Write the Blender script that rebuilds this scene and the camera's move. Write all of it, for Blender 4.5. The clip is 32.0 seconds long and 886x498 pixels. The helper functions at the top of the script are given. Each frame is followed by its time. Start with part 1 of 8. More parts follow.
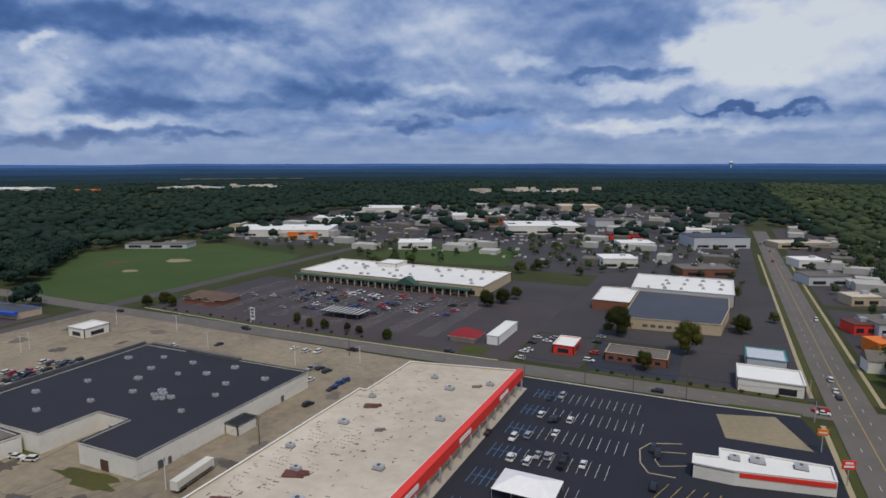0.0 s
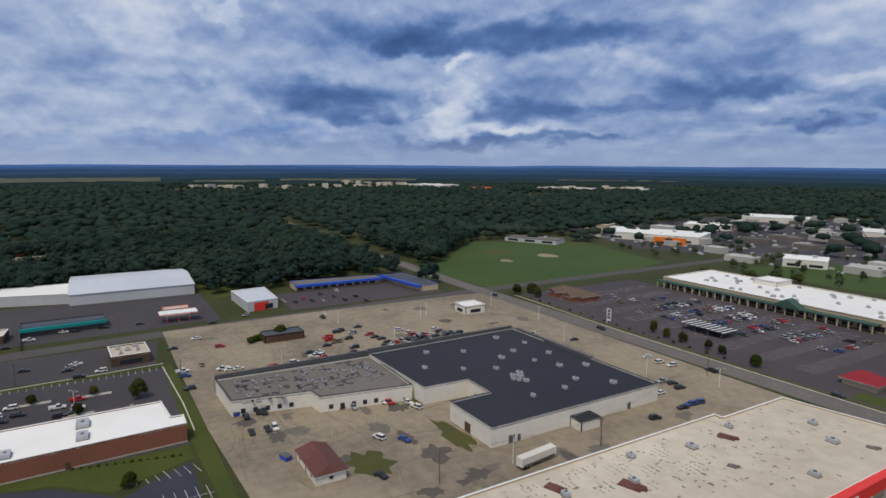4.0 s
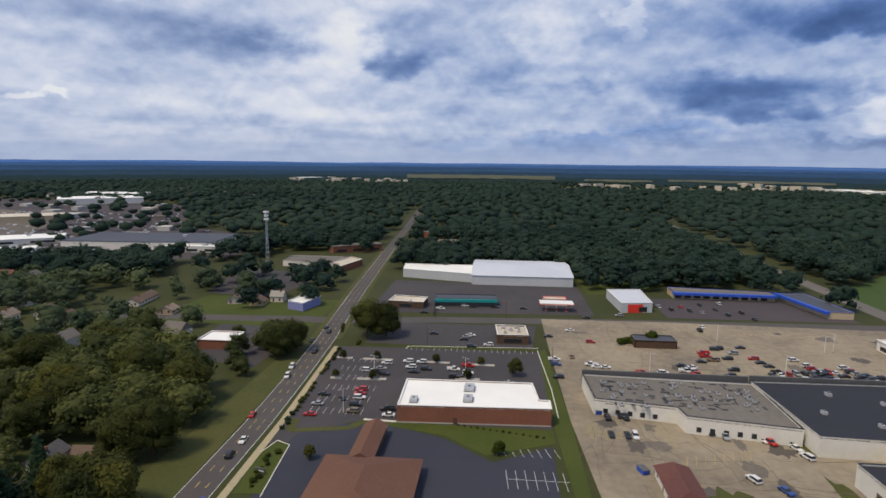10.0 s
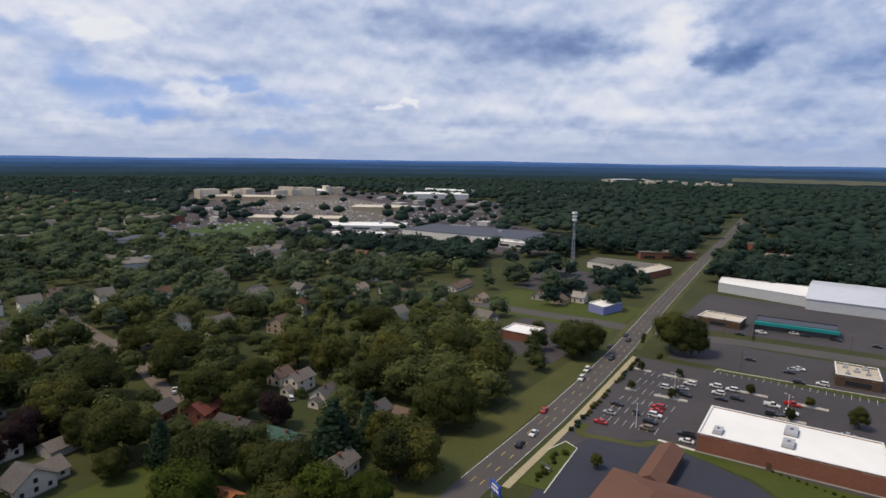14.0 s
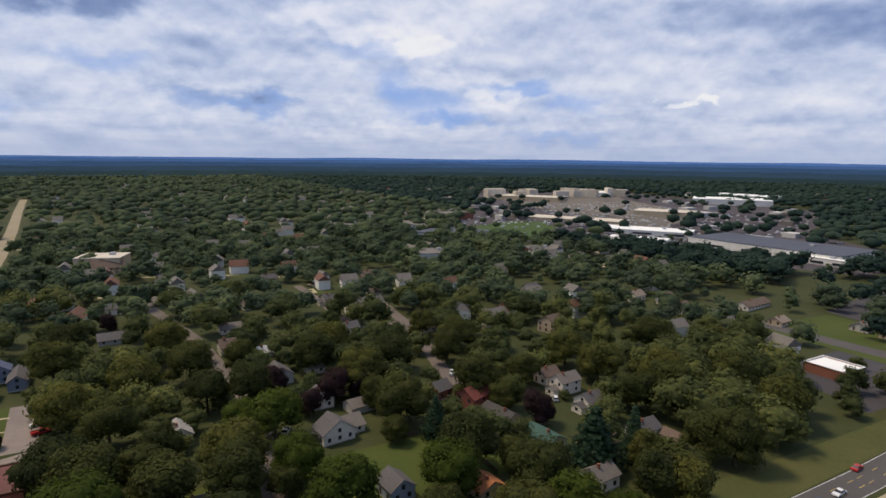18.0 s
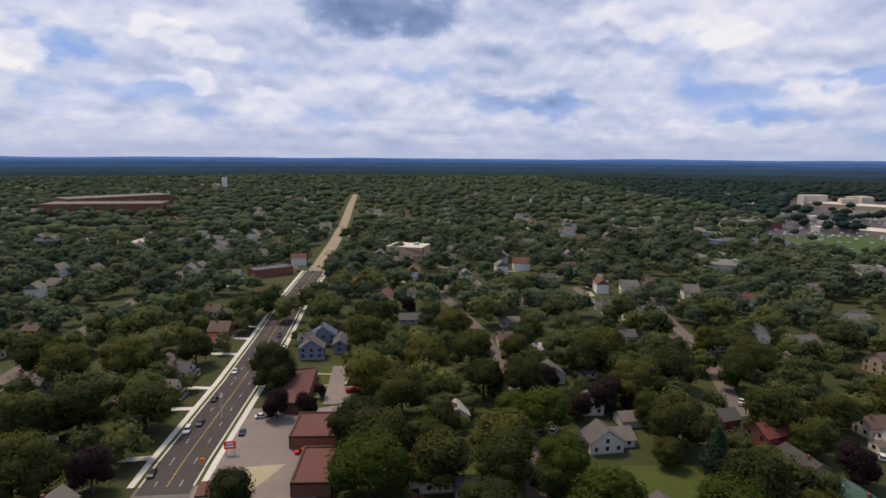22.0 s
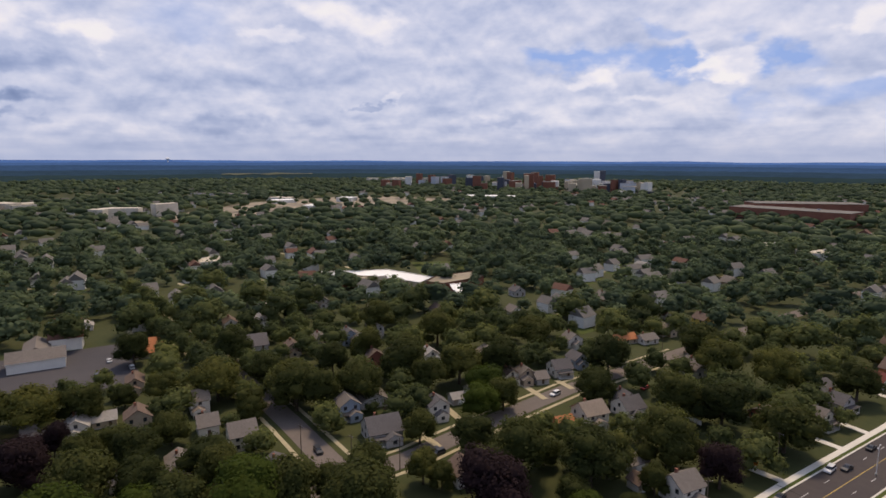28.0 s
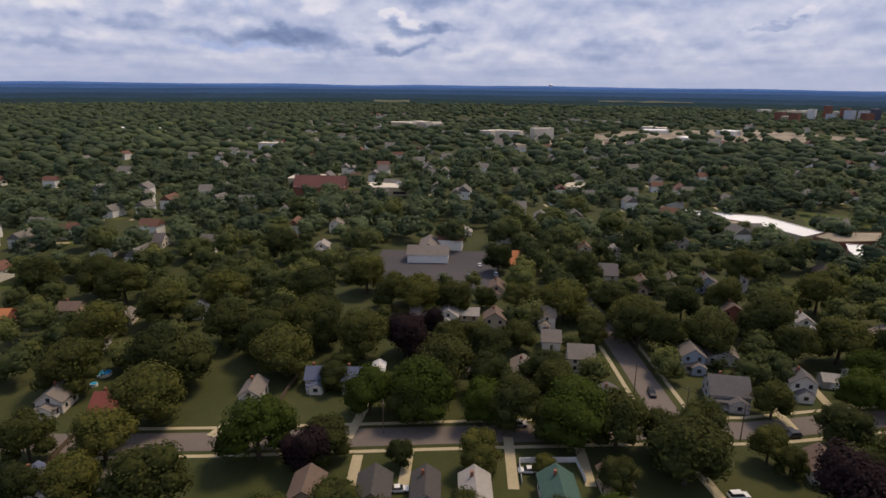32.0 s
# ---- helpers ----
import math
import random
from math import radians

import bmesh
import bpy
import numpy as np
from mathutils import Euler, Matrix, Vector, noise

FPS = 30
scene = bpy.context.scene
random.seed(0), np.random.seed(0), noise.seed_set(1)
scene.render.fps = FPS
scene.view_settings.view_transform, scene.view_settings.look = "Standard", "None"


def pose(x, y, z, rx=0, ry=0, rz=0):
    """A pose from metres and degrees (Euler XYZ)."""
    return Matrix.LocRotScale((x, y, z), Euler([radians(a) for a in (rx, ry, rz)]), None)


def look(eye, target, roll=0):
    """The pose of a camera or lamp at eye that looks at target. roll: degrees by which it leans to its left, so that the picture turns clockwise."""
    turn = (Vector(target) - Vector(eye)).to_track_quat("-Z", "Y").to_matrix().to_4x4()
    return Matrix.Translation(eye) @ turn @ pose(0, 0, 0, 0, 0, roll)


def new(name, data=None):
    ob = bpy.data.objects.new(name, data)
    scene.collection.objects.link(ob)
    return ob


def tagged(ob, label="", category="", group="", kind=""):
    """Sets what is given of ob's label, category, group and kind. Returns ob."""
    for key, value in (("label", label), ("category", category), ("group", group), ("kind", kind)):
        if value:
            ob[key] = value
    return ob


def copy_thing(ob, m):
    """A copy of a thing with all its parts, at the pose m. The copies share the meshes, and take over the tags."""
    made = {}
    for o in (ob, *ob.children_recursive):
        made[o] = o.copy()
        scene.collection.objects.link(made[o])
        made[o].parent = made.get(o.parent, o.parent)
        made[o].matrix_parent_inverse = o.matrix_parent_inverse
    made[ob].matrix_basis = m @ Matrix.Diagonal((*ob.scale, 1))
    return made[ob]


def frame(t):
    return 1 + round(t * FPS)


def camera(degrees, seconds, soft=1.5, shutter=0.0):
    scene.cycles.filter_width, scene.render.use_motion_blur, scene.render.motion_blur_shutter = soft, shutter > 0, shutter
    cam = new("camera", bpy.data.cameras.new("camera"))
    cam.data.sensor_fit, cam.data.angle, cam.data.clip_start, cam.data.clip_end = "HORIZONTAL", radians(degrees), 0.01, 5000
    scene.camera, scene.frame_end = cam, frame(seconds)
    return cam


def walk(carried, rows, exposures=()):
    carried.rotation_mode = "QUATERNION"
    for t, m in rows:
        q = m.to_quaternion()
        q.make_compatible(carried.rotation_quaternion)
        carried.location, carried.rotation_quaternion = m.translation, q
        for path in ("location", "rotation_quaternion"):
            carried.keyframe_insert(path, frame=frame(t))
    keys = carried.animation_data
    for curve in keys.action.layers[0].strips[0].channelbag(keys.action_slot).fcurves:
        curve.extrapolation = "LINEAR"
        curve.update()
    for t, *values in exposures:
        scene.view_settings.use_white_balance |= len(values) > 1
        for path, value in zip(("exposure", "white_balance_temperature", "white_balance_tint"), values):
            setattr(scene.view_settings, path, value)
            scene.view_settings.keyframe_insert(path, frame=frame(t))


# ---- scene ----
cam = camera(73.23, 32.0, soft=1.6)
PATH = [  # seconds, place, turn
    (0.0, 0.00, -0.00, 90.0, 81.57, 0.06, 25.00),
    (0.5, 0.06, 0.29, 90.0, 81.60, 0.03, 27.50),
    (1.0, 0.12, 0.59, 90.0, 81.63, -0.05, 32.93),
    (1.5, 0.19, 0.88, 90.0, 81.66, -0.13, 37.94),
    (2.0, 0.25, 1.17, 90.0, 81.65, -0.16, 42.19),
    (2.5, 0.31, 1.47, 90.0, 81.70, -0.19, 47.46),
    (3.0, 0.37, 1.76, 90.0, 81.73, -0.22, 51.67),
    (3.5, 0.43, 2.06, 90.0, 81.73, -0.22, 55.66),
    (5.5, -0.41, 2.90, 90.0, 81.68, -0.47, 69.64),
    (6.0, -0.72, 3.08, 90.0, 81.63, -0.44, 72.71),
    (6.5, -1.02, 3.27, 90.0, 81.61, -0.45, 76.26),
    (7.0, -1.32, 3.45, 90.0, 81.59, -0.47, 79.09),
    (7.5, -1.62, 3.63, 90.0, 81.59, -0.46, 82.08),
    (8.0, -1.93, 3.82, 90.0, 81.58, -0.46, 85.02),
    (8.5, -2.26, 3.86, 90.0, 81.55, -0.50, 87.37),
    (9.0, -2.59, 3.90, 90.0, 81.52, -0.54, 89.31),
    (9.5, -2.92, 3.94, 90.0, 81.50, -0.56, 92.32),
    (10.0, -3.26, 3.98, 90.0, 81.49, -0.58, 95.34),
    (10.5, -3.59, 4.02, 90.0, 81.47, -0.58, 98.94),
    (11.0, -3.92, 4.06, 90.0, 81.46, -0.59, 102.78),
    (11.5, -4.25, 4.10, 90.0, 81.43, -0.63, 107.24),
    (12.0, -4.59, 4.14, 90.0, 81.40, -0.67, 110.54),
    (12.5, -5.02, 4.07, 90.0, 81.39, -0.71, 115.00),
    (13.0, -5.44, 4.00, 90.0, 81.37, -0.75, 118.17),
    (13.5, -5.87, 3.93, 90.0, 81.34, -0.75, 121.54),
    (14.0, -6.29, 3.86, 90.0, 81.30, -0.75, 124.53),
    (14.5, -6.71, 3.79, 90.0, 81.28, -0.76, 128.36),
    (15.0, -7.14, 3.72, 90.0, 81.26, -0.77, 132.44),
    (15.5, -7.56, 3.65, 90.0, 81.22, -0.77, 136.04),
    (17.5, -8.49, 3.27, 90.0, 81.16, -0.70, 148.21),
    (18.0, -8.66, 3.16, 90.0, 81.13, -0.61, 151.07),
    (18.5, -8.83, 3.06, 90.0, 81.13, -0.59, 154.06),
    (19.0, -9.00, 2.96, 90.0, 81.13, -0.57, 157.37),
    (19.5, -9.16, 2.86, 90.0, 81.12, -0.54, 160.51),
    (20.0, -9.33, 2.76, 90.0, 81.12, -0.52, 163.13),
    (20.5, -9.37, 2.41, 90.0, 81.11, -0.48, 166.05),
    (21.0, -9.40, 2.06, 90.0, 81.10, -0.45, 168.70),
    (21.5, -9.44, 1.72, 90.0, 81.07, -0.41, 172.64),
    (22.0, -9.47, 1.37, 90.0, 81.05, -0.36, 177.87),
    (22.5, -9.50, 1.03, 90.0, 81.06, -0.34, 182.07),
    (23.0, -9.54, 0.68, 90.0, 81.06, -0.33, 186.16),
    (23.5, -9.57, 0.34, 90.0, 81.09, -0.34, 191.32),
    (24.0, -9.61, -0.01, 90.0, 81.11, -0.34, 195.98),
    (24.5, -9.76, -0.45, 90.0, 81.12, -0.33, 200.59),
    (25.0, -9.91, -0.89, 90.0, 81.12, -0.32, 205.50),
    (25.5, -10.07, -1.33, 90.0, 81.14, -0.33, 211.75),
    (26.0, -10.22, -1.77, 90.0, 81.16, -0.33, 217.58),
    (26.5, -10.37, -2.21, 90.0, 81.18, -0.27, 223.06),
    (28.5, -10.42, -3.80, 90.0, 81.35, -0.25, 243.64),
    (29.0, -10.02, -4.06, 90.0, 81.41, -0.36, 249.94),
    (29.5, -9.62, -4.32, 90.0, 81.44, -0.37, 255.05),
    (30.0, -9.21, -4.58, 90.0, 81.46, -0.38, 259.51),
    (30.5, -8.80, -4.85, 90.0, 81.47, -0.45, 263.77),
    (31.0, -8.40, -5.11, 90.0, 81.48, -0.52, 267.50),
    (31.5, -8.00, -5.37, 90.0, 81.47, -0.49, 270.66),
    (32.0, -7.60, -5.63, 90.0, 74.36, -0.59, 272.36),
]
walk(cam, [(r[0], pose(*r[1:])) for r in PATH],
     [(0, -0.46, 5900, 8), (4, -0.36, 6050, 8), (8, -0.2, 6270, 9), (13, -0.12, 6320, 10), (20, -0.02, 6480, 12), (26, 0.0, 6680, 16), (32, -0.1, 6700, 16)])

# ---------- world and sun ----------
SUN_AZ, SUN_EL = -138.0, 60.0   # degrees from +Y towards -X, and above the horizon


class Net:
    """A small helper to write node trees."""

    def __init__(self, tree):
        self.t = tree
        tree.nodes.clear()

    def n(self, kind, props=None, **ins):
        node = self.t.nodes.new(kind)
        for k, v in (props or {}).items():
            setattr(node, k, v)
        for k, v in ins.items():
            sock = node.inputs[int(k[1:])] if k[0] == "i" and k[1:].isdigit() else node.inputs[k.replace("_", " ")]
            if isinstance(v, bpy.types.NodeSocket):
                self.t.links.new(v, sock)
            else:
                sock.default_value = v
        return node

    def m(self, op, a, b=0.0, c=0.0):
        return self.n("ShaderNodeMath", {"operation": op}, i0=a, i1=b, i2=c).outputs[0]

    def v(self, op, a, b=(0, 0, 0)):
        return self.n("ShaderNodeVectorMath", {"operation": op}, i0=a, i1=b)

    def noise(self, vec, scale, detail=4.0, rough=0.55, dist=0.0):
        return self.n("ShaderNodeTexNoise", None, Vector=vec, Scale=scale, Detail=detail, Roughness=rough, Distortion=dist).outputs[0]

    def rng(self, x, a, b, c=0.0, d=1.0, kind="SMOOTHSTEP"):
        return self.n("ShaderNodeMapRange", {"interpolation_type": kind}, i0=x, i1=a, i2=b, i3=c, i4=d).outputs[0]

    def ramp(self, fac, stops, kind="LINEAR"):
        node = self.n("ShaderNodeValToRGB", None, Fac=fac)
        node.color_ramp.interpolation = kind
        el = node.color_ramp.elements
        while len(el) < len(stops):
            el.new(1.0)
        for e, (p, c) in zip(el, stops):
            e.position, e.color = p, (*c, 1)
        return node.outputs[0]

    def mix(self, fac, a, b, kind="MIX"):
        node = self.n("ShaderNodeMix", {"data_type": "RGBA", "blend_type": kind})
        for sock, val in ((node.inputs[0], fac), (node.inputs[6], a), (node.inputs[7], b)):
            if isinstance(val, bpy.types.NodeSocket):
                self.t.links.new(val, sock)
            else:
                sock.default_value = (*val, 1) if isinstance(val, tuple) else val
        return node.outputs[2]


# clouds and gaps: softness (or blue for a gap), bearing, elevation, half width, half height (degrees), strength
CLOUDS = """
soft 54.8 11.4 13.7 1.33 -.42
soft 9.9 11.5 6.8 2.78 -.16
firm 9.5 7.7 5.4 0.68 -.30
soft 51.3 4.7 4.7 1.11 -.34
soft 34.6 6.2 5.1 1.20 -.34
soft 43.1 5.1 4.8 0.49 -.15
soft 57.5 1.8 5.7 0.44 -.36
soft 47.5 2.2 5.5 0.39 -.28
soft 27.9 3.3 3.2 0.57 -.34
soft 22.6 4.9 5.3 0.51 -.2
firm -1.8 4.2 5.1 0.42 -.40
soft 32.5 8.7 5.2 0.98 -.15
soft 51.1 6.8 3.8 1.13 -.12
soft 20.0 12.8 3.1 1.88 -.08
firm -0.7 9.0 5.1 3.79 .46
firm -7.3 9.7 6.0 3.93 .40
firm 7.8 5.9 5.3 0.78 .25
soft 58.7 5.9 2.6 1.70 .16
soft 54.3 3.0 5.3 0.50 .25
soft 42.0 9.6 2.9 1.41 .15
soft 36.5 12.2 4.0 1.40 .14
soft 24.7 11.4 5.7 2.88 .12
firm 17.9 9.0 3.1 0.98 .18
soft 6.2 3.0 9.5 0.54 .30
soft 32.1 5.2 3.1 0.71 .2
soft 26.3 6.6 3.2 0.51 .14
soft -7.7 5.2 5.6 0.69 .12
blue 21.0 3.1 3.7 0.62 .5
soft 62.6 10.4 3.8 0.75 -.28
soft 69.9 6.0 6.2 1.51 -.38
soft 66.8 4.1 4.6 0.56 -.25
soft 75.6 2.4 3.2 0.68 -.2
soft 82.0 1.6 4.8 0.74 -.22
soft 97.5 10.7 4.2 2.30 -.17
soft 99.9 8.2 2.3 0.84 -.13
soft 90.8 7.3 3.0 0.99 -.16
soft 81.5 7.0 3.7 0.50 -.12
soft 112.5 9.3 3.6 1.72 -.15
soft 113.0 3.4 2.2 0.52 -.12
soft 94.9 1.7 5.9 0.66 -.14
soft 105.5 10.5 4.2 3.48 .16
soft 110.2 5.1 5.8 2.19 .10
firm 85.6 11.3 3.1 2.39 .2
firm 78.6 12.4 1.1 2.13 .2
soft 57.7 9.3 1.0 0.55 .3
firm 59.9 4.1 3.3 1.08 .16
soft 58.4 6.5 2.3 1.71 .12
blue 82.0 1.4 4.3 0.74 .5
blue 75.1 2.8 3.7 0.73 .4
blue 91.9 1.3 3.1 0.72 .3
soft 123.5 11.1 6.6 2.14 -.22
soft 114.1 9.9 5.2 1.58 -.22
soft 99.4 8.3 3.3 1.42 -.22
soft 124.4 6.6 2.3 0.70 -.12
soft 167.6 4.4 2.5 1.05 -.14
blue 152.9 5.0 4.2 1.53 .55
blue 150.7 3.3 4.3 0.54 .55
blue 143.7 6.4 3.0 0.69 .65
blue 139.0 4.8 3.1 0.92 .5
blue 140.1 1.9 4.2 0.57 .45
blue 157.6 9.8 3.8 0.79 .3
blue 156.2 6.7 2.2 1.66 .4
blue 167.3 4.4 2.1 1.01 .45
firm 152.8 9.5 2.2 0.78 .22
soft 158.8 11.0 3.3 0.60 .14
firm 146.2 5.4 2.2 0.99 .22
firm 150.0 7.2 5.2 1.05 .16
soft 149.4 11.8 5.7 1.64 .12
firm 129.0 4.8 1.5 0.36 .36
soft 104.5 10.4 2.4 2.57 .12
soft 158.9 2.1 6.4 0.61 .1
firm 183.9 12.7 7.7 1.97 -.42
soft 172.9 8.7 3.1 1.36 -.16
soft 170.8 4.8 4.6 0.90 -.26
soft 160.9 10.1 2.7 1.09 -.1
blue 180.2 7.5 3.9 0.90 .4
blue 189.1 3.3 3.1 0.87 .4
blue 203.4 5.2 3.7 0.95 .55
blue 199.2 3.5 2.4 0.59 .35
blue 216.6 7.4 1.5 0.90 .55
blue 210.8 4.2 2.0 1.08 .3
blue 208.1 7.4 1.9 0.72 .4
blue 170.2 4.6 4.1 0.80 .4
blue 193.7 7.7 3.0 0.63 .35
firm 203.6 10.4 1.9 1.26 .3
firm 200.0 9.0 3.0 0.93 .26
firm 213.2 7.9 3.1 0.93 .24
firm 200.1 6.1 3.0 0.72 .26
soft 194.7 5.4 2.0 0.45 .16
soft 163.8 11.9 4.7 1.08 .14
firm 154.1 10.2 3.2 1.20 .18
soft 273.0 7.0 3.2 0.79 -.18
soft 274.8 4.5 3.1 0.40 -.3
soft 276.0 3.1 4.2 0.35 -.26
soft 257.4 2.9 4.0 0.66 -.16
firm 244.7 4.6 1.6 0.31 -.2
soft 232.3 3.6 2.6 0.41 -.14
blue 223.8 8.6 5.6 0.79 .75
blue 228.1 9.4 2.9 0.71 .5
blue 217.6 8.2 1.7 0.85 .55
blue 212.7 5.3 1.2 1.05 .4
blue 209.8 8.1 1.5 0.91 .65
blue 260.1 11.2 3.8 1.75 .25
blue 212.9 9.8 1.2 0.67 .45
blue 218.2 10.7 1.4 0.61 .45
firm 274.7 10.3 3.8 1.58 .3
firm 267.9 9.6 2.3 1.07 .3
firm 275.9 5.4 1.9 0.39 .25
firm 253.2 10.5 2.5 0.62 .2
firm 244.9 11.6 3.8 1.34 .26
soft 249.1 13.0 3.6 0.93 .2
firm 224.1 6.9 2.5 0.62 .22
firm 215.4 7.5 2.6 0.57 .22
firm 242.8 5.2 1.1 0.46 .2
soft 220.8 5.2 2.7 0.47 .12
soft 304.1 9.4 4.0 1.39 -.3
soft 286.1 13.1 5.8 0.81 -.28
soft 275.1 13.9 4.6 0.55 -.24
soft 285.4 3.7 4.0 0.85 -.26
soft 291.2 3.8 5.6 0.63 -.2
soft 298.2 4.7 3.3 0.50 -.13
soft 305.3 2.8 3.6 0.47 -.16
blue 290.1 7.3 2.4 1.14 .45
blue 290.3 2.8 4.7 0.39 .35
firm 303.3 5.8 2.4 1.20 .26
firm 286.7 11.0 3.5 0.74 .3
firm 290.2 6.5 1.5 0.52 .16
firm 283.4 6.6 2.1 0.74 .22
soft 295.6 6.3 1.7 0.92 .15
soft 297.0 10.8 3.3 1.99 .1
"""

world = bpy.data.worlds.new("world")
scene.world = world
world.use_nodes = True
w = Net(world.node_tree)
way = w.v("NORMALIZE", w.n("ShaderNodeTexCoord").outputs["Generated"]).outputs[0]
sep = w.n("ShaderNodeSeparateXYZ", None, Vector=way)
az = w.m("MULTIPLY", w.m("ARCTAN2", w.m("MULTIPLY", sep.outputs[0], -1.0), sep.outputs[1]), 57.29578)
az = w.m("WRAP", az, 328.0, -32.0)
el = w.m("MULTIPLY", w.m("ARCSINE", sep.outputs[2]), 57.29578)
# a cloud sheet seen in perspective, and rounded heads seen from the side
deep = w.m("DIVIDE", 1.0, w.m("ADD", w.m("MAXIMUM", sep.outputs[2], 0.0), 0.09))
sheet = w.v("MULTIPLY", way, w.n("ShaderNodeCombineXYZ", None, X=deep, Y=deep, Z=0.0).outputs[0]).outputs[0]
face = w.v("MULTIPLY", way, (15.0, 15.0, 25.0)).outputs[0]
face_up = w.v("ADD", face, (0.0, 0.0, 0.34)).outputs[0]


def heads(vec):
    return w.noise(vec, 0.8, 4.0, 0.52, 0.15)


layer = w.noise(sheet, 0.8, 5.0, 0.5, 0.3)
tone = w.m("ADD", w.rng(az, 55.0, 115.0, 0.46, 0.65), w.m("MULTIPLY", w.m("SUBTRACT", layer, 0.5), 0.50))
tone = w.m("SUBTRACT", tone, w.rng(az, 212.0, 245.0, 0.0, 0.05))
lit = heads(face)
tone = w.m("ADD", tone, w.m("MULTIPLY", w.m("SUBTRACT", lit, heads(face_up)), 0.62))
tone = w.m("ADD", tone, w.m("MULTIPLY", w.m("SUBTRACT", lit, 0.5), 0.20))
bend = w.n("ShaderNodeTexNoise", None, Vector=face, Scale=1.1, Detail=4.0, Roughness=0.5).outputs[1]
bend = w.v("MULTIPLY", w.v("SUBTRACT", bend, (.5, .5, .5)).outputs[0], (10.0, 4.2, 0.0)).outputs[0]
spot = w.v("ADD", w.n("ShaderNodeCombineXYZ", None, X=az, Y=el).outputs[0], bend).outputs[0]
gap = 0.0
for line in CLOUDS.strip().splitlines():
    kind, *q = line.split()
    a0, e0, ra, re, amt = map(float, q)
    amt *= 1.15 if a0 < 75 else 0.72 if kind == "firm" and amt > 0 else 1.0
    r = w.v("LENGTH", w.v("MULTIPLY", w.v("SUBTRACT", spot, (a0, e0, 0.0)).outputs[0], (1 / ra, 1 / re, 0.0)).outputs[0]).outputs[1]
    if kind == "blue":
        gap = w.m("ADD", gap, w.rng(r, 0.3, 1.6, amt * 1.15, 0.0))
    else:
        tone = w.m("ADD", tone, w.rng(r, 0.5 if kind == "firm" else 0.2, 1.3 if kind == "firm" else 1.6, amt, 0.0))
level = w.m("MULTIPLY_ADD", tone, 0.7, 0.25)
cloud = w.ramp(level, [(0.10, (.055, .115, .30)), (0.31, (.11, .20, .47)), (0.43, (.18, .29, .58)), (0.55, (.335, .445, .725)), (0.66, (.545, .635, .855)), (0.775, (.785, .83, .97)), (0.92, (1.04, 1.02, 1.04)), (1.0, (1.14, 1.12, 1.13))], "B_SPLINE")
grey = w.ramp(level, [(0.10, (.15, .18, .27)), (0.31, (.22, .26, .38)), (0.43, (.31, .36, .50)), (0.55, (.44, .50, .67)), (0.66, (.575, .635, .82)), (0.775, (.775, .81, .94)), (0.93, (1.02, 1.0, 1.02)), (1.0, (1.1, 1.08, 1.09))], "B_SPLINE")
cloud = w.mix(w.rng(az, 75.0, 125.0, 0.0, 0.40), cloud, grey)
gap = w.m("MULTIPLY", w.m("MULTIPLY", gap, w.rng(tone, 1.15, 0.65)), w.rng(tone, 0.15, 0.5))
cloud = w.mix(w.m("MINIMUM", gap, 0.85), cloud, (.27, .45, .88))
low = w.rng(el, 0.0, 3.0, 0.7, 0.0)
cloud = w.mix(low, cloud, (.45, .54, .76))
sky = w.n("ShaderNodeTexSky", {"sky_type": "NISHITA", "sun_disc": False, "sun_elevation": radians(SUN_EL), "sun_rotation": radians(-SUN_AZ)})
grown = w.v("SCALE", cloud)
grown.inputs[3].default_value = 9.0
both = w.mix(0.94, sky.outputs[0], grown.outputs[0])
back = w.n("ShaderNodeBackground", None, Color=both, Strength=0.1)
out = w.n("ShaderNodeOutputWorld", None, Surface=back.outputs[0])

sun_data = bpy.data.lights.new("sun", "SUN")
sun_data.energy, sun_data.angle, sun_data.color = 3.0, radians(12), (1.0, 0.82, 0.58)
sun = new("sun", sun_data)
a, e = radians(SUN_AZ), radians(SUN_EL)
sun.matrix_world = look((0, 0, 300), (math.sin(a) * math.cos(e), -math.cos(a) * math.cos(e), 300 - math.sin(e)))

# ---------- materials ----------


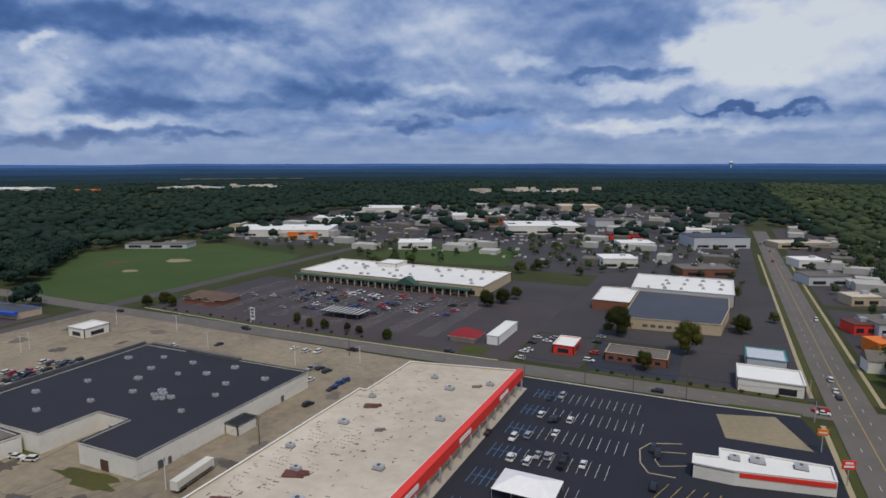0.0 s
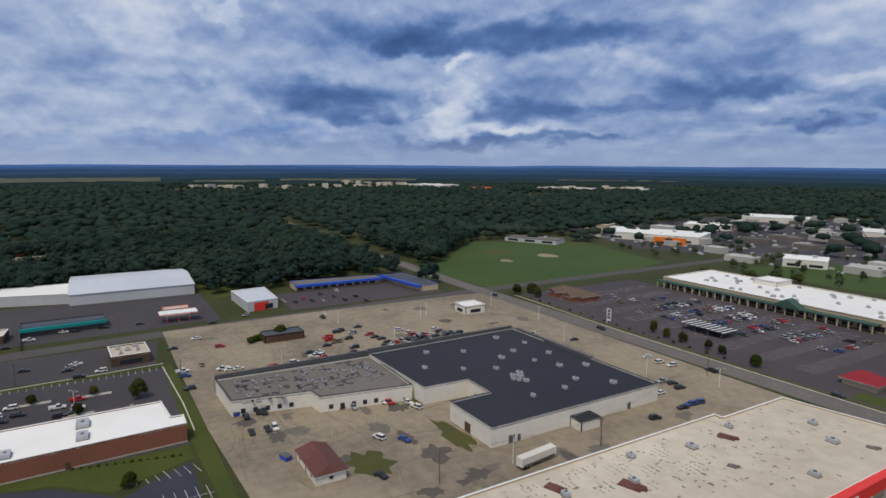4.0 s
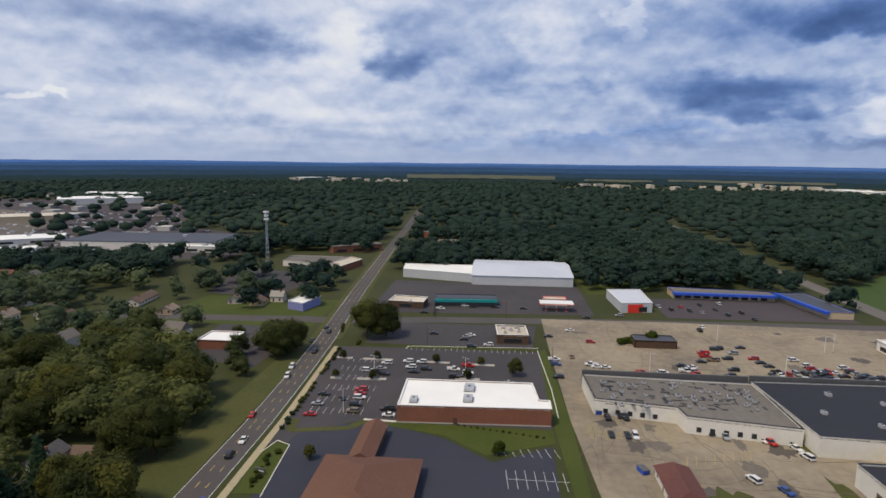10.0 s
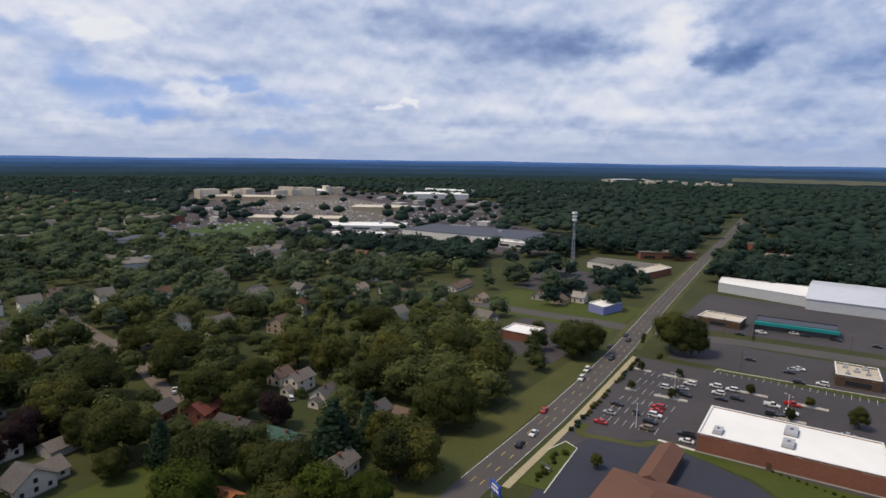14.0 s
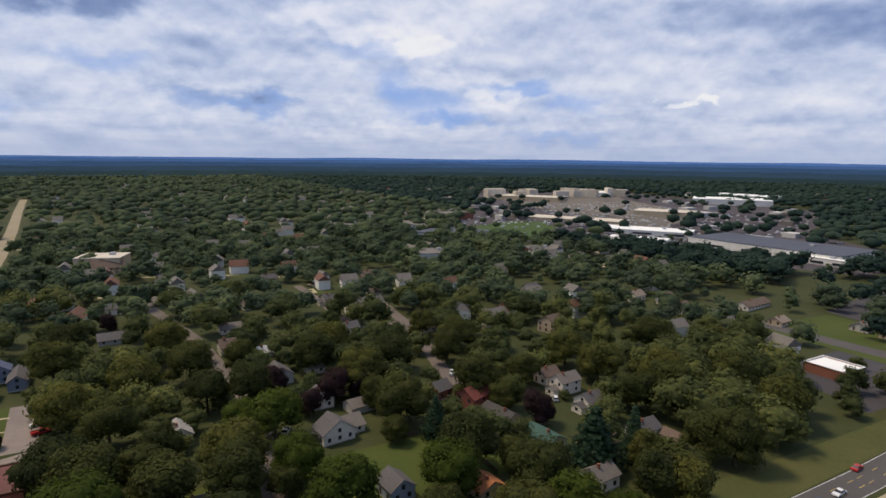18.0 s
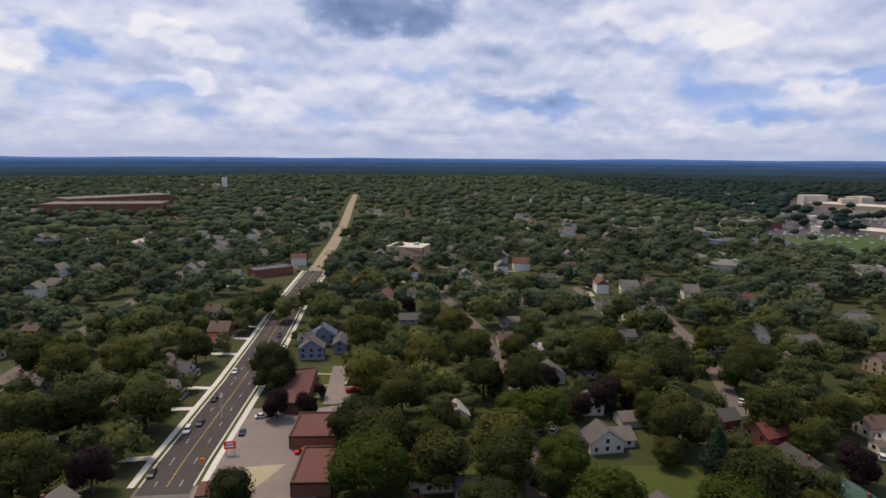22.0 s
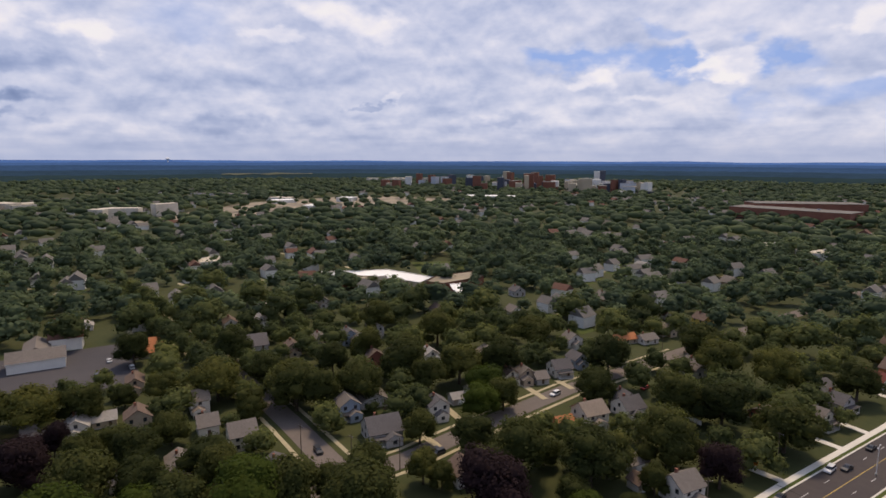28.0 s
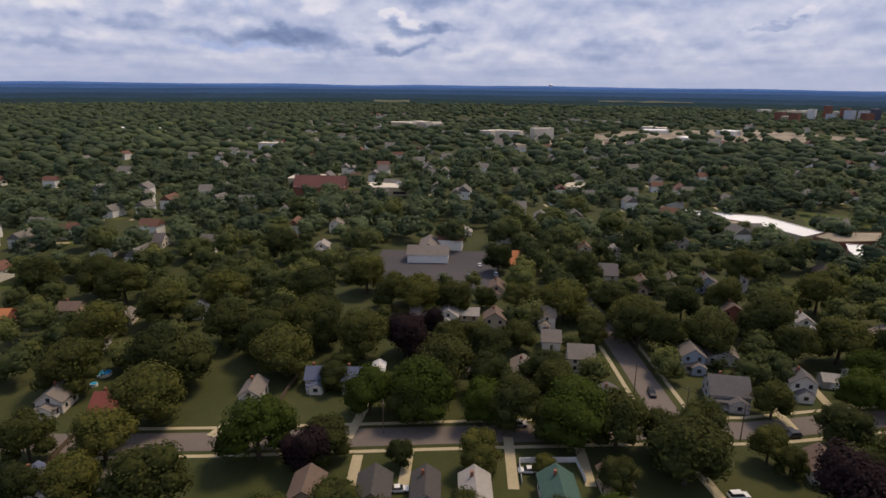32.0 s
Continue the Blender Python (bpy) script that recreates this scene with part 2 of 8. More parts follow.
def mat(name, a, b=None, scale=1.0, rough=0.85, bump=0.0, metal=0.0, palette=None, spec=0.3, stain=0.35, coords="world", stretch=None, lines=None):
    """a to b by noise at two sizes; palette: colours picked by each object's random number; lines: (size, strength) of courses along z."""
    m = bpy.data.materials.new(name)
    m.use_nodes = True
    k = Net(m.node_tree)
    geo = k.n("ShaderNodeNewGeometry").outputs["Position"] if coords == "world" else k.n("ShaderNodeTexCoord").outputs["Object"]
    if stretch:
        geo = k.v("MULTIPLY", geo, stretch).outputs[0]
    fine = k.noise(geo, scale, 5.0, 0.6)
    wide = k.noise(geo, scale * 0.07, 3.0, 0.6)
    if palette:
        rnd = k.n("ShaderNodeObjectInfo").outputs["Random"]
        first = k.ramp(rnd, [(i / len(palette), c) for i, c in enumerate(palette)], "CONSTANT")
        second = k.mix(1.0, first, (.72, .72, .72), "MULTIPLY")
    else:
        first, second = a, b or tuple(c * 0.7 for c in a)
    f = k.m("ADD", k.m("MULTIPLY", k.rng(fine, 0.3, 0.7), 1.0 - stain), k.m("MULTIPLY", k.rng(wide, 0.35, 0.68), stain))
    col = k.mix(f, first, second)
    if lines:
        wave = k.n("ShaderNodeTexWave", {"wave_type": "BANDS", "bands_direction": lines[2] if len(lines) > 2 else "Z"}, Vector=geo, Scale=lines[0]).outputs[1]
        col = k.mix(k.m("MULTIPLY", k.rng(wave, 0.0, 0.25, 1.0, 0.0), lines[1]), col, (.1, .1, .1), "MULTIPLY")
    p = k.n("ShaderNodeBsdfPrincipled", None, Base_Color=col, Roughness=rough, Metallic=metal)
    p.inputs["Specular IOR Level"].default_value = spec
    if bump:
        k.t.links.new(k.n("ShaderNodeBump", None, Strength=bump, Distance=0.05, Height=fine).outputs[0], p.inputs["Normal"])
    k.n("ShaderNodeOutputMaterial", None, Surface=p.outputs[0])
    return m


def leaf_mat(name, stops, wide=False):
    """Foliage: each clump takes its own shade, each tree its own tint (by the mesh's "tint" where many trees share one)."""
    m = bpy.data.materials.new(name)
    m.use_nodes = True
    k = Net(m.node_tree)
    g = k.n("ShaderNodeNewGeometry")
    isl = g.outputs["Random Per Island"]
    own = k.n("ShaderNodeAttribute", {"attribute_name": "tint"}).outputs["Fac"] if wide else k.n("ShaderNodeObjectInfo").outputs["Random"]
    f = k.m("ADD", k.m("MULTIPLY", isl, 0.32), k.m("MULTIPLY", own, 0.68))
    col = k.ramp(f, stops)
    p = k.n("ShaderNodeBsdfPrincipled", None, Base_Color=col, Roughness=0.8)
    p.inputs["Specular IOR Level"].default_value = 0.08
    through_leaf = k.n("ShaderNodeBsdfTranslucent", None, Color=k.mix(1.0, col, (1.4, 1.5, 1.4), "MULTIPLY"))
    both_ways = k.n("ShaderNodeMixShader", None, i0=0.4, i1=p.outputs[0], i2=through_leaf.outputs[0])
    k.n("ShaderNodeOutputMaterial", None, Surface=both_ways.outputs[0])
    return m


M = {
    "ground": mat("ground_grass", (.030, .040, .009), (.050, .053, .015), .35, .95, .3, stain=.6),
    "lawn": mat("lawn", (.042, .062, .008), (.064, .076, .013), .8, .95, .3, stain=.55),
    "verge": mat("dry_verge", (.050, .060, .014), (.082, .079, .023), .6, .95, .3, stain=.55),
    "field": mat("sports_field", (.036, .070, .012), (.054, .082, .018), .25, .95, .2, stain=.6),
    "sand": mat("sandy_soil", (.30, .25, .17), (.22, .19, .12), .5, .95, .3, stain=.5),
    "road_dark": mat("grey_blue_asphalt", (.088, .080, .076), (.070, .064, .062), .7, .9, .15, stain=.6),
    "road": mat("grey_asphalt", (.150, .136, .122), (.118, .108, .098), .7, .9, .15, stain=.6),
    "newroad": mat("dark_asphalt", (.050, .042, .042), (.066, .054, .050), .5, .9, .15, stain=.6),
    "lot_black": mat("sealed_asphalt", (.018, .021, .032), (.026, .028, .037), .25, .85, .1, stain=.75),
    "lot_blue": mat("resealed_asphalt", (.030, .034, .050), (.042, .044, .058), .25, .85, .1, stain=.75),
    "lot_grey": mat("worn_asphalt", (.072, .060, .064), (.054, .047, .052), .3, .9, .15, stain=.7),
    "lot_mid": mat("mid_asphalt", (.048, .045, .050), (.066, .060, .062), .3, .9, .15, stain=.7),
    "lot_tan": mat("old_pale_paving", (.31, .262, .185), (.150, .126, .096), .28, .92, .2, stain=.62),
    "yard": mat("worn_yard", (.15, .13, .105), (.10, .088, .074), .06, .92, .1, stain=.6),
    "concrete": mat("concrete", (.44, .41, .35), (.34, .32, .28), .7, .9, .1, stain=.5),
    "walk": mat("pale_concrete_walk", (.40, .34, .21), (.30, .26, .17), .8, .9, .1, stain=.5),
    "newwalk": mat("new_white_concrete", (.62, .59, .52), (.52, .49, .43), .8, .9, .1, stain=.5),
    "paint_white": mat("white_road_paint", (.62, .62, .60), (.40, .40, .39), 2.0, .8, 0, stain=.5),
    "paint_yellow": mat("yellow_road_paint", (.50, .36, .09), (.34, .25, .08), 2.0, .8, 0, stain=.5),
    "paint_blue": mat("blue_road_paint", (.10, .22, .42), (.08, .16, .30), 2.0, .8, 0, stain=.5),
    "wall_white": mat("white_painted_block", (.74, .72, .66), (.62, .60, .54), .5, .8, .1, stain=.6, lines=(.8, .12)),
    "wall_beige": mat("beige_block", (.50, .41, .28), (.42, .34, .23), .5, .85, .1, stain=.6),
    "wall_brick": mat("red_brown_brick", (.26, .105, .065), (.19, .08, .052), 1.5, .9, .2, stain=.4, lines=(2.0, .25)),
    "wall_grey": mat("grey_metal_siding", (.52, .54, .56), (.44, .46, .48), .6, .6, .05, stain=.5, lines=(1.2, .15, "X")),
    "wall_blue": mat("lavender_blue_wall", (.22, .24, .48), (.18, .20, .40), .6, .7, .05),
    "roof_black": mat("black_membrane_roof", (.021, .023, .031), (.031, .033, .042), .12, .8, .1, stain=.75),
    "roof_white": mat("white_membrane_roof", (.82, .82, .79), (.70, .70, .67), .12, .7, .05, stain=.7),
    "roof_offwhite": mat("weathered_white_roof", (.62, .56, .46), (.42, .37, .29), .22, .8, .1, stain=.6),
    "roof_grey": mat("gravel_roof", (.17, .155, .135), (.115, .107, .096), .4, .9, .3, stain=.55),
    "roof_metal": mat("pale_metal_roof", (.58, .61, .66), (.48, .51, .56), .2, .5, .05, stain=.6, lines=(.9, .18, "X")),
    "roof_bluegrey": mat("blue_grey_roof", (.075, .085, .11), (.058, .066, .088), .2, .8, .1, stain=.65),
    "roof_brown": mat("brown_shingle_roof", (.155, .078, .052), (.12, .06, .042), 1.2, .9, .2, stain=.4, lines=(2.2, .25)),
    "roof_maroon": mat("maroon_shingle_roof", (.145, .06, .05), (.105, .045, .04), 1.0, .9, .2, stain=.5, lines=(2.2, .25)),
    "red": mat("red_fascia", (.72, .045, .030), (.60, .04, .028), .8, .5, 0, stain=.4),
    "dark_red": mat("dark_red_shingles", (.26, .022, .030), (.19, .02, .026), .8, .8, 0, stain=.4),
    "orange": mat("orange_panel", (.80, .20, .02), (.68, .17, .02), .8, .6, 0),
    "teal": mat("teal_awning", (.02, .27, .27), (.018, .22, .22), .8, .5, 0),
    "blue": mat("blue_metal_roof", (.035, .10, .52), (.03, .08, .42), .8, .5, 0, lines=(1.5, .2, "X")),
    "black": mat("black_trim", (.02, .02, .024), (.035, .035, .04), 1.0, .6, 0),
    "white": mat("white_trim", (.78, .78, .76), (.68, .68, .66), 1.0, .6, 0),
    "metal": mat("galvanised_metal", (.50, .51, .53), (.38, .39, .41), 1.2, .5, 0, metal=.3),
    "dark_metal": mat("dark_metal", (.08, .08, .085), (.12, .12, .12), 1.2, .6, 0),
    "wood": mat("weathered_wood", (.13, .095, .065), (.09, .07, .05), 2.0, .9, .2),
    "bark": mat("bark", (.085, .066, .048), (.055, .044, .034), 1.5, .95, .4),
    "glass": mat("dark_window_glass", (.018, .022, .028), (.028, .032, .038), .6, .12, 0, spec=.6),
    "tyre": mat("tyre_rubber", (.018, .018, .018), (.028, .028, .028), 3.0, .9, 0),
    "brown": mat("brown_panel", (.10, .06, .035), (.075, .045, .03), .8, .8, 0),
    "tent": mat("white_tent_canvas", (.82, .82, .82), (.74, .74, .75), .5, .7, 0),
    "pool": mat("pool_water", (.03, .32, .55), (.03, .26, .48), 1.0, .15, 0),
    "skin_far": mat("far_wall", (.4, .38, .36), (.3, .29, .28), .05, .9, 0, palette=[(.50, .49, .46), (.40, .36, .30), (.22, .13, .11), (.56, .56, .55), (.30, .26, .24), (.62, .60, .56)]),
    "car": mat("car_paint", (.1, .1, .1), None, 1.0, .28, 0, spec=.55, stain=.2, palette=[(.015, .016, .018), (.60, .61, .62), (.10, .105, .115), (.28, .29, .30), (.20, .015, .018), (.03, .05, .14), (.66, .66, .64), (.045, .047, .052), (.16, .14, .11), (.36, .37, .38), (.05, .02, .02), (.02, .06, .06)]),
}
GREEN = leaf_mat("maple_leaves", [(0.0, (0.0242, 0.0322, 0.0107)), (.35, (0.0440, 0.0525, 0.0155)), (.7, (0.0710, 0.0763, 0.0209)), (1.0, (0.1266, 0.1220, 0.0281))])
GREEN_WIDE = leaf_mat("garden_leaves", [(0.0, (0.0374, 0.0502, 0.0204)), (.4, (0.0709, 0.0853, 0.0306)), (.75, (0.1121, 0.1239, 0.0409)), (1.0, (0.1830, 0.1875, 0.0551))], True)
# paler and bluer than near crowns: sunlit haze put into the leaf colour
GREEN_TOWN_HAZE = leaf_mat("town_haze_leaves", [(0.0, (0.0491, 0.0710, 0.0453)), (.4, (0.0759, 0.1025, 0.0560)), (.75, (0.1106, 0.1400, 0.0693)), (1.0, (0.1762, 0.2051, 0.0906))], True)
# bluish and dark: distance haze and cloud shade painted into the leaf colour
GREEN_FAR_HAZE = leaf_mat("far_haze_leaves", [(0.0, (0.0223, 0.0405, 0.0348)), (.5, (0.0354, 0.0616, 0.0473)), (1.0, (0.0596, 0.0886, 0.0595))], True)
LIME = leaf_mat("light_leaves", [(0.0, (0.0333, 0.0513, 0.0081)), (.6, (0.0564, 0.0770, 0.0121)), (1.0, (0.0872, 0.1080, 0.0181))])
PURPLE = leaf_mat("purple_leaves", [(0.0, (0.0180, 0.0120, 0.0135)), (.6, (0.0300, 0.0180, 0.0195)), (1.0, (0.0480, 0.0285, 0.0270))])
SPRUCE = leaf_mat("spruce_needles", [(0.0, (0.0168, 0.0336, 0.0196)), (.6, (0.0308, 0.0560, 0.0308)), (1.0, (0.0476, 0.0770, 0.0392))])


def shingles(name, c):
    return mat("shingles_" + name, c, tuple(v * .72 for v in c), 1.3, .92, .2, stain=.4, lines=(2.4, .22), coords="object")


def siding(name, c):
    return mat("siding_" + name, c, tuple(v * .82 for v in c), .8, .75, .05, stain=.5, lines=(2.6, .16), coords="object")


ROOFS = {n: shingles(n, c) for n, c in {
    "grey": (.185, .160, .138), "dark": (.074, .067, .062), "brown": (.15, .105, .08), "tan": (.27, .215, .165), "red": (.19, .055, .042), "blue": (.10, .12, .18),
    "green": (.055, .11, .09), "orange": (.44, .17, .07), "pale": (.34, .315, .28), "slate": (.118, .108, .106), "white": (.62, .62, .61)}.items()}
WALLS = {n: siding(n, c) for n, c in {
    "white": (.67, .615, .525), "cream": (.60, .55, .43), "grey": (.42, .40, .37), "blue": (.27, .32, .38), "tan": (.42, .33, .23), "brick": (.25, .085, .06),
    "yellow": (.58, .42, .09), "green": (.25, .31, .25), "bluegrey": (.20, .23, .29), "orange": (.50, .19, .08), "brown": (.20, .13, .09)}.items()}

# ---------- mesh tools ----------


class MB:
    """Collects boxes, prisms and the like into one mesh."""

    def __init__(self):
        self.v, self.f = [], []

    def add(self, vs, fs):
        o = len(self.v)
        self.v += vs
        self.f += [tuple(i + o for i in f) for f in fs]
        return self

    def prism(self, poly, z0, z1):
        n = len(poly)
        vs = [(x, y, z0) for x, y in poly] + [(x, y, z1) for x, y in poly]
        fs = [tuple(range(n - 1, -1, -1)), tuple(range(n, 2 * n))] + [(i, (i + 1) % n, n + (i + 1) % n, n + i) for i in range(n)]
        return self.add(vs, fs)

    def box(self, x, y, z, sx, sy, sz, rot=0.0):
        """Centre of the base, sizes, turn in degrees."""
        c, s = math.cos(radians(rot)), math.sin(radians(rot))
        poly = [(x + c * a - s * b, y + s * a + c * b) for a, b in ((-sx / 2, -sy / 2), (sx / 2, -sy / 2), (sx / 2, sy / 2), (-sx / 2, sy / 2))]
        return self.prism(poly, z, z + sz)

    def cyl(self, x, y, z, r0, r1, hgt, n=8):
        vs = [(x + r * math.cos(math.tau * i / n), y + r * math.sin(math.tau * i / n), zz) for r, zz in ((r0, z), (r1, z + hgt)) for i in range(n)]
        fs = [tuple(range(n - 1, -1, -1)), tuple(range(n, 2 * n))] + [(i, (i + 1) % n, n + (i + 1) % n, n + i) for i in range(n)]
        return self.add(vs, fs)

    def tube(self, p, q, r, n=6):
        p, q = Vector(p), Vector(q)
        d = (q - p).normalized()
        u = d.orthogonal().normalized()
        t = d.cross(u)
        vs = [tuple(c + r * (math.cos(math.tau * i / n) * u + math.sin(math.tau * i / n) * t)) for c in (p, q) for i in range(n)]
        fs = [tuple(range(n - 1, -1, -1)), tuple(range(n, 2 * n))] + [(i, (i + 1) % n, n + (i + 1) % n, n + i) for i in range(n)]
        return self.add(vs, fs)

    def mesh(self, name, material):
        me = bpy.data.meshes.new(name)
        me.from_pydata(self.v, [], self.f)
        me.materials.append(material)
        me.update()
        return me


def thing(name, label, category, x, y, z=0.0, rot=0.0, group="", kind=""):
    ob = new(name)
    ob.empty_display_size = 0.5
    ob.matrix_basis = pose(x, y, z, 0, 0, rot)
    return tagged(ob, label, category, group, kind)


def part(name, mb, material, parent, label="", at=None):
    ob = new(name, mb if isinstance(mb, bpy.types.Mesh) else mb.mesh(name, material))
    ob.parent = parent
    if at is not None:
        ob.matrix_basis = at
    return tagged(ob, label) if label else ob


def solid(name, mb, material, label, category, kind="", group=""):
    return tagged(new(name, mb.mesh(name, material)), label, category, group, kind)


def slab(name, poly, top, material, label, category="paving"):
    return solid(name, MB().prism(ccw(poly), -0.3, top), material, label, category, "structure")


def ccw(poly):
    s = sum(a[0] * b[1] - b[0] * a[1] for a, b in zip(poly, poly[1:] + poly[:1]))
    return list(poly) if s > 0 else list(poly)[::-1]


def rect(x0, y0, x1, y1):
    return [(x0, y0), (x1, y0), (x1, y1), (x0, y1)]


def ribbon(pts, width, off=0.0):
    """The outline of a strip of that width along a line of points, moved sideways by off."""
    left, right = [], []
    for i, p in enumerate(pts):
        a, b = Vector(pts[max(i - 1, 0)]), Vector(pts[min(i + 1, len(pts) - 1)])
        d = (b - a).normalized()
        nrm = Vector((-d.y, d.x))
        c = Vector(p) + nrm * off
        left.append(tuple(c + nrm * width / 2))
        right.append(tuple(c - nrm * width / 2))
    return left + right[::-1]


def strip(name, pts, width, top, material, label, category="road", off=0.0):
    """A strip of road or walk, one quad a stretch."""
    mb = MB()
    for i in range(len(pts) - 1):
        mb.prism(ccw(ribbon(pts[i:i + 2], width, off)), -0.3, top + 0.002 * (i % 2))
    return solid(name, mb, material, label, category, "structure")


def dashes(name, pts, width, dash, gap, off, top, material, label):
    mb = MB()
    for a, b in zip(pts, pts[1:]):
        a, b = Vector(a), Vector(b)
        length, d = (b - a).length, (b - a).normalized()
        nrm, s = Vector((-d.y, d.x)), 0.0
        while s < length:
            e = min(s + dash, length)
            mb.prism(ccw(ribbon([tuple(a + d * s + nrm * off), tuple(a + d * e + nrm * off)], width)), top - 0.01, top)
            s += dash + gap
    return solid(name, mb, material, label, "road marking", "stuff")


# ---------- ground, roads and paved lots ----------
MAIN = [(46.3, 860), (46.5, 700), (47, 300), (49, 150), (55, -60), (60.5, -165), (62, -230), (65, -290), (69.6, -360), (72.6, -460), (80.2, -620), (93.4, -813), (118, -1098), (139, -1369)]
CROSS = [(60, -72), (-140, -75.8), (-190, -76.3), (-235, -78), (-287, -81), (-391, -90), (-475, -96), (-601, -105), (-812, -118), (-1100, -140)]
STREET1 = [(120, 243), (47, 243), (-120, 240), (-370, 236), (-600, 240), (-900, 250)]
NORTHSOUTH = [(-345, 760), (-345, 236), (-338, 60), (-331, -30), (-322, -80), (-323, -107), (-320, -150), (-318, -232)]
RES_A = [(116, 300), (122, 91), (125, 55), (131, 0), (135.5, -45), (138, -85), (145, -118), (153, -165), (158, -241), (166, -340), (174, -460)]
RES_B = [(137, -64), (180, -62), (234, -58), (296, -48), (335, -42), (440, -24)]

N = 90
gs = np.linspace(-4600, 4600, N + 1)
gs = np.sign(gs) * (np.abs(gs) / 4600) ** 1.6 * 4600
gv = [(float(x), float(y), 0.0) for y in gs for x in gs]
gf = [(j * (N + 1) + i, j * (N + 1) + i + 1, (j + 1) * (N + 1) + i + 1, (j + 1) * (N + 1) + i) for j in range(N) for i in range(N)]
ground = solid("ground", MB().add(gv, gf), M["ground"], "flat ground of grass and bare soil", "ground", "structure")

strip("road", MAIN[:10], 15.5, 0.05, M["road"], "long straight grey asphalt main road", off=0.0)
strip("road", [(59.5, -148), (60.5, -165), (62, -230), (65, -290), (69.6, -360), (72.6, -460)], 14.0, 0.06, M["newroad"], "freshly laid dark asphalt road between white kerbs")
strip("road", MAIN[9:], 11.5, 0.06, M["sand"], "dusty sandy stretch of road under construction")
strip("road", CROSS, 9.6, 0.045, M["road_dark"], "grey asphalt side road with painted lines")
strip("road", STREET1, 13, 0.04, M["road"], "wide grey asphalt street")
strip("road", NORTHSOUTH, 12, 0.035, M["road_dark"], "grey asphalt street past the car parks")
strip("road", RES_A, 8.2, 0.05, mat("residential_asphalt", (.15, .122, .105), (.115, .098, .086), .6, .92, .15, stain=.6), "worn brownish residential street")
strip("road", RES_B, 8.4, 0.047, bpy.data.materials["residential_asphalt"], "worn brownish residential side street")
for off in (6.3, -6.3):
    strip("sidewalk", RES_A[1:9], 1.3, 0.09, M["walk"], "pale concrete sidewalk beside the street", "sidewalk", off)
    strip("sidewalk", [(144, -63.7)] + RES_B[1:], 1.4, 0.085, M["walk"], "pale concrete sidewalk beside the side street", "sidewalk", off * 1.1)
SOUTH = [(59.8, -152), (60.5, -165), (62, -230), (65, -290), (69.6, -360), (72.6, -460)]
for off in (9.6, -9.6):
    strip("sidewalk", SOUTH, 1.9, 0.14, M["newwalk"], "new white concrete sidewalk along the main road", "sidewalk", off)
for off in (7.25, -7.25):
    strip("kerb", SOUTH, 0.5, 0.17, M["newwalk"], "new white concrete kerb of the main road", "kerb", off)

slab("parking_lot", [(-68, 20), (30, 20), (36, 100), (39, 150), (39, 197), (30, 234), (-72, 231), (-69, 150)], 0.06, M["lot_black"], "freshly sealed black asphalt car park")
slab("parking_lot", [(-340, 30), (-282, 30), (-204, 31), (-150, 34), (-116, 30), (-116, 231), (-338, 231), (-342, 100)], 0.05, M["lot_tan"], "old pale paving round the dark-roofed store")
slab("parking_lot", rect(-320, 249, -84, 362), 0.05, M["lot_grey"], "worn purple-grey asphalt car park of the shopping strip")
slab("parking_lot", rect(-84, 300, 14, 480), 0.05, M["lot_mid"], "dark grey asphalt yard between the stores")
slab("parking_lot", [(-278, -38), (-277, -72), (-160, -66), (-184, -60), (-196, -42), (-196, 24), (-234, 27), (-279, 24)], 0.06, M["lot_mid"], "dark asphalt car park of the white-roofed shop")
slab("parking_lot", [(-193, -29), (-193, -62), (-138, -60), (-90, -58), (-90, 22), (-184, 23), (-172, 4), (-186, -12)], 0.055, M["lot_blue"], "blue-black sealed car park round the brown-roofed building")
slab("parking_lot", [(-322, -58), (-284, -60), (-284, 22), (-324, 26)], 0.05, M["lot_mid"], "asphalt car park behind the restaurant")
slab("parking_lot", [(-440, -72), (-344, -72), (-352, 62), (-432, 62)], 0.05, M["lot_mid"], "asphalt yard of the warehouse and the teal shops")
slab("parking_lot", [(-402, 104), (-352, 104), (-354, 212), (-408, 212)], 0.05, M["lot_grey"], "asphalt car park of the blue-roofed shops")
slab("parking_lot", rect(-50, 252, -12, 298), 0.058, M["lot_blue"], "blue-black car park round the brown building")
slab("parking_lot", rect(-82, 252, -52, 298), 0.054, M["lot_mid"], "asphalt car park of the small red restaurant")
slab("parking_lot", [(20, -143), (52, -143), (52.5, -203), (30, -202), (16, -206), (15, -150)], 0.05, mat("pinkish_old_asphalt", (.24, .20, .175), (.17, .145, .13), .35, .92, .15, stain=.6), "old pinkish-grey asphalt forecourt")
slab("parking_lot", rect(17, -246, 28, -206), 0.045, bpy.data.materials["pinkish_old_asphalt"], "narrow old asphalt drive behind the lawn")
slab("parking_lot", [(250, 40), (310, 40), (310, -20), (248, -24)], 0.05, M["lot_mid"], "asphalt car park of the white church")
slab("field", [(-345, 246), (-336, 334), (-362, 454), (-505, 487), (-569, 378), (-437, 240)], 0.03, M["field"], "broad mown green sports field", "field")
slab("verge", [(-150, -81), (-240, -83), (-256, -84), (-256, -94), (-150, -96), (-60, -90), (-60, -78)], 0.03, M["verge"], "dry yellow-green roadside grass", "verge")
slab("lawn", [(-284, 28), (-280, 24.5), (-204, 24.5), (-150, 27), (-110, 26), (-110, 31), (-203, 31)], 0.07, M["lawn"], "green grass strip between the car parks", "lawn")
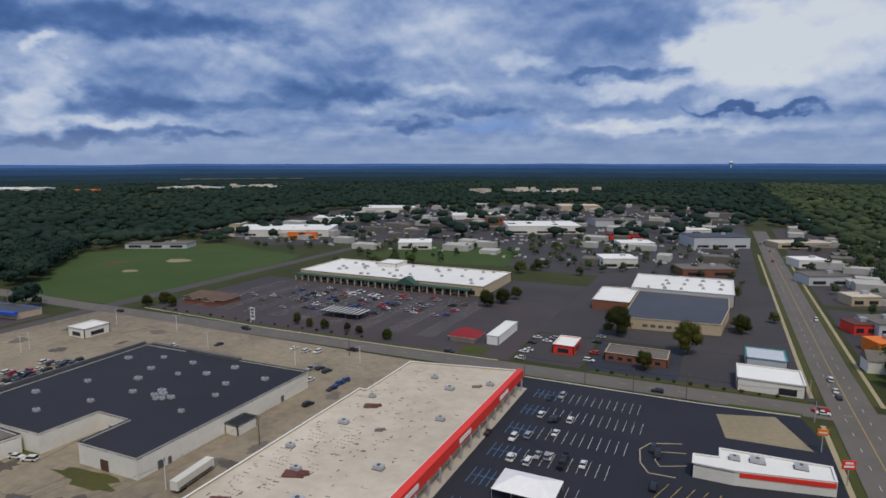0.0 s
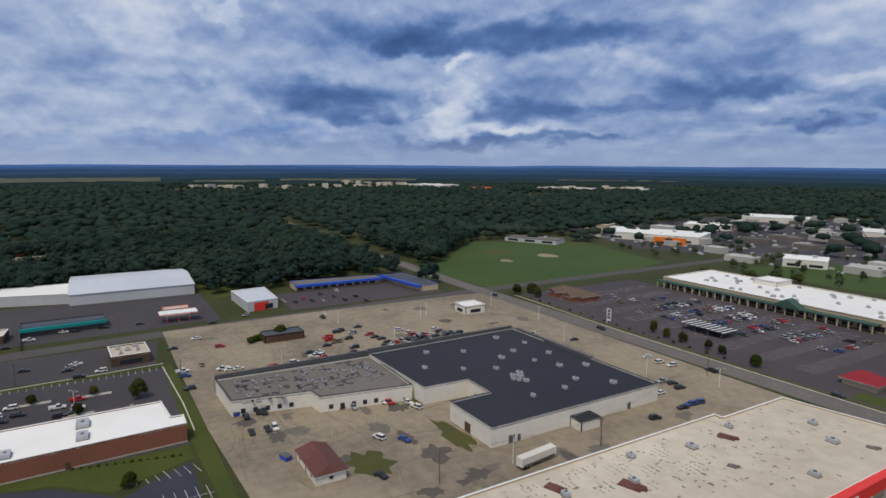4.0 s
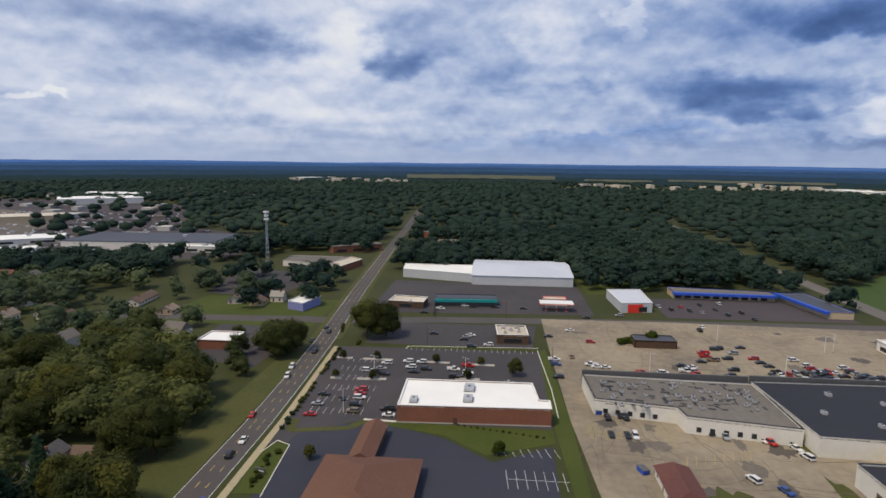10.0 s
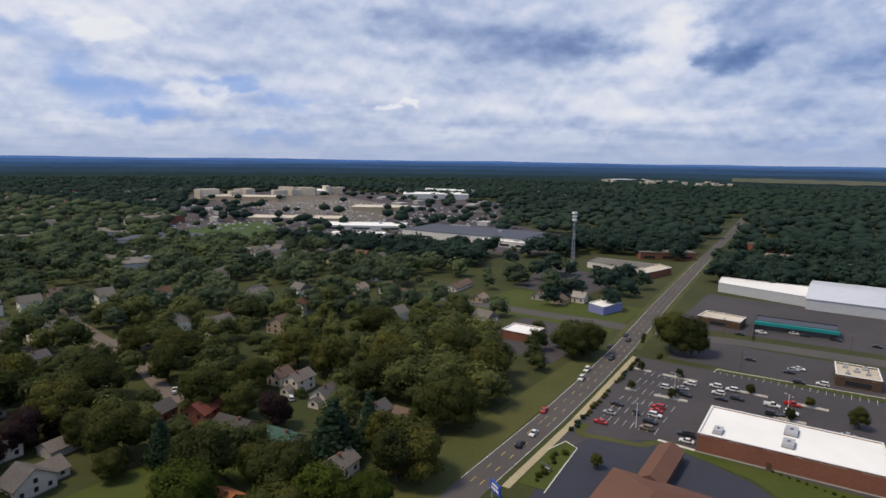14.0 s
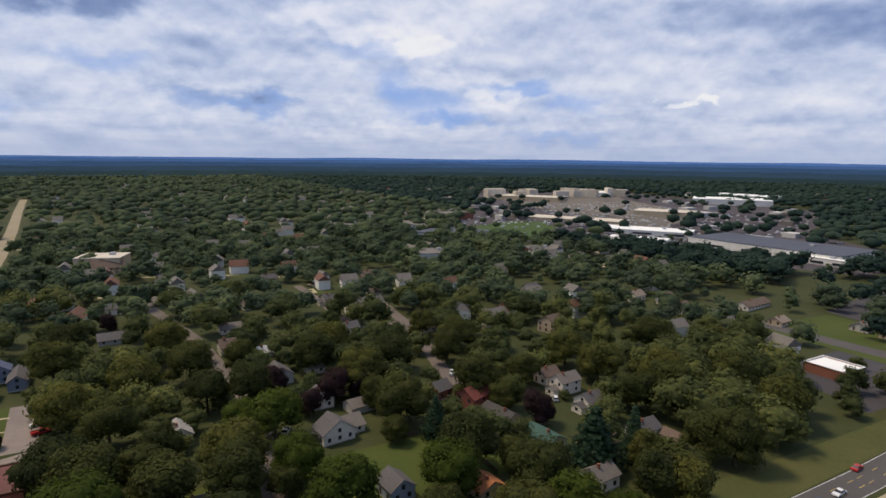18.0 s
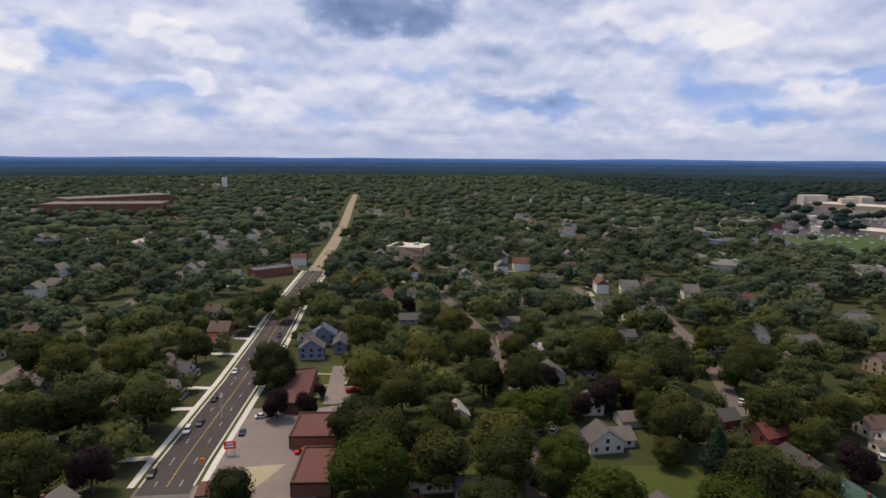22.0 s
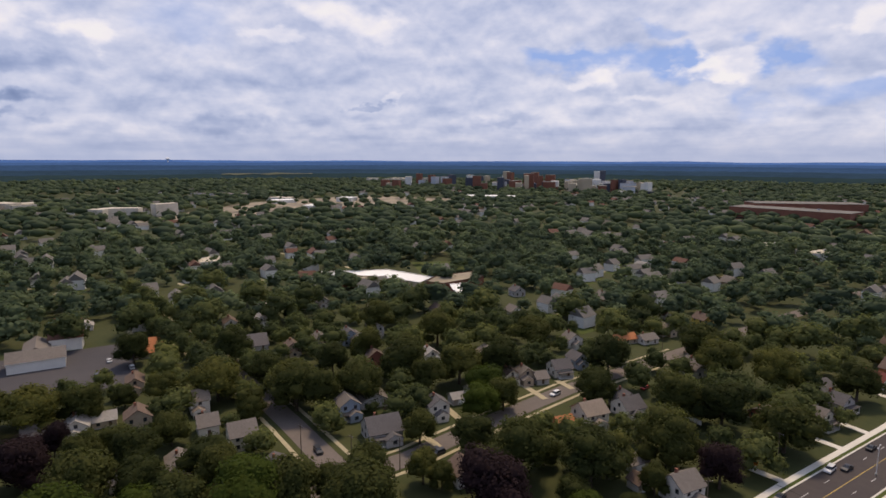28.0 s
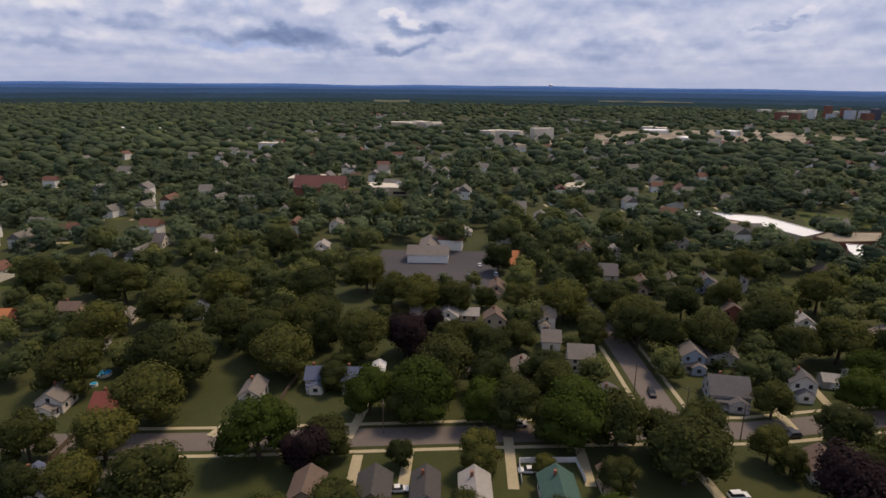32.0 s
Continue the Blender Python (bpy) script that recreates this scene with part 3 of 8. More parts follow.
slab("lawn", [(-196, -42), (-196, 24), (-186, 24), (-176, 2), (-188, -12), (-193, -32)], 0.075, M["lawn"], "mown grass behind the white-roofed shop", "lawn")
slab("lawn", rect(-18, -128, -110, -160), 0.02, M["lawn"], "green backyard lawn", "lawn")
slab("soil", [(3, 225), (22, 231), (31, 207), (6, 206)], 0.07, M["sand"], "bare sandy soil lot", "soil")
slab("parking_lot", rect(-140, 300, -84.2, 425), 0.046, M["lot_mid"], "dark grey service yard beside the shopping strip")
slab("parking_lot", rect(-11.8, 252.2, 38, 299.8), 0.046, M["lot_mid"], "asphalt lots behind the white shop")
slab("parking_lot", rect(14.2, 300.2, 36, 480), 0.046, M["lot_mid"], "asphalt strip beside the main road")
slab("lawn", rect(-110, 252, -97, 262), 0.08, M["lawn"], "small mown lawn before the red-roofed restaurant", "lawn")

# ---------- commercial buildings ----------


def wall_run(poly, i):
    a, b = Vector(poly[i]), Vector(poly[(i + 1) % len(poly)])
    return a, b, (b - a).normalized(), (b - a).length


def store(name, label, poly, hgt, wallm, roofm, capm, parapet=0.6, openings=(), category="shop building", lower=None):
    """A flat-roofed building: one wall a side, roof, parapet cap; openings: (side, along, width, sill, height, material key)."""
    poly = ccw(poly)
    cx, cy = sum(p[0] for p in poly) / len(poly), sum(p[1] for p in poly) / len(poly)
    poly = [(x - cx, y - cy) for x, y in poly]
    t = thing(name, label, category, cx, cy)
    n = len(poly)
    walls = []
    for i in range(n):
        a, b, d, length = wall_run(poly, i)
        inward = Vector((-d.y, d.x)) * 0.35
        mb = MB().prism([tuple(a), tuple(b), tuple(b + inward), tuple(a + inward)], -0.2, hgt)
        walls.append(part("wall", mb, wallm, t))
        cap = MB().prism([tuple(a - inward * .25 - d * .08), tuple(b - inward * .25 + d * .08), tuple(b + inward * 1.3 + d * .08), tuple(a + inward * 1.3 - d * .08)], hgt + 0.004 * i, hgt + .14 + 0.004 * i)
        part("parapet_cap", cap, capm, t)
        if lower:
            part("plinth", MB().prism([tuple(a - inward * .15), tuple(b - inward * .15), tuple(b), tuple(a)], -0.1, lower[0]), lower[1], t)
    part("roof", MB().prism(poly, hgt - parapet - .3, hgt - parapet), roofm, t)
    for side, u, wd, sill, hg, key in openings:
        a, b, d, length = wall_run(poly, side)
        o = Vector((d.y, -d.x))
        c = a + d * (u * length if 0 <= u <= 1 else u) + o * .03
        rot = math.degrees(math.atan2(d.y, d.x))
        fr = part("door" if sill < .3 and hg > 2 else "window", MB().box(c.x, c.y, sill, wd + .2, .12, hg + .1, rot), M["dark_metal"] if key == "glass" else M[key], t)
        if key == "glass":
            c2 = c + o * .07
            part("pane", MB().box(c2.x, c2.y, sill + .08, wd, .03, hg - .08, rot), M["glass"], fr)
    return t, walls


def roof_units(t, cx, cy, z, spots, size=(2.2, 1.6, 1.1), rot=0):
    """Air handling units on a roof, in the plan's metres."""
    ox, oy = t.matrix_basis.translation.x, t.matrix_basis.translation.y
    for i, (x, y) in enumerate(spots):
        k = 0.8 + 0.45 * ((i * 37) % 10) / 10
        u = part("rooftop_unit", MB().box(x - ox, y - oy, z, size[0] * k, size[1] * k, size[2], rot), M["metal"], t, "grey metal rooftop air unit")
        part("fan_cowl", MB().cyl(x - ox, y - oy, z + size[2], .5 * k, .5 * k, .18, 10), M["dark_metal"], u)
        part("curb", MB().box(x - ox, y - oy, z - .02, size[0] * k + .4, size[1] * k + .4, .18, rot), M["dark_metal"], u)


# the dark-roofed store
A_POLY = [(-145.5, 106.5), (-145.5, 184), (-235, 182), (-233, 102.5), (-186.5, 104.5), (-185.5, 123.5), (-170, 123.5), (-170, 106)]
A, A_walls = store("department_store", "large white block store with black membrane roof", A_POLY, 7.0, M["wall_white"], M["roof_black"], M["black"], 0.5,
                   [(0, 8, 2.2, 0, 2.6, "dark_metal"), (0, 11, 1.0, 0, 2.2, "dark_metal"), (0, 33, 3, 0, 3, "white"), (0, 62, 1.4, 0, 2.4, "dark_metal"), (7, 11, 3.2, 0, 3.4, "brown"), (5, 6, 2.4, 0, 2.6, "dark_metal")])
roof_units(A, 0, 0, 6.5, [(-175, 140), (-178, 143), (-180, 141), (-177, 139), (-181, 145), (-173, 142), (-196, 128), (-200, 150), (-205, 160), (-215, 140), (-190, 160), (-180, 165), (-165, 160), (-160, 150), (-175, 175), (-195, 172), (-212, 172), (-225, 165), (-222, 125), (-205, 115), (-160, 135), (-155, 170), (-190, 140)])
annex, _ = store("annex_building", "small white annex with dark flat roof", rect(-145.4, 139.5, -139.8, 148.5), 3.6, M["wall_white"], M["roof_black"], M["black"], 0.2)
B, _ = store("shop_wing", "grey gravel-roofed shop wing with white walls", [(-211, 40), (-206, 67.5), (-199, 68.5), (-193, 103), (-233, 103.5), (-236, 39)], 6.0, M["wall_white"], M["roof_grey"], M["black"], 0.6,
             [(i % 2 * 2, 4 + 4.2 * (i // 2), 1.4, .9, 1.6, "glass") for i in range(10)])
roof_units(B, 0, 0, 5.4, [(random.Random(i).uniform(-231, -206), random.Random(i + 99).uniform(44, 99)) for i in range(44)], (1.5, 1.2, .8))
for ob, x0, y0, x1, y1, hh in ((A, -235.4, 103, -236.4, 182, 8.1), (A, -232, 182.2, -180, 183.9, 7.7), (B, -236.6, 39, -237.6, 103, 7.3)):
    part("back_parapet", MB().prism(ccw(rect(x0 - ob.location.x, y0 - ob.location.y, x1 - ob.location.x, y1 - ob.location.y)), 0, hh), M["dark_metal"], ob, "tall dark sign parapet along the street front")
# the store with the red fascia
C_POLY = [(-69.5, 40), (-69.5, 218.5), (-113, 210), (-113, 176), (-116, 176), (-116, 40)]
C, _ = store("discount_store", "long discount store with stained white roof and red fascia", C_POLY, 7.6, M["wall_beige"], M["roof_offwhite"], M["white"], 0.5)
cx, cy = C.location.x, C.location.y
part("fascia", MB().box(-68.3 - cx, 129 - cy, 4.6, 2.4, 180, 3.4), M["red"], C, "bright red metal fascia band")
for k in range(24):
    part("column", MB().box(-66.9 - cx, 44 + k * 7.5 - cy, 0, .5, .5, 4.6), M["metal"], C)
part("walkway", MB().box(-68 - cx, 129 - cy, 0, 4.6, 182, .18), M["concrete"], C, "raised concrete walkway under the fascia")
roof_units(C, 0, 0, 7.1, [(-108, 172), (-105, 150), (-100, 120), (-110, 130), (-86, 190), (-78, 165), (-96, 198), (-90, 108), (-80, 130), (-74, 200), (-104, 100)], (2.6, 1.8, 1.2))
rr = random.Random(8)
patches, vents = MB(), MB()
for i in range(260):
    px, py = rr.uniform(-114, -84) if i % 3 else rr.uniform(-114, -72), rr.uniform(60, 205)
    patches.box(px - cx, py - cy, 7.08, rr.uniform(.3, 1.6), rr.uniform(.15, .5), .05, rr.choice([0, 90, 12]))
for k in range(46):
    py = 62 + 1.9 * k
    for px in np.arange(-112, -94, 1.3):
        if math.sin(py * .35) * math.sin(px * .6) > .25:
            patches.box(float(px) - cx, py - cy, 7.08, .8, .22, .04)
part("tar_patch", patches, M["roof_grey"], C, "dark tar marks scattered over the roof")
for px, py, s in ((-104, 165, 5), (-99, 118, 6), (-108, 100, 5), (-78, 196, 3), (-92, 150, 2.5)):
    part("roof_debris", MB().box(px - cx, py - cy, 7.1, s, s * .6, .35, 20).box(px - cx + s * .4, py - cy + .8, 7.1, s * .5, s * .3, .6, 50), M["roof_maroon"] if s > 4 else M["roof_grey"], C, "old roof equipment and debris")
bx, by = B.matrix_basis.translation.x, B.matrix_basis.translation.y
rr = random.Random(15)
for i in range(90):
    px, py = rr.uniform(-232, -207), rr.uniform(44, 99)
    part("tar_patch", MB().box(px - bx, py - by, 5.39, rr.uniform(.8, 3.6), rr.uniform(.4, 1.5), .04 + .0005 * i, rr.choice([0, 90, 5, 80])), M["roof_black"], B)
# shopping strip
E_POLY = [(-291, 364), (-140, 364), (-140, 421), (-292, 421)]
E, _ = store("shopping_strip", "long white-roofed shopping strip with beige colonnade", E_POLY, 7.0, M["wall_beige"], M["roof_white"], M["white"], .5,
             [(0, 6 + 8.0 * i, 5.5, .5, 3.0, "glass") for i in range(18)])
cx, cy = E.location.x, E.location.y
part("awning", MB().prism([(-292 - cx, 358 - cy), (-148 - cx, 358 - cy), (-148 - cx, 364 - cy), (-292 - cx, 364 - cy)], 4.3, 5.0), ROOFS["green"], E, "grey-green canopy roof over the shopfronts")
for k in range(25):
    part("column", MB().box(-291.5 - cx + k * 5.9, 358.6 - cy, 0, .7, .7, 4.3), M["wall_beige"], E)
part("gable", MB().add([(-205 - cx, 357 - cy, 4.6), (-187 - cx, 357 - cy, 4.6), (-196 - cx, 357 - cy, 10), (-205 - cx, 364 - cy, 4.6), (-187 - cx, 364 - cy, 4.6), (-196 - cx, 364 - cy, 10)],
                       [(0, 1, 2), (5, 4, 3), (0, 3, 4, 1), (1, 4, 5, 2), (2, 5, 3, 0)]), ROOFS["green"], E, "pointed entrance gable")
roof_units(E, 0, 0, 6.5, [(random.Random(i).uniform(-285, -146), random.Random(i + 50).uniform(368, 417)) for i in range(30)], (2.2, 1.6, 1.2))
upper, _ = store("roof_house", "raised white plant room on the shopping strip", rect(-245, 402, -228, 420), 10.0, M["wall_white"], M["roof_white"], M["white"], .3)
# white-roofed shop with brick walls
F, _ = store("chain_shop", "brick shop with bright white flat roof", [(-196, -29), (-198.5, 23.8), (-206, 23.8), (-206, 20), (-222, 18.5), (-221, -29.5)], 6.4, M["wall_brick"], M["roof_white"], M["white"], .3,
             [(4, .75, 8, 0.3, 3, "glass"), (0, 20, 1.2, 0, 2.2, "brown")], lower=(.5, M["concrete"]))
roof_units(F, 0, 0, 6.1, [(-201, -24), (-214, -5), (-204, -5)], (5, 3.2, 1.3))
# brown-roofed building and its canopy


def hip(name, label, x0, y0, x1, y1, eave, rise, wallm, roofm, along="x", inset=1.0, over=.6, openings=(), category="building", gable=False, rot=0.0, origin=None):
    cx, cy = (x0 + x1) / 2, (y0 + y1) / 2
    t = thing(name, label, category, cx, cy, 0, rot)
    hx, hy = (x1 - x0) / 2, (y1 - y0) / 2
    part("wall", MB().box(0, 0, 0, 2 * hx, 2 * hy, eave), wallm, t)
    ex, ey = hx + over, hy + over
    if along == "x":
        r = ex if gable else max(ex - ey * inset, .2)
        ridge = [(-r, 0, eave + rise), (r, 0, eave + rise)]
        vs = [(-ex, -ey, eave), (ex, -ey, eave), (ex, ey, eave), (-ex, ey, eave)] + ridge
        fs = [(0, 1, 5, 4), (2, 3, 4, 5), (1, 2, 5), (3, 0, 4), (3, 2, 1, 0)]
    else:
        r = ey if gable else max(ey - ex * inset, .2)
        ridge = [(0, -r, eave + rise), (0, r, eave + rise)]
        vs = [(-ex, -ey, eave), (ex, -ey, eave), (ex, ey, eave), (-ex, ey, eave)] + ridge
        fs = [(1, 2, 5, 4), (3, 0, 4, 5), (0, 1, 4), (2, 3, 5), (3, 2, 1, 0)]
    part("roof", MB().add(vs, fs), roofm, t)
    part("fascia_board", MB().box(0, 0, eave - .22, 2 * ex - .1, 2 * ey - .1, .2), M["white"], t)
    for u, v, wd, sill, hg, side in openings:
        px, py, sx, sy = {"s": (u, -hy - .03, wd, .1), "n": (u, hy + .03, wd, .1), "w": (-hx - .03, u, .1, wd), "e": (hx + .03, u, .1, wd)}[side]
        fr = part("window" if sill > .3 else "door", MB().box(px, py, sill, sx + (.2 if sx > .1 else 0), sy + (.2 if sy > .1 else 0), hg), M["white"], t)
        part("pane", MB().box(px * 1.004, py * 1.004, sill + .1, sx, sy, hg - .2), M["glass"], fr)
    return t


G = hip("office_building", "low brick building under a broad brown shingle hip roof", -164, -44, -128, -17, 3.6, 4.2, M["wall_brick"], M["roof_brown"], "x", .9, 1.0)
hip("canopy_building", "drive-through canopy wing with brown shingle roof", -187, -38, -163.5, -31, 3.4, 2.0, M["brown"], M["roof_brown"], "x", 0.0, .4, gable=True)
hip("brick_cottage", "small white building with maroon shingle roof", -169.5, 51, -151.5, 60, 3.0, 2.2, M["wall_white"], M["roof_maroon"], "x", 0.3, .6,
    [(-6, 0, 1.2, 1, 1.2, "s"), (0, 0, 1.0, 0, 2.1, "s"), (5, 0, 1.2, 1, 1.2, "s"), (0, 0, 1.2, 1, 1.2, "e")])
# warehouse
W1, _ = store("warehouse", "grey metal warehouse wing with white roof", [(-452, -68), (-438, -14), (-476, -2), (-476, -70)], 6.5, M["wall_grey"], M["roof_white"], M["white"], .2)
W2 = hip("warehouse_hall", "wide grey metal warehouse with low pitched roof", -500, -14, -431, 59, 7.0, 3.2, M["wall_grey"], M["roof_metal"], "y", 0, .5, gable=True)
T, _ = store("teal_shops", "low row of shops with teal awning", [(-364, -34), (-366.5, 5), (-379, 4), (-377, -35)], 4.6, M["dark_metal"], M["roof_bluegrey"], M["black"], .4, [(3, 4 + 5.5 * i, 4, .5, 2.5, "glass") for i in range(7)])
part("awning", MB().prism([(-362 - T.location.x, -34 - T.location.y), (-364.5 - T.location.x, 5 - T.location.y), (-366.2 - T.location.x, 5 - T.location.y), (-364 - T.location.x, -34 - T.location.y)], 2.8, 4.5), M["teal"], T, "teal metal awning")
store("small_shop", "small white-roofed shop with brown walls", [(-357, -62), (-355, -40), (-369, -39), (-372, -60)], 4.2, M["brown"], M["roof_offwhite"], M["white"], .4, [(0, .5, 8, .5, 2, "glass")])
FF, _ = store("fast_food_restaurant", "fast food restaurant with cluttered white roof", [(-290, 5), (-290.5, 20.5), (-308, 19.5), (-308, 4)], 4.8, M["brown"], M["roof_offwhite"], M["white"], .5, [(0, .5, 9, .8, 2, "glass"), (3, .5, 8, .8, 2, "glass")])
roof_units(FF, 0, 0, 4.3, [(-295, 9), (-300, 12), (-304, 8), (-298, 16), (-305, 15)])
store("red_front_store", "white-roofed store with red entrance front", [(-361, 79), (-364, 98), (-402, 99), (-400, 77)], 6, M["wall_grey"], M["roof_metal"], M["white"], .3, [(0, .45, 9, 0, 5, "red"), (0, .7, 5, .4, 3, "glass")])
BL, _ = store("blue_roof_shops", "strip of shops with bright blue metal roof", [(-405, 122), (-403, 186), (-413, 186), (-421, 122)], 4.4, M["wall_beige"], M["roof_grey"], M["blue"], .4, [(0, 3 + 6 * i, 4, .5, 2.4, "glass") for i in range(10)])
part("awning", MB().prism([(-401.5 - BL.location.x, 121 - BL.location.y), (-400 - BL.location.x, 186 - BL.location.y), (-403 - BL.location.x, 186 - BL.location.y), (-405 - BL.location.x, 121 - BL.location.y)], 3.0, 4.6), M["blue"], BL, "bright blue metal awning")
B2, _ = store("blue_roof_shop", "dark-roofed shop wing with bright blue fascia", [(-411, 190), (-362, 198), (-362, 212), (-411, 208)], 4.4, M["wall_beige"], M["roof_bluegrey"], M["blue"], .4)
part("awning", MB().prism([(-411 - B2.location.x, 187.6 - B2.location.y), (-361 - B2.location.x, 195.6 - B2.location.y), (-361 - B2.location.x, 198.2 - B2.location.y), (-411 - B2.location.x, 190.2 - B2.location.y)], 3.0, 4.7), M["blue"], B2, "bright blue metal awning")
WR, _ = store("white_diner", "small white diner with roof sign posts", rect(-304, 190, -291, 204), 5, M["wall_white"], M["roof_white"], M["white"], .5, [(0, .5, 6, .8, 2, "glass"), (1, .5, 7, .8, 2, "glass")])
store("flat_restaurant", "low dark restaurant under a tree", rect(-302, 72, -292, 92), 4, M["brown"], M["roof_bluegrey"], M["dark_metal"], .4)
# beyond the street
D1, _ = store("big_store", "large grey-walled store with white roof", [(-50, 400), (11, 400), (11, 452), (-52, 450)], 8, M["wall_grey"], M["roof_white"], M["white"], .5)
roof_units(D1, 0, 0, 7.5, [(-40 + (i * 11) % 45, 405 + (i * 17) % 42) for i in range(14)])
D2, _ = store("dark_roof_store", "blue-grey roofed store with beige walls", [(-45, 326), (4, 331), (8, 369), (8, 399.5), (-45, 399.5)], 6, M["wall_beige"], M["roof_bluegrey"], M["wall_beige"], .4, [(0, 12 + 4 * i, 2.4, 1.6, 1.4, "dark_metal") for i in range(5)])
D3, _ = store("brick_store", "brick store with white flat roof", [(-68, 362), (-46, 362), (-46, 406), (-69, 403)], 6, M["wall_brick"], M["roof_white"], M["white"], .4)
store("brown_office", "low brown office building", rect(-44, 268, -17, 282), 3.8, M["wall_brick"], M["roof_grey"], M["wall_beige"], .3, [(0, 3 + 4 * i, 2, .9, 1.4, "glass") for i in range(6)])
store("red_restaurant", "small restaurant with red walls and white roof", rect(-68, 268, -58, 284), 4.4, M["red"], M["roof_white"], M["white"], .4, [(0, .5, 5, .8, 2, "glass"), (1, .5, 8, .8, 2, "glass")])
hip("red_roof_restaurant", "restaurant with dark red pyramid roof", -120, 266, -107, 277, 2.8, 3.4, M["wall_beige"], M["dark_red"], "x", .9, 1.2)
store("canopy", "white flat drive-in canopy on supports", rect(-101.5, 268, -95, 298), 4.5, M["white"], M["roof_white"], M["white"], .1)
store("white_bank", "white flat-roofed shop beside the crossing", rect(10, 254, 33.5, 272), 5.2, M["wall_white"], M["roof_white"], M["white"], .5, [(1, .5, 6, .5, 3, "red"), (0, .75, 6, .5, 2.5, "glass")])
store("green_roof_shop", "small shop with green roof edge", rect(14, 283, 30, 300), 5, M["wall_grey"], M["roof_metal"], M["teal"], .3)
FB, _ = store("drive_in_restaurant", "white-roofed drive-through restaurant with red band", [(33, 180), (33, 189), (4, 188), (4, 182), (-3, 181), (-3, 175), (8, 175)], 4.4, M["wall_white"], M["roof_white"], M["white"], .4)
part("red_band", MB().box(21 - FB.location.x, 177.6 - FB.location.y, 2.6, 24, .3, 1.4, 11), M["red"], FB)
roof_units(FB, 0, 0, 4.0, [(8, 183), (14, 184), (25, 185)], (3.4, 2.2, 1.2))
# tent
tent = thing("sale_tent", "white pitched canvas sale tent on poles", "tent", -43, 146.5)
part("canvas", MB().add([(-8.5, -6, 2.8), (8.5, -6, 2.8), (8.5, 6, 2.8), (-8.5, 6, 2.8), (-3, 0, 5), (3, 0, 5)], [(0, 1, 5, 4), (2, 3, 4, 5), (1, 2, 5), (3, 0, 4)]), M["tent"], tent)
for sx in (-8.3, -2.8, 2.8, 8.3):
    for sy in (-5.8, 5.8):
        part("pole", MB().cyl(sx, sy, 0, .06, .06, 2.85, 6), M["metal"], tent)
# brown-brick restaurant by the field, carport
hip("brick_restaurant", "brown brick restaurant with brown hip roof", -312, 273, -280, 288, 3.4, 3.0, M["wall_brick"], ROOFS["brown"], "x", .8, .8)
for gx in (-304, -289):
    hip("restaurant_gable", "brick front gable of the restaurant with brown roof", gx - 4, 268, gx + 4, 276, 3.2, 2.6, M["wall_brick"], ROOFS["brown"], "y", 0, .5, gable=True)
canopy = thing("filling_station", "white filling station canopy with red edge on posts", "filling station", -361.5, 40.5)
part("roof", MB().box(0, 0, 4.4, 9, 20, .9), M["white"], canopy)
part("edge_band", MB().box(0, 0, 4.5, 9.2, 20.2, .35), M["red"], canopy, "red band round the canopy")
for sy in (-6, 0, 6):
    part("post", MB().box(0, sy, 0, .4, .4, 4.4), M["white"], canopy)
    part("pump", MB().box(1.4, sy, 0, .6, .9, 1.7), M["red"], canopy)
    part("island", MB().box(.7, sy, 0, 3.2, 1.4, .2), M["concrete"], canopy)
store("station_shop", "small white station shop with red front", rect(-382, 34, -374, 48), 4.0, M["wall_white"], M["roof_offwhite"], M["red"], .4, [(1, .3, 4, .6, 2.2, "glass"), (1, .75, 4, .6, 2.2, "glass")])
carport = thing("carport", "open dark carport with white roof slats", "carport", -195.5, 284)
part("roof", MB().box(0, 0, 3.2, 26, 13, .3), M["roof_black"], carport)
for k in range(9):
    part("slat", MB().box(-12.4 + 3.1 * k, 0, 3.51, .8, 13, .12), M["white"], carport)
for k in range(4):
    for sy in (-6, 6):
        part("post", MB().box(-12 + 8 * k, sy, 0, .3, .3, 3.2), M["dark_metal"], carport)
# along the side road
store("long_office", "long low building with grey flat roof", [(-485, -176), (-478, -131), (-511, -126), (-512, -178)], 5, M["wall_white"], M["roof_grey"], M["brown"], .4, [(0, .2, 8, .6, 2.2, "glass"), (0, .6, 8, .6, 2.2, "glass")])
store("office_wing", "low brick wing with pale flat roof", [(-477.6, -130.5), (-457, -121.2), (-497, -110.6), (-509.6, -123.2)], 5.4, M["wall_brick"], M["roof_offwhite"], M["white"], .4, [(0, .5, 9, .6, 2.4, "glass")])
store("blue_shop", "blue-walled shop with white roof", [(-344, -121), (-339, -110), (-358, -105), (-363, -117)], 5, M["wall_blue"], M["roof_white"], M["white"], .3)
store("corner_shop", "corner shop with white roof behind trees", rect(-280, -137, -265, -120), 4.4, M["wall_brick"], M["roof_white"], M["white"], .4)
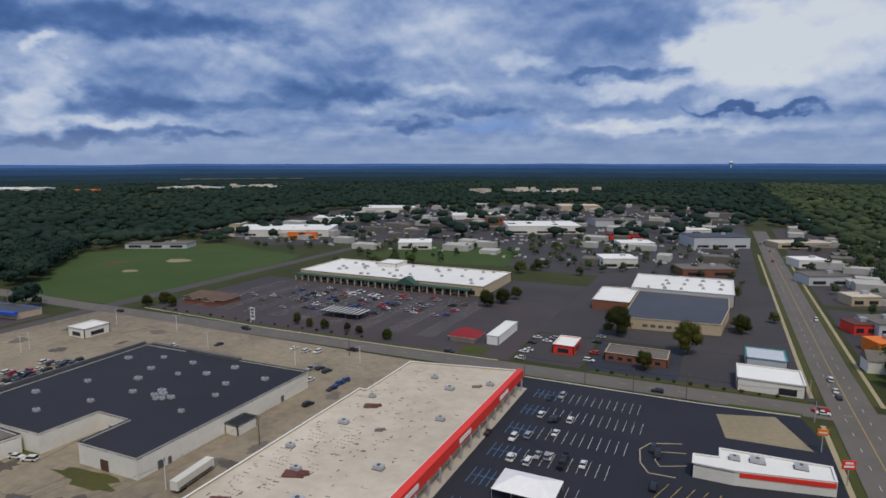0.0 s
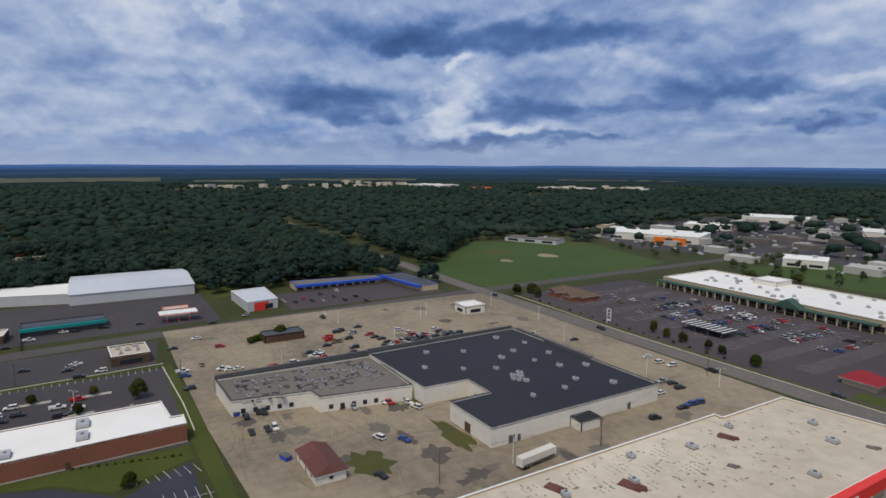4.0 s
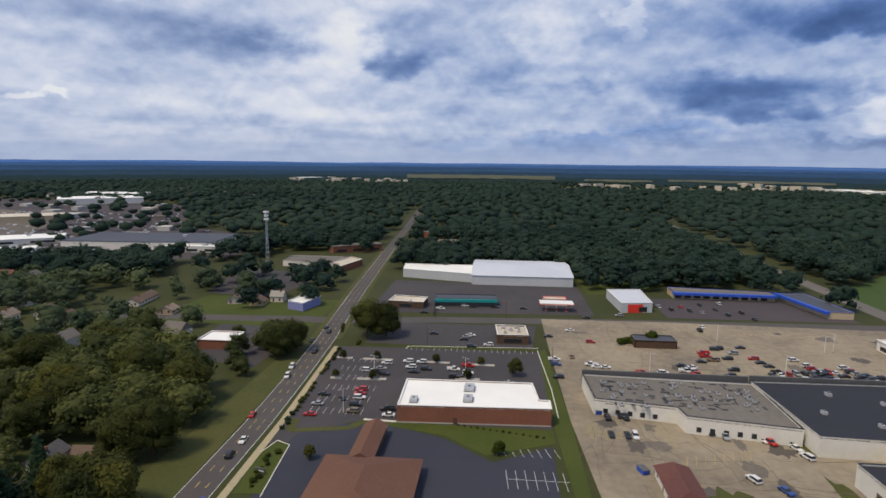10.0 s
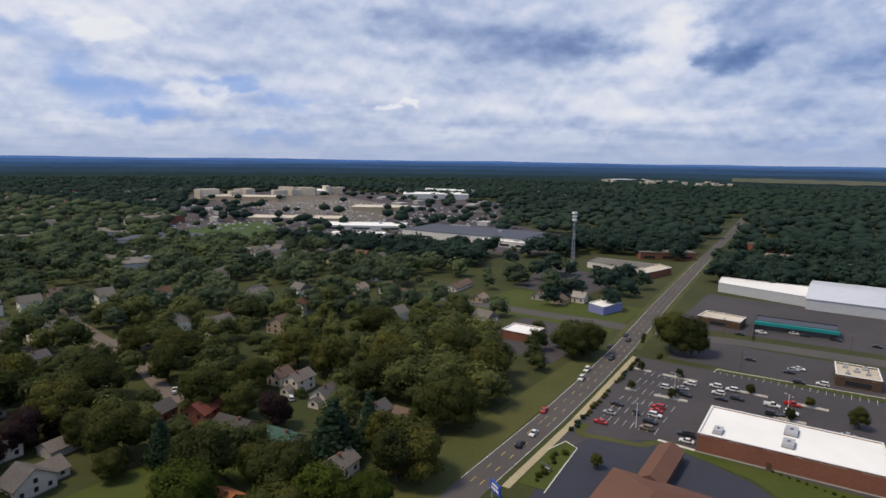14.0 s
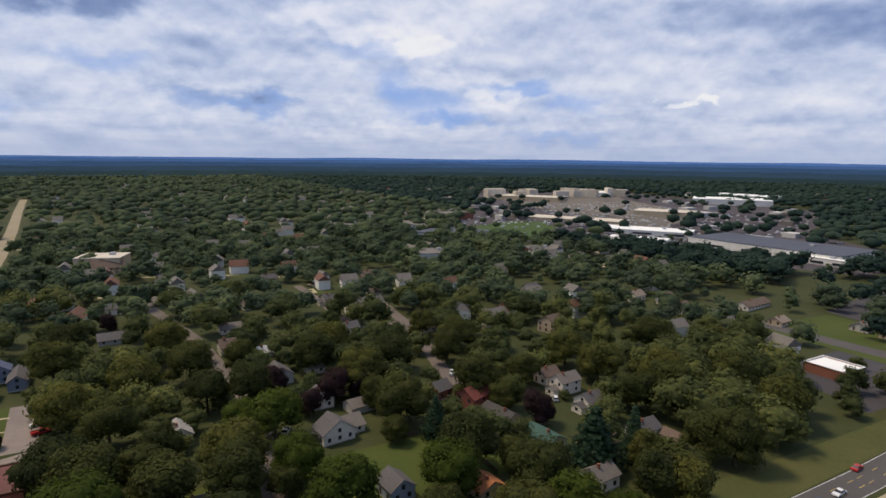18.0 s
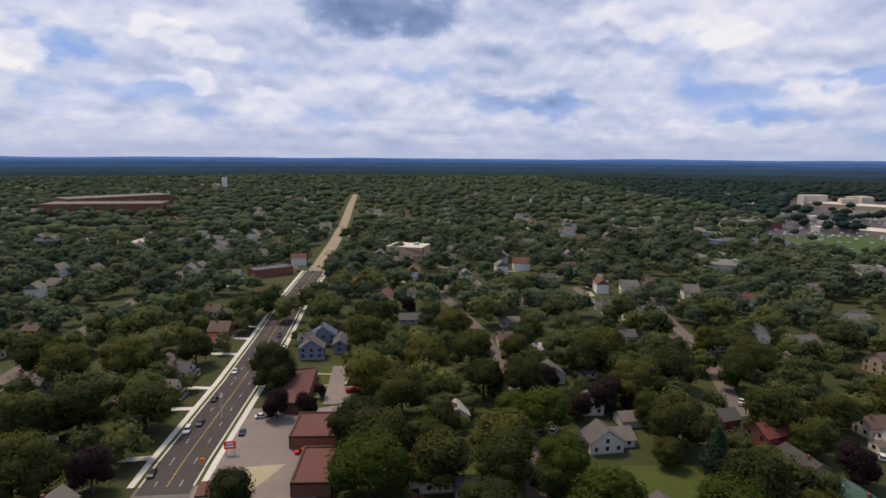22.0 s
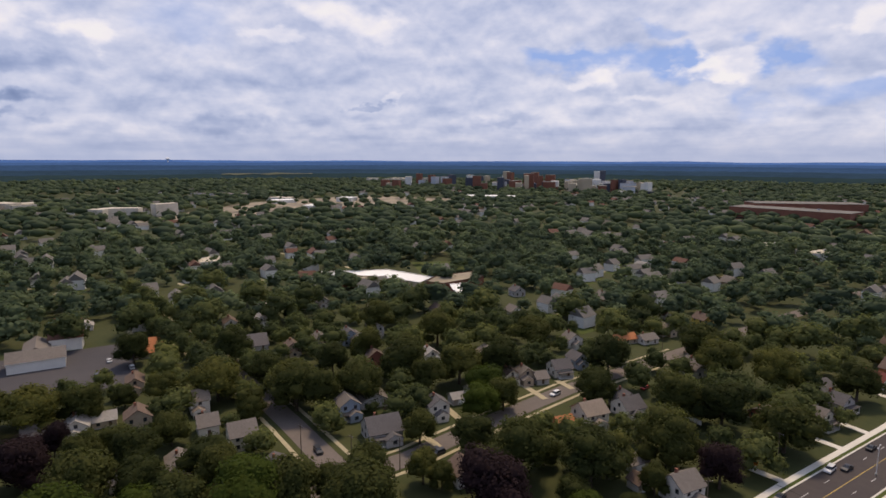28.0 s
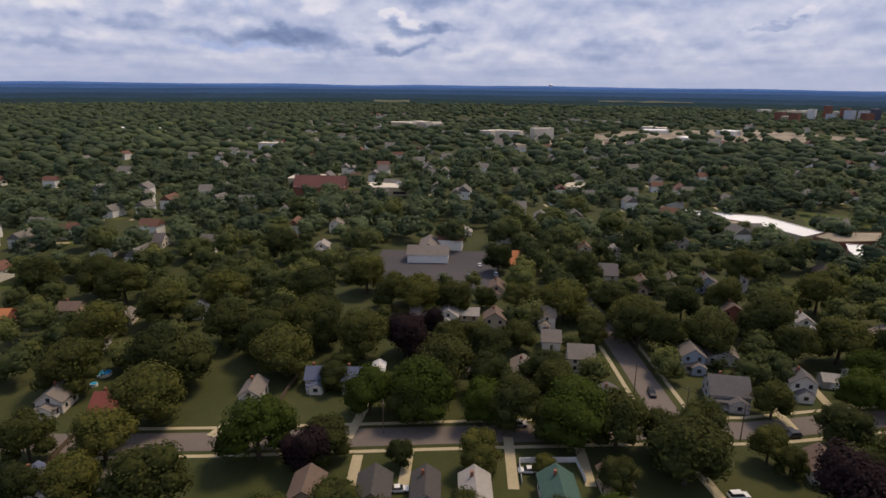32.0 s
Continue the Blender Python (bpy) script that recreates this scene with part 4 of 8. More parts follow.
# south of the crossing
store("motel_wing", "brown-roofed shop beside the forecourt", rect(16, -190, 31, -172.5), 4.2, M["wall_brick"], M["roof_maroon"], M["brown"], .3, [(0, .3, 3, .8, 2, "glass"), (3, .5, 8, .6, 2.2, "glass")])
store("motel_wing", "brown-roofed shop beside the forecourt", rect(14, -166, 25, -146), 4.2, M["wall_brick"], M["roof_maroon"], M["brown"], .3, [(3, .5, 8, .6, 2.2, "glass")])
store("brick_hall", "long brown flat-roofed hall beside the road", [(40.5, -199), (30.5, -197), (33, -234), (42.5, -231)], 4.0, M["wall_brick"], M["roof_maroon"], M["brown"], .3)
store("far_brick_shop", "dark red brick shop along the main road", [(87, -447), (111, -430), (120, -442), (96, -462)], 6, M["wall_brick"], M["roof_bluegrey"], M["brown"], .4)
# school
store("school_building", "low school building with bright white roof", [(411, -160), (394, -207), (351, -222), (339, -204), (372, -190), (398, -160)], 5, M["wall_beige"], M["roof_white"], M["white"], .3, category="school")
store("school_wing", "low school wing with brown roof", [(392, -165), (374, -162), (356, -176), (352, -193), (372, -187)], 5.4, M["wall_brick"], M["lot_tan"], M["brown"], .3, category="school")
store("school_hall", "brick school hall with tan flat roof", [(349, -223), (351.6, -262), (330.3, -252), (324.8, -214.5), (337, -208)], 5.8, M["wall_brick"], M["lot_tan"], M["brown"], .3, category="school")
store("school_annex", "small brick school annex with white roof", [(324, -219), (322, -232), (306, -227.5), (293, -207), (310, -212)], 5, M["wall_brick"], M["roof_white"], M["white"], .3, category="school")
slab("lawn", [(437, -252), (418, -296), (378, -267), (378, -229)], .03, M["lawn"], "mown school lawn", "lawn")
hip("church_hall", "white church hall with grey gable roof", 286, 3, 298, 24, 4.5, 3.6, M["wall_white"], ROOFS["grey"], "y", 0, .5, gable=True)
hip("church_hall", "white church wing with grey gable roof", 298.2, 9, 318, 19, 4.2, 3.0, M["wall_white"], ROOFS["grey"], "x", 0, .5, gable=True)
hip("brick_church", "large red brick church with steep maroon roof", 464, 93, 484, 134, 7.5, 8, M["wall_brick"], M["roof_maroon"], "y", 0, .5, gable=True)

# ---------- houses ----------
HOUSES = []   # centre and half size, for keeping trees clear


def house(x, y, wd, dp, storeys, wall, roof, ridge="y", rot=0.0, porch="", garage=False, label=""):
    """A gabled frame house; ridge along its own x or y."""
    rnd = random.Random(int(x * 7 + y * 13))
    wd, dp = (wd * .9, dp * .9) if wd < 14 else (wd, dp)
    eave = 2.55 * storeys
    name = "garage" if garage else "house"
    names = {"white": "white", "cream": "cream", "grey": "grey", "blue": "pale blue", "tan": "tan", "brick": "red brick", "yellow": "yellow", "green": "grey-green", "bluegrey": "blue-grey", "orange": "orange-brown", "brown": "brown"}
    text = label or f"{names[wall]} {'garage' if garage else ('two-storey house' if storeys > 1.4 else 'single-storey house')} with {roof} shingle gable roof"
    t = thing(name, text, "garage" if garage else "house", x, y, 0, rot, "houses of the neighbourhood")
    HOUSES.append((x, y, max(wd, dp) / 2 + 1))
    hx, hy = wd / 2, dp / 2
    wm, rm = WALLS[wall], ROOFS[roof]
    part("foundation", MB().box(0, 0, -.2, wd + .1, dp + .1, .6), M["concrete"], t)
    span = hx if ridge == "y" else hy
    rise = span * (.68 if storeys > 1.2 else .55)
    if ridge == "y":
        walls = [(-hx, -hy), (hx, -hy), (hx, hy), (-hx, hy)]
        g0, g1 = (0, -hy), (0, hy)
        vs = [(px, py, .4) for px, py in walls] + [(px, py, eave) for px, py in walls] + [(*g0, eave + rise), (*g1, eave + rise)]
        fs = [(0, 1, 5, 8, 4), (2, 3, 7, 9, 6), (1, 2, 6, 5), (3, 0, 4, 7)]
    else:
        walls = [(-hx, -hy), (hx, -hy), (hx, hy), (-hx, hy)]
        vs = [(px, py, .4) for px, py in walls] + [(px, py, eave) for px, py in walls] + [(-hx, 0, eave + rise), (hx, 0, eave + rise)]
        fs = [(3, 0, 4, 8, 7), (1, 2, 6, 9, 5), (0, 1, 5, 4), (2, 3, 7, 6)]
    part("wall", MB().add(vs, fs), wm, t)
    ov, k = .45, rise / span
    for sgn in (-1, 1):
        # one roof plane a side, 0.18 thick
        lo, hi = (sgn * (span + ov), eave - ov * k), (0.0, eave + rise)
        run = (hy if ridge == "y" else hx) + ov
        quad = [(lo[0], -run, lo[1]), (lo[0], run, lo[1]), (hi[0], run, hi[1]), (hi[0], -run, hi[1])]
        if ridge == "x":
            quad = [(b, -a, c) for a, b, c in quad]
        quad = [(a, b, c + .02) for a, b, c in quad]
        top = [(a, b, c + .18) for a, b, c in quad]
        fs = [(4, 5, 6, 7), (3, 2, 1, 0), (0, 1, 5, 4), (1, 2, 6, 5), (2, 3, 7, 6), (3, 0, 4, 7)]
        part("roof", MB().add(quad + top, fs), rm, t)
    if not garage and rnd.random() < .7:
        cxh, cyh = (.7, dp * .2) if ridge == "y" else (wd * .2, .7)
        part("chimney", MB().box(cxh, cyh, eave, .7, .7, rise + .9), M["wall_brick"], t)
    # windows and door on the four sides
    if garage:
        part("garage_door", MB().box(-hx - .02, 0, .1, .08, min(dp * .6, 3.2), 2.2), M["white"], t)
        return t
    sides = (("w" if x > 0 else "e"), ("n" if y < 0 else "s"))
    for side, ln in (("s", wd), ("n", wd), ("w", dp), ("e", dp)):
        if side not in sides:
            continue
        cnt = max(1, int(ln // 3.6))
        for lvl in range(int(math.ceil(storeys))):
            if storeys == 1.5 and lvl == 1 and ((side in "sn") != (ridge == "y")):
                continue
            for i in range(cnt):
                if lvl == 1 and storeys == 1.5 and i:
                    continue
                u = (i + .5) / cnt * ln - ln / 2 if not (lvl and storeys == 1.5) else 0
                door = lvl == 0 and i == 0 and side == sides[0]
                ww, hh, sill = (1.0, 2.1, .45) if door else (1.1, 1.3, 1.1 + 2.5 * lvl)
                px, py, sx, sy = {"s": (u, -hy - .02, ww, .1), "n": (u, hy + .02, ww, .1), "w": (-hx - .02, u, .1, ww), "e": (hx + .02, u, .1, ww)}[side]
                part("door" if door else "window", MB().box(px, py, sill, sx, sy, hh), M["brown"] if door else M["glass"], t)
    if storeys > 1.2 and rnd.random() < .6:   # a lower wing with its own gable
        sg = -1 if (x > 0) else 1
        wl, ww, we = rnd.uniform(2.6, 3.6), min(dp * .6, 5.4), 2.5
        cxw, cyw = sg * (hx + wl / 2 - .1), rnd.uniform(-.18, .18) * dp
        h2, w2 = wl / 2, ww / 2
        part("wing_wall", MB().add([(cxw + a * h2, cyw + b * w2, zz) for zz in (0, we) for a, b in ((-1, -1), (1, -1), (1, 1), (-1, 1))] + [(cxw - h2, cyw, we + w2 * .55), (cxw + h2, cyw, we + w2 * .55)],
                                   [(0, 1, 5, 4), (2, 3, 7, 6), (1, 2, 6, 9, 5), (3, 0, 4, 8, 7)]), wm, t)
        for sy in (-1, 1):
            e0 = (w2 + .35) * sy
            q = [(cxw - h2, cyw + e0, we - .2), (cxw + h2 + .3, cyw + e0, we - .2), (cxw + h2 + .3, cyw, we + w2 * .55 + .02), (cxw - h2, cyw, we + w2 * .55 + .02)]
            part("wing_roof", MB().add(q + [(a, b, c + .16) for a, b, c in q], [(4, 5, 6, 7), (3, 2, 1, 0), (0, 1, 5, 4), (1, 2, 6, 5), (2, 3, 7, 6), (3, 0, 4, 7)]), rm, t)
        part("window", MB().box(cxw + sg * (h2 + .02), cyw, 1.0, .1, 1.3, 1.2), M["glass"], t)
    if porch:
        px, py, sx, sy = {"w": (-hx - 1.1, 0, 2.2, dp * .8), "e": (hx + 1.1, 0, 2.2, dp * .8), "s": (0, -hy - 1.1, wd * .8, 2.2), "n": (0, hy + 1.1, wd * .8, 2.2)}[porch]
        part("porch_roof", MB().box(px, py, 2.5, sx + .3, sy + .3, .25), rm, t)
        part("porch_floor", MB().box(px, py, 0, sx, sy, .5), M["concrete"], t)
        for a, b in ((-1, -1), (1, 1), (-1, 1), (1, -1)):
            part("porch_post", MB().box(px + a * (sx / 2 - .15), py + b * (sy / 2 - .15), .5, .15, .15, 2.0), M["white"], t)
    return t


def row(text):
    """Houses from lines: x y width depth storeys wall roof ridge [turn] [porch or g for a garage]."""
    for line in text.strip().splitlines():
        q = line.split()
        x, y, wd, dp, st = map(float, q[:5])
        house(x, y, wd, dp, st, q[5], q[6], q[7], float(q[8]) if len(q) > 8 else 0.0, q[9] if len(q) > 9 and q[9] != "g" else "", len(q) > 9 and q[9] == "g")


row("""
99 87 8 11 2 white blue x 10
107 73 6 8 1 white grey x 4
102 27.6 10 7.4 2 tan brown x 3
104 13.4 11 8 1.5 tan dark x 3 e
105 2 11 6.6 1.5 white dark x 2 e
104.5 -9 12 7.4 1.5 grey pale x 2
105.5 -27.5 12 8.6 1.5 white green x 2 e
111 -41 8 7 1.5 tan brown x 3
119 -92 9 8 1.5 white brown x -10
126.5 -149 10 10 2 cream tan y -8
129 -139 7 7 1 orange orange y -8 g
124.5 -166 10 9 1.5 white slate y -8
98.5 -138.5 6 7 1 grey grey y -6 g
80.5 -136 9 9 2 white grey y -6
90 -131 5 6 1 white brown x -6 g
""")
row("""
139 109 9 8 1.5 white grey x 6 w
139 93 11 9 1 brick red y 6
146 55 10 6.5 1.5 white grey x 3 w
156 38.5 8 7 1.5 white blue y 3 w
156 27.5 8 7.5 1.5 white blue y 3 w
164 21 7 4 1 white white x 3 g
150 -48.5 10 8 1 grey slate x -3
173 -44 10 9 2 cream grey y -3
188 -36.5 9 7 1.5 white grey y -3
208 -37.5 9 7 2 white tan y -4
166 -10 7 7 1 white slate y -3
167 -25 11 8 1 grey grey x -3
203 -17.5 8 9 2 tan brown x -4
209 0 9 8 1.5 white pale x -4
176 -81 8 8 2 blue grey x -6 w
155 -84 12 12 1.5 grey slate y -8 w
182 -93 12 12 1 grey grey x -8
159 -107.5 7 8 2 white slate x -10
165 -121 6 8 1 grey pale y -10 g
167 -131 8 10 1 grey pale y -10
""")
row("""
172 -150 8 7 1.5 cream brown x -14
169 -155.5 7 8 1.5 tan grey x -14
165 -160 8 6 1 grey grey y -14
167 -173 9 9 1.5 white slate y -14 w
193 -205 8 9 1.5 white grey x -10
183 -230 8 14 1 tan orange y -8
177 -240 8 10 1 white grey y -8
182 -259 9 8 1.5 tan tan x -8
179 -288 9 9 2 yellow brown x -8
137 -222 10 10 1.5 grey grey x -8
171 -187 8 8 1.5 blue slate x -8
130 -170 8 9 1.5 white slate x -8
245 -284 12 11 1.5 tan grey x -8
206 -285 9 9 1.5 grey brown x -8
106 -328 9 9 1.5 white brown x -5
""")
row("""
176 122 11 9 1 grey grey x 5
201 124 9 8 1 white grey x 5
210 97 8 9 1.5 white pale x 5
197 170 12 9 1 brick orange y 5
208 150 9 9 1 tan brown y 5
209 11 8 8 1.5 white grey y -3
213 -8 8 8 1 tan pale y -3
242 -20 11 7 1.5 tan brown x -5
252 -86 9 8 1.5 tan brown x -8
257 -101 9 8 1.5 grey grey x -8
252 -114 9 9 2 blue slate x -8
258 -131 9 8 2 grey tan x -8
271 -74 14 10 1 grey slate y -6
309 -71 9 8 1.5 cream brown x -6
306 -86 9 8 1.5 white pale x -6
210 -135 8 8 1.5 white pale x -8
217 -111 8 9 2 brick brown x -8
201 -161 8 10 1 tan tan x -8
296 -35 9 9 1 tan orange y -6
284 -28 10 11 1 tan orange y -6
""")
row("""
364 -82 9 9 1.5 tan grey x -6
303 72 9 8 1.5 white pale x 3
349 74 9 9 2 white grey x 3
386 118 9 9 2 white slate x 3
403 97 9 9 2 white pale x 3
405 81 9 9 1.5 blue grey x 3
320 95 9 9 1.5 orange brown x 3
354 7 9 10 1 green green x -3
347 -5 8 10 1 white pale x -3
307 165 12 9 1.5 white slate y 3
219 -122 8 8 1.5 white slate x -8
249 -117 8 8 1.5 white grey x -8
330 -95 9 9 1.5 white grey x -6
233 -397 10 12 1.5 tan grey x -8
306 -393 12 12 1.5 white pale x -8
298 -150 9 8 1.5 white grey x -8
330 -130 9 8 1.5 grey slate x -8
276 -180 9 8 1.5 tan brown x -8
250 -215 9 9 1.5 white grey x -8
290 -250 9 9 1.5 grey slate x -8
""")
row("""
85 -214 9 10 1.5 cream grey x -3 w
88 -234 10 9 1.5 grey slate x -3 w
90 -271 9 9 1.5 white red x -3 w
90 -291 11 12 1.5 orange brown x -3 w
97 -203 8 7 1 brick grey y -3
100 -248 8 8 1 grey slate y -3
39 -258 12 8 2 bluegrey slate y 3
43 -268 8.6 8.6 2.2 bluegrey slate x 3
37 -278 13 8 2 bluegrey blue y 3
28 -270 7 16 1.5 bluegrey slate y 3
""")
row("""
-119 -171.5 12 10 2 brick red x 20
-112 -185 8 8 1.5 brick slate x 15
-121 -157 9 15 1 tan dark y 8
-124 -137 9 13 1 white green y 6
-158 -178 9 8 1.5 white brown x 5
-158 -167 11 8 2 white grey x 5
-156 -150 11 9 1.5 white slate x 5
-155 -125 10 8 1.5 white slate x 5
-161 -118 6 7 1 tan brown y 5 g
-122 -110 9 8 1.5 white grey x 6
-206 -233 12 13 2 tan brown x 10
-204 -272 11 9 1.5 white red x 10
-299 -229 10 9 1.5 cream brown x 6
-310 -250 10 9 1.5 white brown x 6
-298 -263 10 9 1.5 white tan x 6
-235 -393 13 9 1.5 white pale x 6
-258 -176 10 9 1.5 blue slate x 6
""")
row("""
-5 -371 9 8 1.5 white slate x 3
-38 -444 12 9 1.5 white slate x 3
-5 -314 14 9 1 grey slate x 3
-57 -307 12 9 1 white grey x 3
-50 -273 8 10 1.5 cream brown x 3
-64 -262 7 8 1 white white x 3
-62 -228 11 10 1.5 grey slate y 3
-78 -232 8 7 1 white pale x 3
-70 -198 8 9 1.5 white slate y 3
-22 -191 8 9 1.5 white pale y 3
-66 -171 12 9 1.5 white slate y 8
-72 -175 9 10 1 white grey x 8
-81 -188 10 8 1 grey grey x 8 g
-14 -151 11 9 1.5 cream brown x 4
-23 -148 10 8 1 grey slate x 4
-70 -132 8 9 1.5 blue slate y 5
-110 -277 9 8 1.5 white slate x 5
""")
row("""
-147 -264 10 9 1 white grey x 5
-101 -416 12 9 1.5 tan slate x 5
-2 -505 22 16 2 tan brown x 3
-92 -122 9 8 1 tan orange y 5
-150 -345 10 9 1.5 white grey x 5
-349 -217 26 9 1 white brown x 6
-180 -320 10 9 1.5 white grey x 5
-120 -340 10 9 1.5 cream slate x 5
-75 -350 10 9 1.5 white brown x 5
-250 -310 10 9 1.5 white slate x 5
-170 -400 10 9 1.5 grey brown x 5
""")

# ---------- trees ----------
LIMITS = [rect(-68, 20, 42, 236), [(-345, 30), (-110, 30), (-110, 236), (-345, 236)], rect(-330, 236, 56, 452), rect(-290, -95, -88, 32), rect(-440, -90, -284, 66),
          rect(-425, 66, -340, 216), [(-345, 244), (-336, 334), (-362, 454), (-505, 487), (-562, 378), (-437, 236)], rect(10, -212, 55, -140), rect(16, -250, 52, -196), rect(246, -26, 312, 42),
          [(415, -150), (400, -215), (300, -235), (290, -195), (360, -180)], rect(-560, -200, -460, -100), rect(-640, -90, -575, 10), [(-500, -14), (-428, -14), (-428, 62), (-500, 62)], rect(-480, -75, -430, 0),
          rect(-95, -164, -40, -128), rect(130, 62, 150, 84), [(62, -330), (92, -372), (124, -432), (112, -470), (78, -462), (66, -400)]]
LANE_A = [(-38, -122), (-42, -152), (-46, -175), (-48, -210), (-40, -300), (-22, -385), (-30, -425)]
LANE_B = [(-124, -192), (-127, -210), (-135, -238), (-142, -270), (-150, -330)]
LANE_C = [(-117, -400), (-117, -330), (-117, -284), (-138, -284), (-200, -290)]
ROADS = [(LANE_A, 4), (LANE_B, 5), (LANE_C, 5), (MAIN, 12), (CROSS, 10), (STREET1[1:], 11), (NORTHSOUTH, 9), (RES_A, 6.5), (RES_B, 6.5)]
SMALL = [(RES_A[1:8], 5), (RES_B[:3], 5), (LANE_A[:2], 3), (LANE_B[1:3], 3), (NORTHSOUTH[5:], 6), ([(-273, -137), (-273, -119)], 8)]
EYE = Vector((-5, 0))


def inside(x, y, poly):
    odd = False
    for (ax, ay), (bx, by) in zip(poly, poly[1:] + poly[:1]):
        if (ay > y) != (by > y) and x < (bx - ax) * (y - ay) / (by - ay) + ax:
            odd = not odd
    return odd


def near_road(x, y, extra=0.0):
    for pts, half in ROADS:
        for (ax, ay), (bx, by) in zip(pts, pts[1:]):
            if min(ax, bx) - 20 > x or max(ax, bx) + 20 < x or min(ay, by) - 20 > y or max(ay, by) + 20 < y:
                continue
            dx, dy = bx - ax, by - ay
            u = min(1, max(0, ((x - ax) * dx + (y - ay) * dy) / (dx * dx + dy * dy)))
            if math.hypot(x - ax - u * dx, y - ay - u * dy) < half + extra:
                return True
    return False


def hides_house(x, y, hgt):
    """True where a tree would stand between the hill-top view and a house front close behind it."""
    d = Vector((x, y)) - EYE
    r = d.length
    d = d / r
    far = r * 90 / (90 - hgt * .8)
    for hx, hy, half in HOUSES:
        q = Vector((hx, hy)) - EYE
        s = q.dot(d)
        side = abs(q.x * d.y - q.y * d.x)
        if math.hypot(x - hx, y - hy) < half + 1.0:
            return True
        if r < s < far - 3 and side < half * .75:
            return True
    return False


def hides_road(x, y, hgt, lines=None):
    """True where a crown would stand before one of the small streets."""
    d = Vector((x, y)) - EYE
    r = d.length
    d = d / r
    far = r * 90 / (90 - hgt * .75)
    for k in range(5):
        p = EYE + d * (r + (far - r) * k / 4)
        for pts, half in lines or SMALL:
            for (ax, ay), (bx, by) in zip(pts, pts[1:]):
                if min(ax, bx) - 9 > p.x or max(ax, bx) + 9 < p.x or min(ay, by) - 9 > p.y or max(ay, by) + 9 < p.y:
                    continue
                dx, dy = bx - ax, by - ay
                u = min(1, max(0, ((p.x - ax) * dx + (p.y - ay) * dy) / (dx * dx + dy * dy)))
                if math.hypot(p.x - ax - u * dx, p.y - ay - u * dy) < half:
                    return True
    return False


def quad_cloud(rnd, lobes, count, size, core):
    """Leaf clumps: small tilted quads over a set of lobes, with a rough core in each."""
    vs, fs = [], []
    ico = [(0, 0, 1)] + [(math.cos(math.tau * i / 5) * .894, math.sin(math.tau * i / 5) * .894, .447) for i in range(5)] + \
          [(math.cos(math.tau * (i + .5) / 5) * .894, math.sin(math.tau * (i + .5) / 5) * .894, -.447) for i in range(5)] + [(0, 0, -1)]
    icf = [(0, 1 + i, 1 + (i + 1) % 5) for i in range(5)] + [(1 + i, 6 + i, 1 + (i + 1) % 5) for i in range(5)] + [(1 + (i + 1) % 5, 6 + i, 6 + (i + 1) % 5) for i in range(5)] + [(11, 6 + (i + 1) % 5, 6 + i) for i in range(5)]
    total = sum(l[3] ** 2 for l in lobes)
    for lx, ly, lz, lr in lobes:
        o = len(vs)
        for a, b, c in ico:
            j = lr * core * rnd.uniform(.8, 1.12)
            vs.append((lx + a * j, ly + b * j, lz + c * j * .85))
        fs += [tuple(i + o for i in f) for f in icf]
        for _ in range(int(count * lr * lr / total)):
            zz = rnd.uniform(-.75, 1)
            an = rnd.uniform(0, math.tau)
            rr = math.sqrt(1 - zz * zz)
            nv = Vector((math.cos(an) * rr, math.sin(an) * rr, zz))
            c = Vector((lx, ly, lz)) + nv * lr * rnd.uniform(.86, 1.10)
            tv = (nv + Vector((rnd.uniform(-.45, .45), rnd.uniform(-.45, .45), rnd.uniform(-.25, .45)))).normalized()
            u = tv.orthogonal().normalized()
            wv = tv.cross(u)
            u, wv = u * size * rnd.uniform(.6, 1.25), wv * size * rnd.uniform(.6, 1.25)
            o = len(vs)
            vs += [tuple(c - u), tuple(c - wv * .8), tuple(c + u * .9), tuple(c + wv)]
            fs.append((o, o + 1, o + 2, o + 3))
    return vs, fs


def lobes_round(rnd, n, r, hgt, low=.24):
    out = [(0, 0, hgt * .56, r * .80)]
    for i in range(n):
        an, lz = math.tau * i / n * 1.618 * 2 + rnd.uniform(-.4, .4), rnd.uniform(low, .80)
        k = rnd.uniform(.42, .66) * (1.0 if lz < .62 else .62)
        out.append((math.cos(an) * r * k, math.sin(an) * r * k, hgt * lz, r * rnd.uniform(.32, .46)))
    return out


def trunk_mesh(rnd, hgt, r):
    mb = MB()
    mb.cyl(0, 0, -.2, r * 1.3, r * .8, hgt * .35, 7)
    mb.cyl(0, 0, hgt * .34, r * .8, r * .35, hgt * .35, 6)
    for i in range(5):
        an = math.tau * i / 5 + rnd.uniform(-.4, .4)
        z0 = hgt * rnd.uniform(.25, .42)
        mb.tube((0, 0, z0), (math.cos(an) * hgt * .22, math.sin(an) * hgt * .22, z0 + hgt * rnd.uniform(.14, .26)), r * .32, 5)
    return mb


